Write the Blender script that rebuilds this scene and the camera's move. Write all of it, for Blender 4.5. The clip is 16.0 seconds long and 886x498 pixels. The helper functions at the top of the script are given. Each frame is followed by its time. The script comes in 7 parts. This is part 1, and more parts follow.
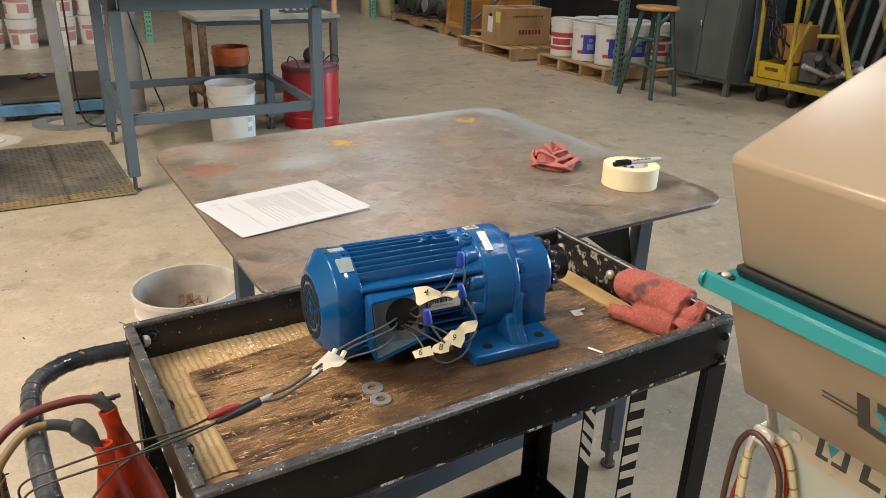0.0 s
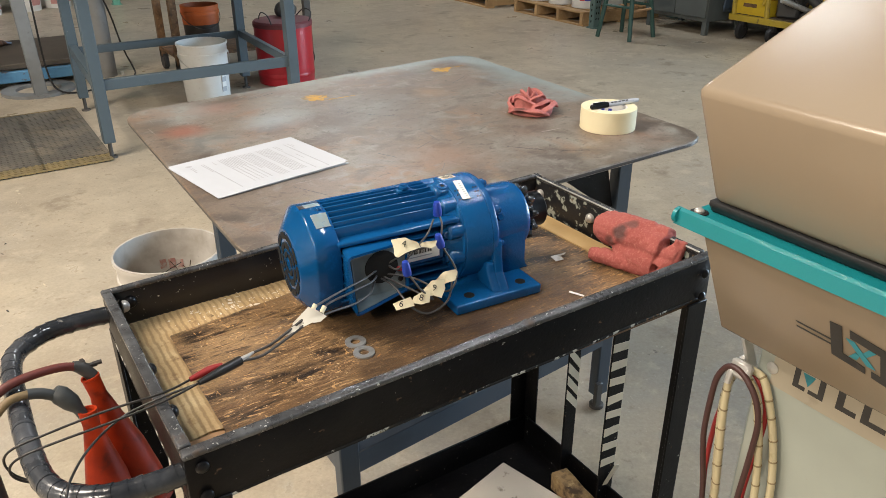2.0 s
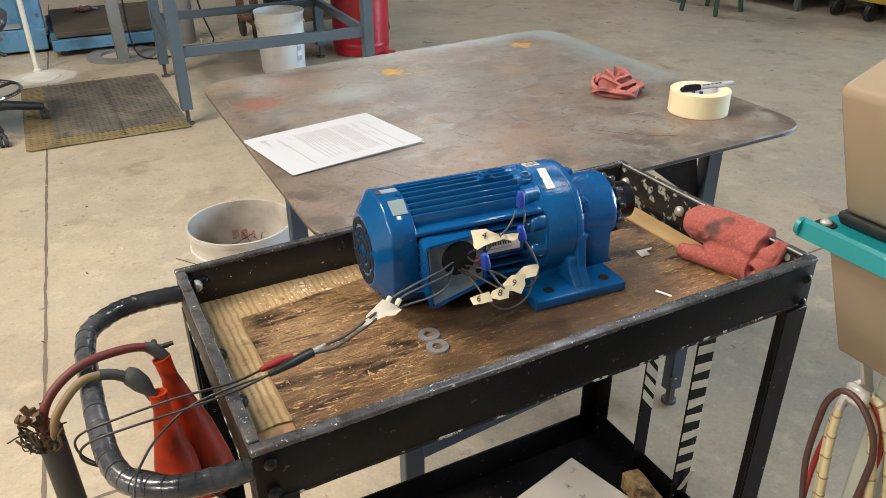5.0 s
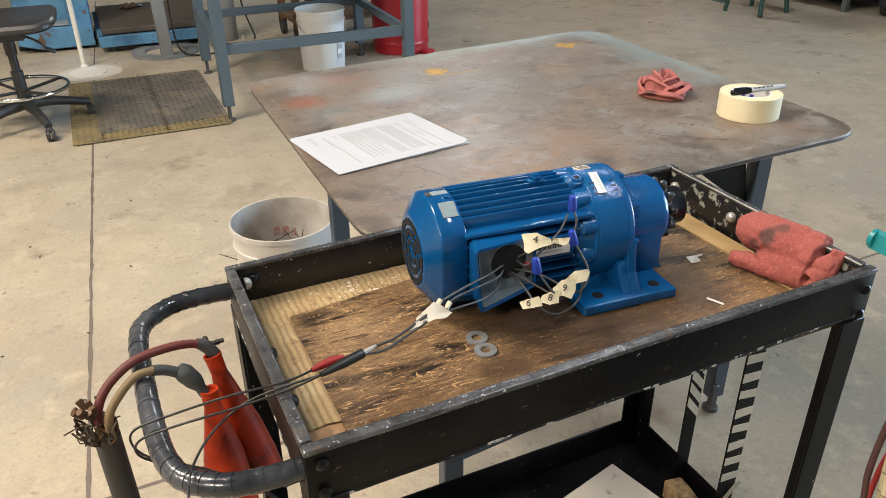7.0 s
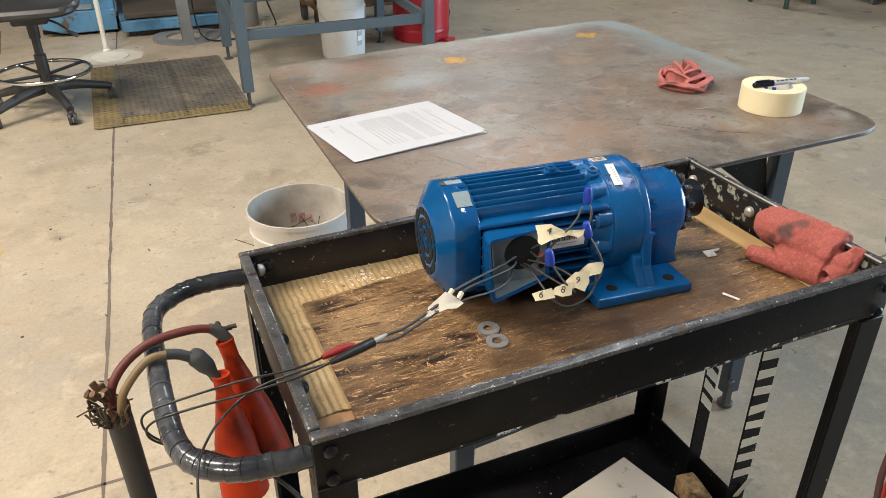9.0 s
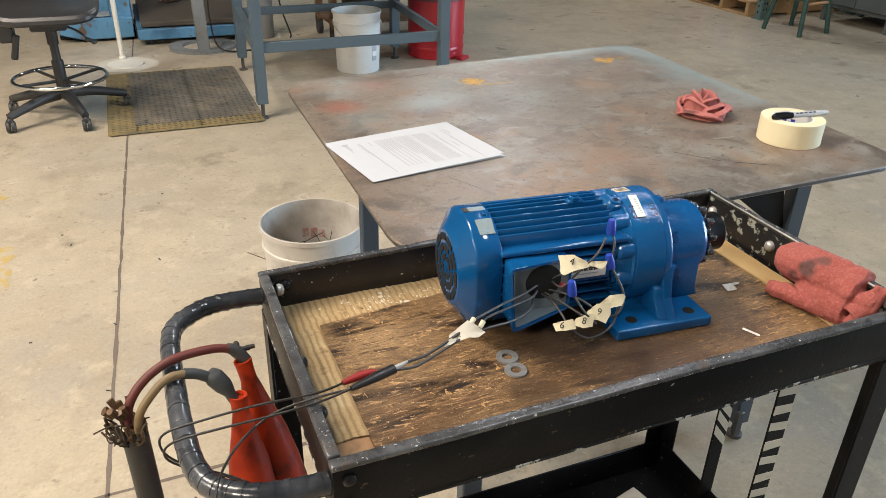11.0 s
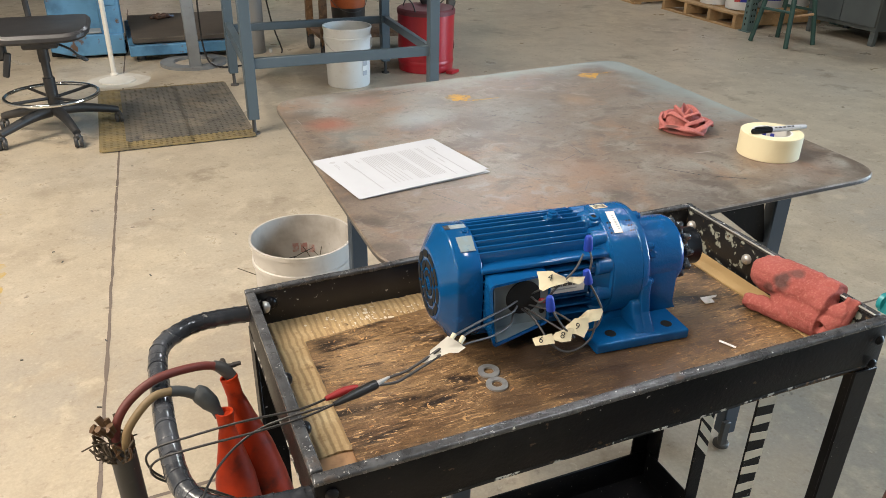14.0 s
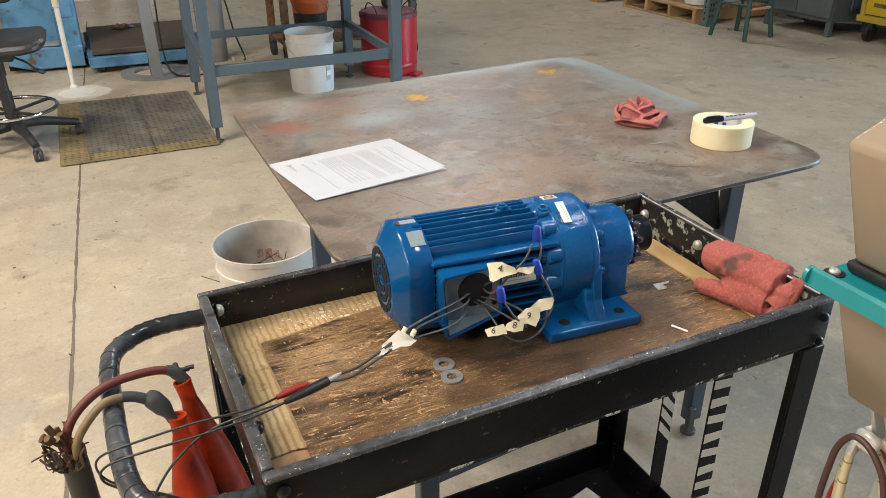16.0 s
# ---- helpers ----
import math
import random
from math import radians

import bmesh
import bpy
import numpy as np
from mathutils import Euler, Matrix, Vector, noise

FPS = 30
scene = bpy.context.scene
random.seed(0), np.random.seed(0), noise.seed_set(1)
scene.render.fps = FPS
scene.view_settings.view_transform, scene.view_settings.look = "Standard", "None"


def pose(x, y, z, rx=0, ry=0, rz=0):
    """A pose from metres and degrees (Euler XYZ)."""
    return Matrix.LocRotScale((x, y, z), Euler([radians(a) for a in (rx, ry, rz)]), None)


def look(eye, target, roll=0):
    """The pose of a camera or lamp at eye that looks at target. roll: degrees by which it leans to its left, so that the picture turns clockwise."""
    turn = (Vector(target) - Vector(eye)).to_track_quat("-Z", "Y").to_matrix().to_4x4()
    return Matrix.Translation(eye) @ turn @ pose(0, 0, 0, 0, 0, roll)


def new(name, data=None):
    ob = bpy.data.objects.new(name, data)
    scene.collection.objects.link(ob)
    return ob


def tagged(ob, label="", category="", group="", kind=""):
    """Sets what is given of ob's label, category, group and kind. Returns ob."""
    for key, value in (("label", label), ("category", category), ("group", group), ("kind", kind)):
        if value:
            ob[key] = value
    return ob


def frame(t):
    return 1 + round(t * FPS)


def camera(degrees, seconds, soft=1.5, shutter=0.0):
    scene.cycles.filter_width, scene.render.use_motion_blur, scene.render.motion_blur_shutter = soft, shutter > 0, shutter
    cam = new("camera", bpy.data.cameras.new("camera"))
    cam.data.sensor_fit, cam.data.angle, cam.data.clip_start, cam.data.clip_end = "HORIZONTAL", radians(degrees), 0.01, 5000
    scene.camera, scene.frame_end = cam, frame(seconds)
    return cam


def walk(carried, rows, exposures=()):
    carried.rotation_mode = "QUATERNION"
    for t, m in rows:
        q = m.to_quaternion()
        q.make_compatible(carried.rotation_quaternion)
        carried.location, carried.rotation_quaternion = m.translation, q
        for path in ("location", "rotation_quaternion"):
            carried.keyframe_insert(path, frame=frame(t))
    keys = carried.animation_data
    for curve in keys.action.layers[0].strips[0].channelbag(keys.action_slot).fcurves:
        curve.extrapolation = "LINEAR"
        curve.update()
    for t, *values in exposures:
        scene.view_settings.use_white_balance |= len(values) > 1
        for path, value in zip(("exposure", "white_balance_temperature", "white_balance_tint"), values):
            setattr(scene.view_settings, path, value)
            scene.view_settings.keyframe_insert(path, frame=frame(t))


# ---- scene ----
cam = camera(60.8, 16.0, 0.65)
METRES, EYE, TILT, LEAN, TURN = 0.3, 1.27, -22.8, -1.0, -34.6
PATH = [
    (0, (0.095, 0.079, 1.257), (1.062, 1.651, 0.487), 2.0),
    (0.5, (0.096, 0.076, 1.25), (1.082, 1.592, 0.396), 1.1),
    (1, (0.098, 0.078, 1.252), (1.081, 1.585, 0.379), 0.7),
    (1.5, (0.104, 0.071, 1.253), (1.084, 1.578, 0.376), 0.1),
    (2, (0.107, 0.076, 1.251), (1.079, 1.586, 0.369), -0.2),
    (2.5, (0.117, 0.078, 1.248), (1.082, 1.583, 0.353), -0.6),
    (3, (0.133, 0.077, 1.245), (1.094, 1.577, 0.337), -0.7),
    (3.5, (0.136, 0.09, 1.246), (1.075, 1.596, 0.324), -0.4),
    (4, (0.125, 0.125, 1.245), (1.029, 1.647, 0.313), -0.2),
    (4.2, (0.123, 0.128, 1.246), (1.002, 1.66, 0.308), -0.2),
    (6.5, (0.106, 0.139, 1.253), (0.855, 1.736, 0.309), -0.6),
    (7, (0.102, 0.145, 1.253), (0.831, 1.747, 0.304), -0.6),
    (7.5, (0.101, 0.148, 1.251), (0.813, 1.755, 0.296), -0.7),
    (8, (0.101, 0.15, 1.249), (0.799, 1.758, 0.286), -0.7),
    (8.5, (0.104, 0.153, 1.247), (0.791, 1.761, 0.276), -0.6),
    (9, (0.108, 0.146, 1.252), (0.789, 1.754, 0.278), -0.3),
    (11.5, (0.089, 0.164, 1.263), (0.767, 1.797, 0.328), 1.5),
    (12, (0.088, 0.164, 1.262), (0.766, 1.798, 0.328), 1.4),
    (12.5, (0.091, 0.162, 1.26), (0.771, 1.795, 0.327), 1.3),
    (13, (0.094, 0.158, 1.263), (0.776, 1.792, 0.333), 1.2),
    (13.5, (0.092, 0.15, 1.28), (0.779, 1.787, 0.358), 1.2),
    (14, (0.1, 0.142, 1.279), (0.797, 1.779, 0.366), 1.1),
    (14.5, (0.097, 0.146, 1.277), (0.806, 1.782, 0.371), 0.8),
    (15, (0.104, 0.134, 1.275), (0.832, 1.765, 0.375), 0.5),
    (15.5, (0.111, 0.13, 1.274), (0.856, 1.753, 0.374), 0.2),
    (16, (0.124, 0.122, 1.272), (0.882, 1.736, 0.367), -0.1),
]
walk(cam, [(t, look(eye, target, roll)) for t, eye, target, roll in PATH], [(0.0, 0.0, 6850, 13), (0.6, 0.0, 6650, 12), (1.5, 0.0, 6430, 11), (16.0, 0.0, 6380, 11)])
# ---- world and light ----
world = bpy.data.worlds.new("world")
scene.world = world
world.use_nodes = True
wn = world.node_tree.nodes
sky = wn.new("ShaderNodeTexSky")
sky.sky_type, sky.sun_disc, sky.sun_elevation, sky.sun_rotation = "NISHITA", False, radians(40), radians(60)
world.node_tree.links.new(sky.outputs[0], wn["Background"].inputs[0])
wn["Background"].inputs[1].default_value = 0.1


def area(name, place, target, sx, sy, watts, colour):
    """A rectangular lamp."""
    d = bpy.data.lights.new(name, "AREA")
    d.shape, d.size, d.size_y, d.energy, d.color = "RECTANGLE", sx, sy, watts, colour
    ob = new(name, d)
    ob.matrix_world = look(place, target)
    return ob


WARM, COOL, DAY = (1.0, 0.885, 0.735), (0.92, 0.97, 1.0), (0.60, 0.81, 1.0)
# high-bay lamps under the ceiling
for lx, ly, lz, watts, tint in ((-4.4, 0.9, 4.0, 320, WARM), (-3.0, -1.8, 4.3, 195, WARM), (-1.2, 2.2, 4.7, 130, WARM), (-2.2, 3.0, 4.6, 165, WARM), (2.4, 0.2, 4.8, 70, COOL), (3.8, 4.4, 4.8, 35, COOL), (4.2, 8.4, 4.8, 125, COOL)):
    area("ceiling_lamp", (lx, ly, lz), (lx, ly, 0), 0.5, 1.2, watts, tint)
# daylight in the open loading door
area("door_daylight", (10.95, -1.0, 1.9), (0.0, -1.0, 1.2), 4.2, 3.6, 1150, DAY)


# ---- building blocks ----
def bx(sx, sy, sz, c=(0, 0, 0), rot=(0, 0, 0), bev=0.0, seg=1):
    bm = bmesh.new()
    bmesh.ops.create_cube(bm, size=1.0, matrix=Matrix.Diagonal((sx, sy, sz, 1)))
    if bev:
        bmesh.ops.bevel(bm, geom=bm.edges[:], offset=bev, segments=seg, affect="EDGES", profile=0.5)
    bmesh.ops.transform(bm, matrix=pose(*c, *rot), verts=bm.verts)
    return bm


def lathe(profile, seg=32, axis="z", c=(0, 0, 0), rot=(0, 0, 0), close=True):
    """Turns a profile of (radius, height) round z, or round x."""
    bm = bmesh.new()
    rings = []
    for r, z in profile:
        rings.append([bm.verts.new((r * math.cos(6.283185 * k / seg), r * math.sin(6.283185 * k / seg), z)) for k in range(seg)])
    for a, b in zip(rings, rings[1:]):
        for k in range(seg):
            bm.faces.new((a[k], a[(k + 1) % seg], b[(k + 1) % seg], b[k]))
    if close:
        bm.faces.new(rings[0][::-1])
        bm.faces.new(rings[-1])
    m = pose(*c, *rot)
    if axis == "x":
        m = m @ pose(0, 0, 0, 0, 90, 0)
    if axis == "y":
        m = m @ pose(0, 0, 0, -90, 0, 0)
    bmesh.ops.transform(bm, matrix=m, verts=bm.verts)
    bmesh.ops.recalc_face_normals(bm, faces=bm.faces[:])
    return bm


def cyl(r, h, c=(0, 0, 0), axis="z", seg=24, r2=None, bev=0.0, rot=(0, 0, 0)):
    r2 = r if r2 is None else r2
    prof = [(r, -h / 2), (r2, h / 2)]
    if bev:
        prof = [(r - bev, -h / 2), (r, -h / 2 + bev), (r2, h / 2 - bev), (r2 - bev, h / 2)]
    return lathe(prof, seg, axis, c, rot)


def prism(poly, depth, c=(0, 0, 0), rot=(0, 0, 0), bev=0.0, seg=1):
    """A flat outline in x and y, drawn out along z from 0 to depth."""
    bm = bmesh.new()
    lo = [bm.verts.new((x, y, 0)) for x, y in poly]
    hi = [bm.verts.new((x, y, depth)) for x, y in poly]
    bm.faces.new(lo[::-1])
    bm.faces.new(hi)
    for k in range(len(poly)):
        j = (k + 1) % len(poly)
        bm.faces.new((lo[k], lo[j], hi[j], hi[k]))
    bmesh.ops.recalc_face_normals(bm, faces=bm.faces[:])
    if bev:
        bmesh.ops.bevel(bm, geom=bm.edges[:], offset=bev, segments=seg, affect="EDGES", profile=0.5)
    bmesh.ops.transform(bm, matrix=pose(*c, *rot), verts=bm.verts)
    return bm


def smooth_path(points, steps=6):
    """A soft line through the points."""
    pts = [Vector(p) for p in points]
    out = []
    for i in range(len(pts) - 1):
        p0, p1, p2, p3 = pts[max(i - 1, 0)], pts[i], pts[i + 1], pts[min(i + 2, len(pts) - 1)]
        for s in range(steps):
            t = s / steps
            out.append(0.5 * (2 * p1 + (p2 - p0) * t + (2 * p0 - 5 * p1 + 4 * p2 - p3) * t * t + (3 * p1 - 3 * p2 + p3 - p0) * t ** 3))
    return out + [pts[-1]]


def tube(points, r, seg=10, steps=6, radii=None):
    """A round bar or cable along points."""
    pts = smooth_path(points, steps) if steps > 1 else [Vector(p) for p in points]
    bm = bmesh.new()
    side = None
    rings = []
    for i, p in enumerate(pts):
        d = (pts[min(i + 1, len(pts) - 1)] - pts[max(i - 1, 0)]).normalized()
        if side is None:
            side = d.orthogonal().normalized()
        side = (side - d * side.dot(d)).normalized()
        up = d.cross(side)
        rr = r if radii is None else float(np.interp(i / (len(pts) - 1), np.linspace(0, 1, len(radii)), radii))
        rings.append([bm.verts.new(p + (side * math.cos(6.283185 * k / seg) + up * math.sin(6.283185 * k / seg)) * rr) for k in range(seg)])
    for a, b in zip(rings, rings[1:]):
        for k in range(seg):
            bm.faces.new((a[k], a[(k + 1) % seg], b[(k + 1) % seg], b[k]))
    bm.faces.new(rings[0][::-1])
    bm.faces.new(rings[-1])
    bmesh.ops.recalc_face_normals(bm, faces=bm.faces[:])
    return bm


def join(*bms):
    """One bmesh out of several."""
    out = bmesh.new()
    for b in bms:
        me = bpy.data.meshes.new("tmp")
        b.to_mesh(me)
        b.free()
        out.from_mesh(me)
        bpy.data.meshes.remove(me)
    return out


def moved(bm, m):
    bmesh.ops.transform(bm, matrix=m, verts=bm.verts)
    return bm


def mesh_of(name, bm, material, sharp=38):
    me = bpy.data.meshes.new(name)
    bm.to_mesh(me)
    bm.free()
    me.polygons.foreach_set("use_smooth", [True] * len(me.polygons))
    me.set_sharp_from_angle(angle=radians(sharp))
    for m in material if isinstance(material, (list, tuple)) else [material]:
        me.materials.append(m)
    return me


def part(name, bm, material, parent, label="", sharp=38):
    ob = new(name, mesh_of(name, bm, material, sharp))
    ob.parent = parent
    return tagged(ob, label)


def thing(name, place=(0, 0, 0), turn=0.0, label="", category="", group="", kind=""):
    ob = new(name)
    ob.empty_display_size = 0.05
    ob.matrix_world = pose(*place, 0, 0, turn)
    return tagged(ob, label, category, group, kind)


def solid(name, bm, material, place=(0, 0, 0), turn=0.0, label="", category="", group="", kind="", sharp=38):
    """A thing that is one mesh."""
    ob = new(name, mesh_of(name, bm, material, sharp))
    ob.matrix_world = pose(*place, 0, 0, turn)
    return tagged(ob, label, category, group, kind)


# ---- materials ----
def surface(name, colour, rough=0.5, metal=0.0, layers=(), bump=0.0, bump_scale=200.0, rough_var=0.0, stretch=(1, 1, 1), coat=0.0, island=0.0, piece=0.0, spec=0.5, grain=0.0, grain_scale=350.0, distort=0.0):
    """A painted or bare surface. layers: (colour, noise scale, from, to, detail, roughness or None, stretch or None), each laid over the last."""
    m = bpy.data.materials.new(name)
    m.use_nodes = True
    n, l = m.node_tree.nodes, m.node_tree.links
    b = n["Principled BSDF"]
    b.inputs["Roughness"].default_value, b.inputs["Metallic"].default_value = rough, metal
    b.inputs["Coat Weight"].default_value = coat
    b.inputs["Specular IOR Level"].default_value = spec
    b.inputs["Coat Roughness"].default_value = 0.08
    tc = n.new("ShaderNodeTexCoord")

    def noise_at(scale, detail=4.0, st=None, seed=0.0):
        mp = n.new("ShaderNodeMapping")
        mp.inputs["Scale"].default_value = st or stretch
        mp.inputs["Location"].default_value = (seed, seed * 1.7, seed * 0.6)
        l.new(tc.outputs["Object"], mp.inputs[0])
        t = n.new("ShaderNodeTexNoise")
        t.inputs["Scale"].default_value, t.inputs["Detail"].default_value = scale, detail
        t.inputs["Roughness"].default_value, t.inputs["Distortion"].default_value = 0.6, distort
        l.new(mp.outputs[0], t.inputs["Vector"])
        return t.outputs["Fac"]

    col = n.new("ShaderNodeRGB")
    col.outputs[0].default_value = (*colour, 1)
    col = col.outputs[0]
    rg = n.new("ShaderNodeValue")
    rg.outputs[0].default_value = rough
    rg = rg.outputs[0]
    for i, layer in enumerate(layers):
        c2, sc, lo, hi, det, r2, st = (list(layer) + [None] * 7)[:7]
        f = n.new("ShaderNodeMapRange")
        f.inputs[1].default_value, f.inputs[2].default_value = lo, hi
        l.new(noise_at(sc, det or 4.0, st, 3.1 * (i + 1)), f.inputs[0])
        mx = n.new("ShaderNodeMix")
        mx.data_type = "RGBA"
        l.new(f.outputs[0], mx.inputs[0])
        l.new(col, mx.inputs[6])
        mx.inputs[7].default_value = (*c2, 1)
        col = mx.outputs[2]
        if r2 is not None:
            mr = n.new("ShaderNodeMix")
            l.new(f.outputs[0], mr.inputs[0])
            l.new(rg, mr.inputs[2])
            mr.inputs[3].default_value = r2
            rg = mr.outputs[0]
    if grain:
        mr = n.new("ShaderNodeMapRange")
        mr.inputs[1].default_value, mr.inputs[2].default_value, mr.inputs[3].default_value, mr.inputs[4].default_value = 0.3, 0.7, 1 - grain, 1 + grain
        l.new(noise_at(grain_scale, 6.0, (1, 1, 1), 2.3), mr.inputs[0])
        vm = n.new("ShaderNodeVectorMath")
        vm.operation = "MULTIPLY"
        l.new(col, vm.inputs[0])
        l.new(mr.outputs[0], vm.inputs[1])
        col = vm.outputs[0]
    if piece or island:
        src = n.new("ShaderNodeObjectInfo").outputs["Random"] if piece else n.new("ShaderNodeNewGeometry").outputs["Random Per Island"]
        k = piece or island
        mr = n.new("ShaderNodeMapRange")
        mr.inputs[3].default_value, mr.inputs[4].default_value = 1 - k, 1 + k
        l.new(src, mr.inputs[0])
        vm = n.new("ShaderNodeVectorMath")
        vm.operation = "MULTIPLY"
        l.new(col, vm.inputs[0])
        l.new(mr.outputs[0], vm.inputs[1])
        col = vm.outputs[0]
    l.new(col, b.inputs["Base Color"])
    if rough_var:
        ad = n.new("ShaderNodeMath")
        ad.operation = "MULTIPLY_ADD"
        l.new(noise_at(9.0, 5.0), ad.inputs[0])
        ad.inputs[1].default_value = rough_var
        l.new(rg, ad.inputs[2])
        rg = ad.outputs[0]
    l.new(rg, b.inputs["Roughness"])
    if bump:
        bp = n.new("ShaderNodeBump")
        bp.inputs["Strength"].default_value, bp.inputs["Distance"].default_value = min(bump, 1.0), 0.002
        l.new(noise_at(bump_scale, 4.0), bp.inputs["Height"])
        l.new(bp.outputs[0], b.inputs["Normal"])
    return m


M = {}
# concrete: its last layer pales the polished patches to suggest reflected light
M["concrete"] = surface("concrete", (0.43, 0.365, 0.275), 0.24, layers=[
    ((0.33, 0.295, 0.245), 0.5, 0.44, 0.68, 5, 0.34), ((0.47, 0.395, 0.285), 1.1, 0.46, 0.68, 6, 0.22), ((0.29, 0.24, 0.18), 2.3, 0.54, 0.72, 8, 0.36), ((0.37, 0.312, 0.235), 6.0, 0.46, 0.66, 8, 0.3), ((0.47, 0.405, 0.31), 11.0, 0.54, 0.70, 8, 0.22),
    ((0.25, 0.205, 0.15), 4.4, 0.60, 0.71, 10, 0.42), ((0.30, 0.25, 0.185), 38, 0.60, 0.72, 5, 0.5), ((0.49, 0.425, 0.33), 70, 0.64, 0.74, 4), ((0.14, 0.112, 0.085), 17, 0.70, 0.755, 6), ((0.46, 0.43, 0.37), 2.9, 0.64, 0.74, 5, 0.12)],
    bump=0.08, bump_scale=60, rough_var=0.12, grain=0.10, grain_scale=120)
M["wall"] = surface("painted_wall", (0.34, 0.33, 0.30), 0.7, layers=[((0.28, 0.27, 0.245), 1.5, 0.4, 0.8)])
M["ceiling"] = surface("ceiling_deck", (0.12, 0.12, 0.118), 0.8, layers=[((0.08, 0.08, 0.078), 2.0, 0.4, 0.8)])
M["plate"] = surface("table_plate", (0.235, 0.185, 0.145), 0.34, 0.3, layers=[
    ((0.30, 0.29, 0.26), 2.2, 0.48, 0.66, 8, 0.40), ((0.130, 0.102, 0.082), 3.2, 0.46, 0.64, 10, 0.26), ((0.29, 0.195, 0.135), 5.2, 0.54, 0.68, 9, 0.36), ((0.135, 0.108, 0.088), 10, 0.52, 0.66, 10, 0.28), ((0.29, 0.26, 0.225), 17, 0.54, 0.68, 9, 0.36),
    ((0.12, 0.098, 0.082), 60, 0.56, 0.72, 8, None, (0.7, 1, 1)), ((0.29, 0.27, 0.245), 90, 0.60, 0.74, 6, 0.42, (0.3, 1, 1)), ((0.36, 0.34, 0.31), 150, 0.68, 0.74, 4, None, (1, 0.05, 1)), ((0.36, 0.34, 0.31), 150, 0.69, 0.75, 4, None, (0.05, 1, 1))],
    bump=0.06, bump_scale=70, rough_var=0.16, grain=0.14, grain_scale=240, distort=0.8)
M["steel_blue"] = surface("blue_grey_paint", (0.070, 0.098, 0.120), 0.42, layers=[((0.06, 0.08, 0.095), 6, 0.5, 0.8, 5), ((0.2, 0.22, 0.23), 70, 0.70, 0.76, 3)], bump=0.06, bump_scale=300)
# rail blue darkened to hold the shade under the tabletop
M["shaded_blue"] = surface("shaded_rail_paint", (0.052, 0.070, 0.096), 0.38, layers=[((0.035, 0.045, 0.06), 6, 0.45, 0.75, 6), ((0.12, 0.13, 0.14), 60, 0.68, 0.75, 4)], bump=0.06)
M["steel_dark"] = surface("dark_blue_paint", (0.045, 0.062, 0.085), 0.4, layers=[((0.09, 0.1, 0.11), 40, 0.66, 0.75, 4)], bump=0.06)
M["black_paint"] = surface("worn_black_paint", (0.004, 0.004, 0.005), 0.38, spec=0.14, layers=[((0.013, 0.012, 0.012), 8, 0.45, 0.75, 7, 0.5), ((0.34, 0.33, 0.30), 60, 0.685, 0.70, 7, 0.5), ((0.36, 0.35, 0.32), 190, 0.72, 0.735, 3, 0.5), ((0.12, 0.08, 0.05), 60, 0.68, 0.75, 4, 0.7)], bump=0.2, bump_scale=180)
M["black_worn"] = surface("worn_black_rim", (0.072, 0.074, 0.079), 0.26, 0.35, spec=0.5, layers=[((0.145, 0.149, 0.157), 22, 0.42, 0.64, 10, 0.23), ((0.042, 0.042, 0.044), 90, 0.50, 0.66, 10, 0.30), ((0.075, 0.050, 0.035), 40, 0.57, 0.70, 8, 0.5), ((0.50, 0.50, 0.48), 190, 0.65, 0.68, 10, 0.35), ((0.62, 0.61, 0.58), 75, 0.685, 0.70, 8, 0.45)], bump=0.3, bump_scale=150)
M["flecked"] = surface("flecked_black_paint", (0.012, 0.012, 0.014), 0.32, spec=0.45, layers=[((0.028, 0.027, 0.027), 8, 0.42, 0.72, 8, 0.4), ((0.42, 0.41, 0.37), 70, 0.655, 0.67, 8, 0.5), ((0.50, 0.49, 0.45), 240, 0.69, 0.70, 4, 0.5)], bump=0.2, bump_scale=180)
M["edge_chips"] = surface("chipped_lower_edge", (0.010, 0.010, 0.010), 0.45, spec=0.2, layers=[((0.40, 0.40, 0.37), 45, 0.56, 0.58, 8, 0.5), ((0.14, 0.09, 0.05), 60, 0.60, 0.66, 5, 0.7)], bump=0.3, bump_scale=160)
M["chipped"] = surface("chipped_black_paint", (0.012, 0.012, 0.013), 0.4, spec=0.3, layers=[((0.25, 0.26, 0.22), 80, 0.56, 0.59, 10, 0.55), ((0.12, 0.08, 0.05), 60, 0.66, 0.72, 4)], bump=0.2, bump_scale=120)
M["plywood"] = surface("dark_oiled_plywood", (0.190, 0.116, 0.056), 0.32, layers=[
    ((0.30, 0.190, 0.090), 4.5, 0.46, 0.62, 8, 0.48), ((0.140, 0.078, 0.037), 9.0, 0.44, 0.60, 10, 0.28), ((0.105, 0.060, 0.030), 330, 0.49, 0.68, 8, None, (0.14, 1, 1)), ((0.070, 0.040, 0.021), 150, 0.53, 0.66, 9, None, (0.30, 1, 1)),
    ((0.33, 0.20, 0.092), 360, 0.55, 0.66, 6, 0.55, (0.10, 1, 1)), ((0.026, 0.017, 0.012), 30, 0.53, 0.64, 10, 0.30), ((0.44, 0.275, 0.13), 260, 0.60, 0.65, 5, 0.58, (0.22, 1, 1)), ((0.45, 0.265, 0.11), 150, 0.645, 0.675, 6, 0.58, (1, 0.5, 1)), ((0.55, 0.39, 0.22), 520, 0.66, 0.70, 3, 0.6)],
    bump=0.4, bump_scale=260, rough_var=0.15, grain=0.32, grain_scale=480, stretch=(0.3, 1, 1), distort=0.6)
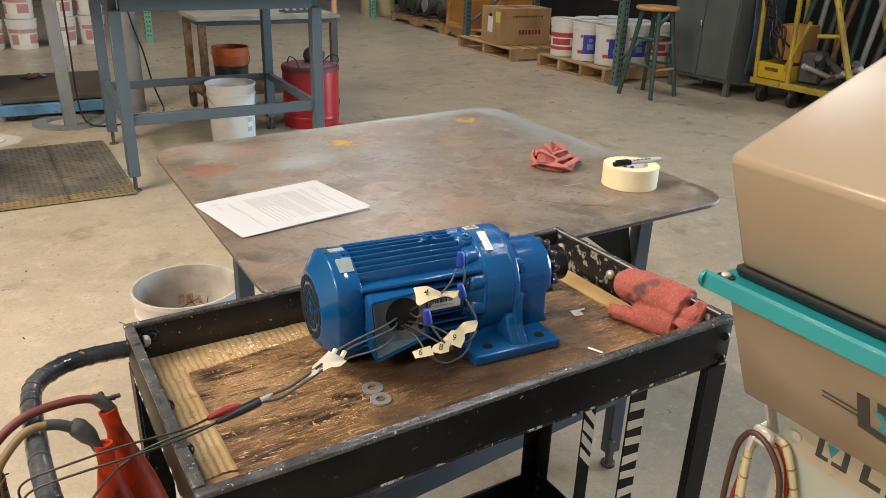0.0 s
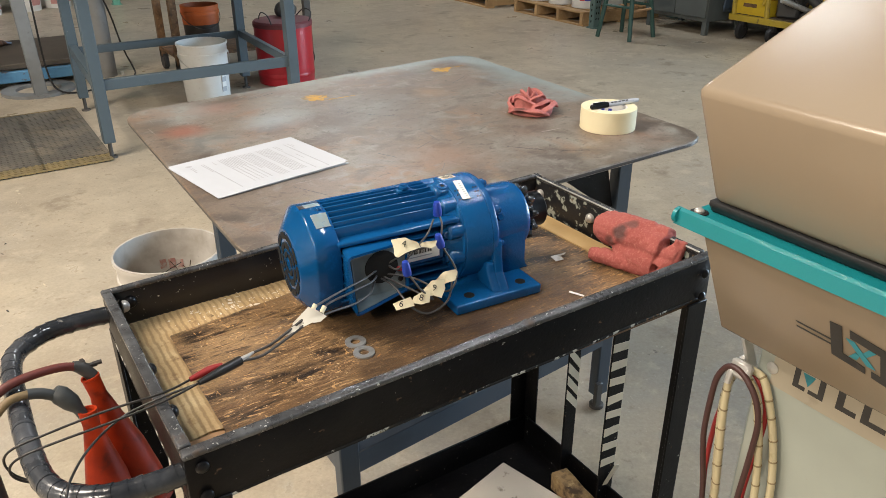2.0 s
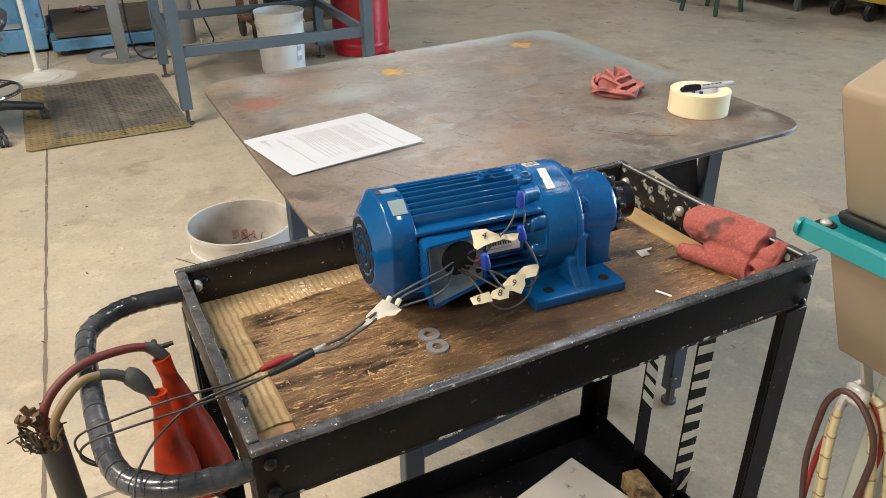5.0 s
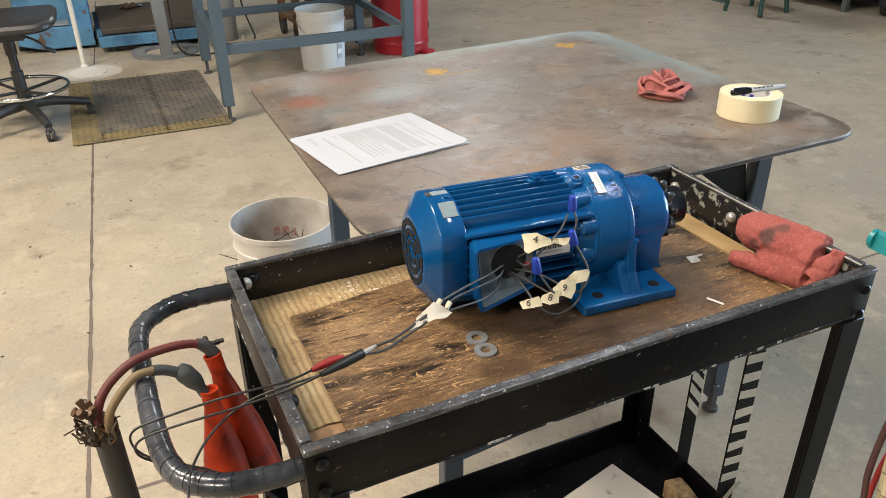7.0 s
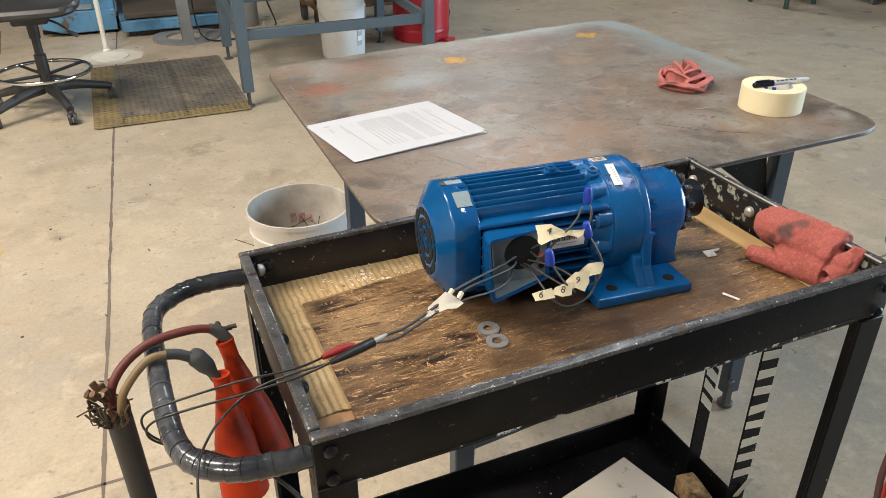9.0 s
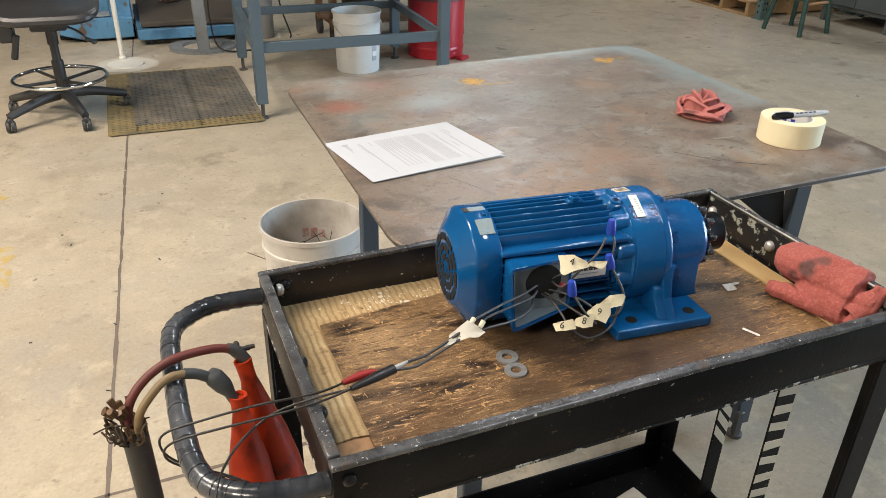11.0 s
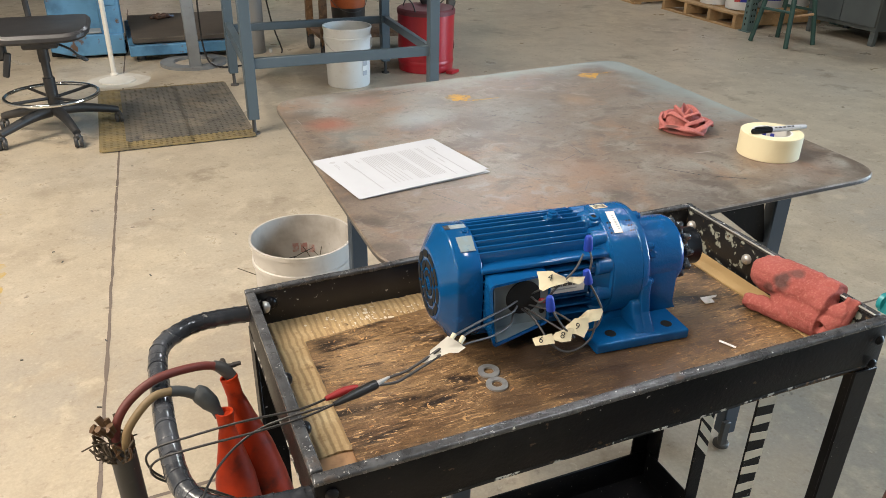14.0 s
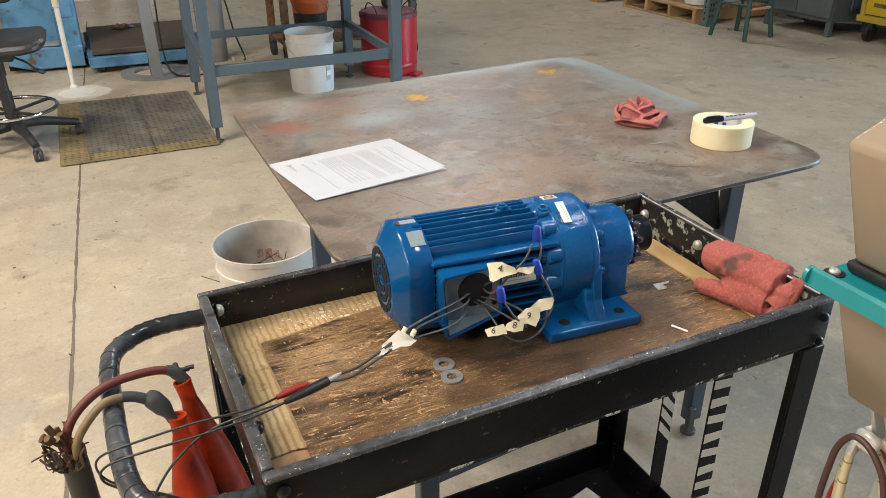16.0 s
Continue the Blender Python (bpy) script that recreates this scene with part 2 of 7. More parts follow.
M["cardboard"] = surface("stained_cardboard", (0.45, 0.315, 0.155), 0.8, layers=[((0.36, 0.24, 0.11), 9, 0.46, 0.66, 7), ((0.50, 0.37, 0.20), 24, 0.52, 0.7, 6), ((0.22, 0.13, 0.055), 40, 0.60, 0.70, 6), ((0.09, 0.05, 0.025), 30, 0.68, 0.74, 6)], bump=0.3, bump_scale=160, grain=0.12, grain_scale=300)
M["motor_blue"] = surface("glossy_blue_enamel", (0.005, 0.080, 0.240), 0.11, layers=[((0.003, 0.052, 0.165), 7, 0.45, 0.8, 4), ((0.007, 0.105, 0.32), 60, 0.6, 0.8, 3)], bump=0.10, bump_scale=70, spec=0.5)
M["cast_blue"] = surface("rough_cast_blue_enamel", (0.005, 0.089, 0.268), 0.11, layers=[((0.003, 0.058, 0.185), 9, 0.45, 0.8, 4), ((0.007, 0.11, 0.34), 60, 0.6, 0.8, 3)], bump=0.28, bump_scale=260, spec=0.55)
M["black_part"] = surface("black_oxide_steel", (0.012, 0.012, 0.014), 0.3, 0.6, layers=[((0.05, 0.05, 0.05), 60, 0.6, 0.8)], bump=0.1)
M["white_pail"] = surface("scuffed_white_plastic", (0.52, 0.49, 0.45), 0.42, layers=[((0.34, 0.305, 0.26), 9, 0.45, 0.7, 6), ((0.25, 0.23, 0.2), 35, 0.66, 0.76, 5)], bump=0.05)
M["tan"] = surface("tan_enamel", (0.305, 0.243, 0.176), 0.24, layers=[((0.285, 0.225, 0.162), 5, 0.4, 0.7)], bump=0.05, bump_scale=420)
M["teal"] = surface("teal_enamel", (0.010, 0.205, 0.235), 0.32, layers=[((0.009, 0.17, 0.20), 5, 0.4, 0.7)], bump=0.1, bump_scale=420)
M["panel"] = surface("pale_grey_green_panel", (0.31, 0.335, 0.295), 0.36, layers=[((0.275, 0.295, 0.26), 4, 0.45, 0.7), ((0.25, 0.22, 0.17), 30, 0.7, 0.8)], bump=0.08, bump_scale=300)
M["rubber"] = surface("black_rubber", (0.015, 0.015, 0.016), 0.55, layers=[((0.03, 0.03, 0.03), 20, 0.5, 0.8)], bump=0.1)
M["paper"] = surface("white_paper", (0.49, 0.505, 0.54), 0.7, layers=[((0.455, 0.47, 0.505), 6, 0.4, 0.7)])
M["ink"] = surface("grey_print", (0.40, 0.41, 0.43), 0.8)
M["tape_cream"] = surface("cream_masking_tape", (0.78, 0.70, 0.47), 0.6, layers=[((0.70, 0.61, 0.39), 12, 0.5, 0.8)], bump=0.06, bump_scale=300)
M["red_rag"] = surface("red_shop_cloth", (0.33, 0.085, 0.075), 0.95, layers=[((0.24, 0.05, 0.045), 14, 0.45, 0.75, 5), ((0.42, 0.14, 0.12), 300, 0.5, 0.8, 2), ((0.09, 0.05, 0.045), 11, 0.68, 0.76, 5)], bump=0.9, bump_scale=600)
M["mat_black"] = surface("worn_rubber_mat", (0.105, 0.095, 0.080), 0.75, layers=[((0.20, 0.165, 0.12), 6, 0.45, 0.72, 7), ((0.055, 0.05, 0.043), 14, 0.56, 0.7, 6)], bump=0.2)
M["mat_yellow"] = surface("dirty_yellow_rubber", (0.235, 0.175, 0.075), 0.7, layers=[((0.14, 0.112, 0.065), 10, 0.40, 0.70, 6), ((0.34, 0.26, 0.10), 30, 0.60, 0.72, 5)], bump=0.2)
M["red_can"] = surface("red_enamel", (0.42, 0.012, 0.022), 0.35, layers=[((0.28, 0.01, 0.015), 7, 0.5, 0.8)], bump=0.05)
M["grey_cab"] = surface("grey_cabinet_paint", (0.095, 0.11, 0.11), 0.4, layers=[((0.07, 0.08, 0.082), 3, 0.4, 0.7)], bump=0.06)
M["bare_steel"] = surface("bare_steel", (0.50, 0.49, 0.47), 0.36, 0.45, layers=[((0.3, 0.29, 0.27), 40, 0.5, 0.8)], bump=0.08)
M["chrome"] = surface("chrome", (0.7, 0.7, 0.7), 0.12, 1.0, layers=[((0.55, 0.54, 0.52), 60, 0.6, 0.8)])


def paint(name, colour, rough=0.45, dirt=None, bump=0.06, metal=0.0):
    """A plain painted or moulded surface with slight unevenness."""
    d = dirt or tuple(0.7 * c for c in colour)
    return surface(name, colour, rough, metal, layers=[(d, 6, 0.48, 0.8, 5), (tuple(0.85 * c for c in d), 45, 0.62, 0.8, 4)], bump=bump, bump_scale=250, rough_var=0.1)


M["green_paint"] = paint("dark_green_paint", (0.025, 0.07, 0.06))
M["rack_green"] = paint("rack_green_paint", (0.09, 0.145, 0.14))
M["mint"] = paint("mint_paint", (0.16, 0.42, 0.33))
M["rack_orange"] = paint("rack_orange_paint", (0.55, 0.13, 0.06))
M["seat_wood"] = paint("varnished_pine", (0.50, 0.26, 0.09), 0.4)
M["pallet_wood"] = surface("pallet_wood", (0.42, 0.27, 0.13), 0.8, layers=[((0.28, 0.17, 0.08), 5, 0.45, 0.75, 5), ((0.5, 0.36, 0.2), 30, 0.55, 0.8, 4)], bump=0.3, bump_scale=60, piece=0.18)
M["brown_wood"] = surface("stained_wood", (0.15, 0.085, 0.04), 0.7, layers=[((0.06, 0.03, 0.016), 22, 0.45, 0.65, 5), ((0.26, 0.16, 0.08), 40, 0.6, 0.7, 5)], bump=0.3, bump_scale=60)
M["pole_wood"] = paint("raw_wood_pole", (0.50, 0.30, 0.16), 0.7)
M["box_card"] = paint("brown_corrugated_card", (0.40, 0.25, 0.12), 0.8)
M["crate_wood"] = paint("orange_plywood", (0.52, 0.25, 0.07), 0.7)
M["white_plastic"] = paint("white_plastic", (0.68, 0.68, 0.66), 0.4, (0.58, 0.56, 0.52))
M["label_red"] = paint("red_label", (0.45, 0.06, 0.06), 0.5)
M["label_pink"] = paint("faded_red_print", (0.50, 0.25, 0.235), 0.5, (0.60, 0.45, 0.43))
M["label_blue"] = paint("blue_label", (0.035, 0.05, 0.38), 0.5)
M["oily_rag"] = surface("oily_brown_rag", (0.13, 0.07, 0.045), 0.85, layers=[((0.05, 0.03, 0.025), 18, 0.48, 0.6, 5), ((0.16, 0.22, 0.32), 9, 0.56, 0.62, 4)], bump=0.4, bump_scale=200)
M["label_dim"] = paint("pale_blue_print", (0.22, 0.26, 0.50), 0.5)
M["box_tape"] = paint("brown_packing_tape", (0.30, 0.18, 0.08), 0.3)
M["carton_print"] = paint("dark_red_carton_print", (0.20, 0.05, 0.035), 0.7)
# near-black colour standing for the unlit depth behind the rack
M["unlit_black"] = paint("unlit_depth_black", (0.004, 0.004, 0.0045), 0.9)
M["post_grey"] = paint("worn_grey_post_paint", (0.19, 0.20, 0.205), 0.45, (0.12, 0.12, 0.12))
M["label_white"] = paint("white_label", (0.74, 0.73, 0.70), 0.5, (0.62, 0.6, 0.55))
M["label_yellow"] = paint("yellow_sticker", (0.62, 0.66, 0.10), 0.5)
M["yellow_paint"] = surface("grimy_yellow_paint", (0.40, 0.29, 0.03), 0.45, layers=[((0.22, 0.155, 0.03), 6, 0.45, 0.7, 6), ((0.06, 0.05, 0.03), 16, 0.60, 0.72, 7)], bump=0.1)
M["bin_yellow"] = paint("yellow_plastic", (0.55, 0.38, 0.02), 0.4, (0.42, 0.28, 0.02))
M["orange_pail"] = paint("orange_plastic", (0.45, 0.10, 0.02), 0.5, (0.2, 0.05, 0.02))
M["dark_grease"] = paint("dark_greasy_metal", (0.03, 0.025, 0.022), 0.45, (0.07, 0.055, 0.045))
M["dark_metal"] = paint("dark_machine_metal", (0.05, 0.05, 0.05), 0.45, (0.1, 0.085, 0.07))
M["deck"] = paint("worn_brown_steel_deck", (0.075, 0.06, 0.045), 0.5, (0.045, 0.036, 0.028))
M["scale_blue"] = surface("worn_light_blue_paint", (0.085, 0.225, 0.38), 0.5, layers=[((0.045, 0.125, 0.22), 6, 0.48, 0.7, 5), ((0.10, 0.06, 0.04), 14, 0.62, 0.68, 5, 0.7)], bump=0.15)
M["light_grey"] = paint("light_grey_paint", (0.24, 0.26, 0.27), 0.45)
M["column_grey"] = paint("grey_column_paint", (0.20, 0.20, 0.195), 0.55, (0.15, 0.145, 0.135))
M["white_pipe"] = paint("white_pipe", (0.68, 0.66, 0.6), 0.4, (0.6, 0.57, 0.5))
M["plaster"] = paint("pale_plaster_patch", (0.56, 0.53, 0.47), 0.6, (0.42, 0.38, 0.31))
M["chair_black"] = paint("black_chair_plastic", (0.022, 0.022, 0.023), 0.42, (0.05, 0.045, 0.04))
M["seat_black"] = paint("grey_black_vinyl", (0.028, 0.027, 0.028), 0.33, (0.05, 0.048, 0.047))
M["wire_grey"] = paint("grey_wire", (0.060, 0.058, 0.060), 0.4)
M["wire_black"] = paint("black_wire", (0.016, 0.015, 0.015), 0.32)
M["wire_nut"] = paint("blue_wire_nut", (0.015, 0.05, 0.38), 0.35)
M["clip_red"] = paint("red_plastic", (0.27, 0.018, 0.018), 0.4)
M["tag"] = paint("cream_paper_tag", (0.62, 0.57, 0.41), 0.7, (0.52, 0.46, 0.31))
M["tag_white"] = paint("white_paper_tape", (0.62, 0.60, 0.54), 0.7, (0.54, 0.51, 0.44))
M["marker_ink"] = paint("black_ink", (0.02, 0.02, 0.02), 0.6)
M["boot"] = surface("orange_red_rubber", (0.42, 0.034, 0.005), 0.5, spec=0.2, layers=[((0.25, 0.020, 0.005), 14, 0.42, 0.66, 7), ((0.05, 0.014, 0.010), 18, 0.54, 0.68, 7)], bump=0.15, bump_scale=120)
M["cable_red"] = paint("dirty_red_cable", (0.14, 0.028, 0.022), 0.5, (0.05, 0.03, 0.025))
M["cable_tan"] = paint("dirty_tan_cable", (0.22, 0.15, 0.07), 0.5, (0.09, 0.07, 0.045))
M["hose"] = paint("black_hose", (0.022, 0.022, 0.021), 0.5, (0.045, 0.042, 0.036))
M["plug"] = paint("grey_rubber_plug", (0.045, 0.05, 0.052), 0.55)
M["fray"] = paint("frayed_brown_cord", (0.065, 0.048, 0.030), 0.85, (0.035, 0.026, 0.017))
M["hose_cream"] = paint("yellowed_plastic_sleeve", (0.47, 0.41, 0.26), 0.4, (0.34, 0.28, 0.16))
M["stripe_white"] = paint("dirty_white_tape", (0.60, 0.54, 0.43), 0.5, (0.45, 0.39, 0.3))
M["pvc_tape"] = surface("shiny_black_tape", (0.022, 0.025, 0.031), 0.20, coat=0.25, layers=[((0.070, 0.075, 0.085), 14, 0.44, 0.66, 8, 0.32), ((0.25, 0.25, 0.24), 60, 0.70, 0.76, 4)], bump=0.3, bump_scale=60)
M["inner_grey"] = paint("bare_cast_grey", (0.15, 0.185, 0.205), 0.25, (0.07, 0.10, 0.13))
M["hole"] = paint("black_recess", (0.004, 0.004, 0.004), 0.9)
M["logo_black"] = paint("black_print", (0.035, 0.033, 0.032), 0.5)
M["logo_teal"] = paint("teal_print", (0.03, 0.24, 0.30), 0.5)
M["board"] = surface("stained_white_board", (0.54, 0.50, 0.44), 0.6, layers=[((0.35, 0.29, 0.21), 7, 0.55, 0.8, 5), ((0.12, 0.09, 0.06), 22, 0.60, 0.68, 6)], bump=0.1)
M["paint_yellow"] = surface("yellow_paint_mark", (0.52, 0.29, 0.04), 0.6, layers=[((0.30, 0.22, 0.12), 40, 0.46, 0.58, 6), ((0.22, 0.18, 0.14), 70, 0.54, 0.62, 6)], bump=0.1)
M["seam"] = paint("dark_joint_filler", (0.150, 0.118, 0.098), 0.8)
M["shavings"] = paint("pale_dust", (0.62, 0.55, 0.43), 0.8)
M["marker_grey"] = paint("pale_grey_plastic", (0.50, 0.51, 0.54), 0.35, (0.4, 0.4, 0.42))
M["clear_blue"] = paint("dull_blue_wrap", (0.06, 0.085, 0.12), 0.25, (0.10, 0.13, 0.17))
M["cream_wall"] = paint("cream_barrel_paint", (0.55, 0.47, 0.28), 0.5)


def script(name, text, size, m, material, parent, label=""):
    """Flat lettering as a mesh."""
    cu = bpy.data.curves.new(name, "FONT")
    cu.body, cu.size, cu.extrude, cu.align_x, cu.align_y = text, size, 0.0002, "CENTER", "CENTER"
    tmp = bpy.data.objects.new(name, cu)
    scene.collection.objects.link(tmp)
    me = bpy.data.meshes.new_from_object(tmp.evaluated_get(bpy.context.evaluated_depsgraph_get()))
    bpy.data.objects.remove(tmp)
    me.materials.clear()
    me.materials.append(material)
    ob = new(name, me)
    ob.parent = parent
    ob.matrix_local = m
    return tagged(ob, label)


# ---- room ----
X0, X1, Y0, Y1, HIGH = -7.0, 11.0, -6.0, 18.0, 5.6
floor = solid("floor", bx(X1 - X0, Y1 - Y0, 0.2, ((X0 + X1) / 2, (Y0 + Y1) / 2, -0.1)), M["concrete"], label="smooth worn tan concrete workshop floor with joints", category="floor", kind="structure")
for nm, sx, sy, cx, cy in (("wall_north", X1 - X0 + 0.4, 0.2, (X0 + X1) / 2, Y1 + 0.1), ("wall_south", X1 - X0 + 0.4, 0.2, (X0 + X1) / 2, Y0 - 0.1), ("wall_west", 0.2, Y1 - Y0, X0 - 0.1, (Y0 + Y1) / 2)):
    solid(nm, bx(sx, sy, HIGH, (cx, cy, HIGH / 2)), M["wall"], label="plain grey painted workshop wall", category="wall", kind="structure")
solid("wall_east", join(bx(0.2, 16.9, HIGH, (X1 + 0.1, 9.55, HIGH / 2)), bx(0.2, 2.9, HIGH, (X1 + 0.1, -4.55, HIGH / 2)), bx(0.2, 4.2, HIGH - 3.7, (X1 + 0.1, -1.0, 3.7 + (HIGH - 3.7) / 2))), M["wall"], label="plain grey painted workshop wall with an open door", category="wall", kind="structure")
solid("ground", bx(30, 40, 0.2, (X1 + 15.2, -1.0, -0.12)), M["concrete"], label="pale concrete yard outside the open door", category="ground", kind="structure")
solid("ceiling", bx(X1 - X0 + 0.4, Y1 - Y0 + 0.4, 0.2, ((X0 + X1) / 2, (Y0 + Y1) / 2, HIGH + 0.1)), M["ceiling"], label="grey metal deck workshop ceiling", category="ceiling", kind="structure")
# added sheet whose black holds the darkness behind the rack
solid("wall_partition", bx(0.12, 11.0, 2.6, (7.1, 8.2, 1.3)), M["unlit_black"], label="near-black sheet added for the unlit depth behind the storage rack", category="wall", kind="structure")


def joint(x0, y0, x1, y1, w=0.0125):
    """A filled saw joint, slightly ragged, level with the floor."""
    bm = bmesh.new()
    n = max(2, int(math.hypot(x1 - x0, y1 - y0) / 0.04))
    d = Vector((x1 - x0, y1 - y0, 0)).normalized()
    s = Vector((-d.y, d.x, 0))
    a, b = [], []
    for i in range(n + 1):
        p = Vector((x0, y0, 0)).lerp(Vector((x1, y1, 0)), i / n)
        j = 0.003 * noise.noise(p * 9)
        k = w * (0.36 + 0.28 * noise.noise(p * 17 + Vector((5, 0, 0))))
        a.append(bm.verts.new(p + s * (j + k) + Vector((0, 0, 0.0008))))
        b.append(bm.verts.new(p + s * (j - k) + Vector((0, 0, 0.0008))))
    for i in range(n):
        bm.faces.new((a[i], b[i], b[i + 1], a[i + 1]))
    return bm


part("joint", joint(-0.113, 1.54, 0.0, 3.9), M["seam"], floor)
part("joint", joint(-0.25, -2.0, -0.113, 1.54), M["seam"], floor)
part("joint", joint(0.0, 3.9, 0.2, 8.0), M["seam"], floor)
part("joint", joint(-2.5, 1.50, -0.115, 1.537), M["seam"], floor)
part("joint", joint(-0.113, 1.537, 3.2, 1.60), M["seam"], floor)
for k in range(46):
    px, py = random.uniform(-1.2, 0.35), random.uniform(1.2, 3.8)
    part("debris", bx(random.uniform(0.004, 0.014), 0.003, 0.003, (px, py, 0.0015), (0, 0, random.uniform(0, 180))), M["shavings"] if k % 3 else M["dark_metal"], floor)


def splat(cx, cy, rx, ry, seed, n=36, z=0.0006, rough=0.45):
    """A flat irregular mark."""
    bm = bmesh.new()
    vs = []
    for k in range(n):
        a = 6.283185 * k / n
        r = 1 + rough * noise.noise(Vector((math.cos(a) * 1.6 + seed, math.sin(a) * 1.6, seed))) + 0.6 * rough * noise.noise(Vector((math.cos(a) * 5 + seed, math.sin(a) * 5, seed)))
        vs.append(bm.verts.new((cx + rx * r * math.cos(a), cy + ry * r * math.sin(a), z)))
    bm.faces.new(vs)
    return bm


M["floor_yellow"] = surface("worn_yellow_floor_paint", (0.42, 0.30, 0.10), 0.5, layers=[((0.40, 0.34, 0.25), 24, 0.42, 0.54, 7)], bump=0.1)
part("paint_mark", splat(-0.45, 2.72, 0.075, 0.15, 4, z=0.0007, rough=0.7), M["floor_yellow"], floor, "worn yellow floor paint")
part("paint_mark", splat(-0.55, 3.35, 0.12, 0.06, 7, z=0.0007), M["floor_yellow"], floor, "worn yellow floor paint")

def ragged(poly, amp, seed, step=0.012):
    out = []
    for i in range(len(poly)):
        a, b = Vector(poly[i]), Vector(poly[(i + 1) % len(poly)])
        n = max(1, int((b - a).length / step))
        nrm = Vector((-(b - a).y, (b - a).x)).normalized()
        for k in range(n):
            p = a.lerp(b, k / n)
            q = Vector((p.x * 30 + seed, p.y * 30, 0))
            out.append(tuple(p + nrm * amp * (noise.noise(q) + 0.5 * noise.noise(q * 3))))
    return out


# ---- steel table ----
TZ = 0.74


def round_poly(poly, r, k=6):
    """An outline with its corners rounded."""
    out = []
    n = len(poly)
    for i in range(n):
        p, a, b = Vector(poly[i]), Vector(poly[i - 1]), Vector(poly[(i + 1) % n])
        u, v = (a - p).normalized(), (b - p).normalized()
        s, e = p + u * r, p + v * r
        for j in range(k + 1):
            t = j / k
            out.append(tuple((1 - t) ** 2 * s + 2 * t * (1 - t) * p + t * t * e))
    return out


def rounded(x0, y0, x1, y1, r, k=6):
    return round_poly([(x0, y0), (x1, y0), (x1, y1), (x0, y1)], r, k)


def plate_material():
    """Worn plate: bare brown steel, remains of pale blue paint towards the edges, red and orange smears."""
    m = M["plate"]
    n, l = m.node_tree.nodes, m.node_tree.links
    b = n["Principled BSDF"]
    col = b.inputs["Base Color"].links[0].from_socket
    tc = n.new("ShaderNodeTexCoord")

    def value(op, a, c, d=None):
        q = n.new("ShaderNodeMath")
        q.operation = op
        for i, s in enumerate((a, c, d)):
            if s is None:
                continue
            if isinstance(s, (int, float)):
                q.inputs[i].default_value = s
            else:
                l.new(s, q.inputs[i])
        return q.outputs[0]

    ns = n.new("ShaderNodeTexNoise")
    ns.inputs["Scale"].default_value, ns.inputs["Detail"].default_value = 9, 6
    l.new(tc.outputs["Object"], ns.inputs["Vector"])
    sep = n.new("ShaderNodeSeparateXYZ")
    l.new(tc.outputs["Object"], sep.inputs[0])

    def over(fac, colour):
        nonlocal col
        mx = n.new("ShaderNodeMix")
        mx.data_type = "RGBA"
        l.new(fac, mx.inputs[0])
        l.new(col, mx.inputs[6])
        mx.inputs[7].default_value = (*colour, 1)
        col = mx.outputs[2]

    def spot(x, y, r, strength):
        vd = n.new("ShaderNodeVectorMath")
        vd.operation = "DISTANCE"
        l.new(tc.outputs["Object"], vd.inputs[0])
        vd.inputs[1].default_value = (x, y, TZ)
        d = value("MULTIPLY_ADD", ns.outputs["Fac"], r * 1.6, vd.outputs["Value"])
        f = n.new("ShaderNodeMapRange")
        f.inputs[1].default_value, f.inputs[2].default_value, f.inputs[3].default_value, f.inputs[4].default_value = r * 2.2, r * 1.0, 0, strength
        l.new(d, f.inputs[0])
        return f.outputs[0]

    edge = value("MAXIMUM", value("MULTIPLY_ADD", sep.outputs["Y"], 1.0, 0.0), value("MULTIPLY_ADD", value("MINIMUM", value("ADD", sep.outputs["Y"], 0.05), 0.0), 0.9, value("MULTIPLY_ADD", sep.outputs["X"], 1.15, -0.06)))
    edge = value("MULTIPLY_ADD", ns.outputs["Fac"], 0.28, edge)
    f = n.new("ShaderNodeMapRange")
    f.inputs[1].default_value, f.inputs[2].default_value, f.inputs[3].default_value, f.inputs[4].default_value = 0.53, 0.66, 0, 0.72
    l.new(edge, f.inputs[0])
    over(f.outputs[0], (0.34, 0.41, 0.415))
    over(spot(-0.455, 0.185, 0.045, 0.5), (0.40, 0.11, 0.065))
    over(spot(-0.34, 0.33, 0.05, 0.4), (0.40, 0.13, 0.07))
    over(spot(-0.25, 0.15, 0.07, 0.5), (0.38, 0.45, 0.50))
    over(spot(-0.43, 0.08, 0.06, 0.4), (0.34, 0.40, 0.41))
    over(spot(-0.18, 0.30, 0.08, 0.35), (0.34, 0.38, 0.37))
    over(spot(-0.40, 0.34, 0.09, 0.4), (0.36, 0.40, 0.40))
    over(spot(0.19, 0.18, 0.05, 0.5), (0.40, 0.22, 0.09))
    over(spot(-0.05, -0.28, 0.08, 0.4), (0.34, 0.17, 0.09))
    over(spot(0.36, -0.35, 0.10, 0.4), (0.26, 0.14, 0.10))
    over(spot(0.10, 0.20, 0.10, 0.5), (0.09, 0.075, 0.06))
    over(spot(0.00, 0.05, 0.12, 0.4), (0.10, 0.08, 0.065))
    l.new(col, b.inputs["Base Color"])


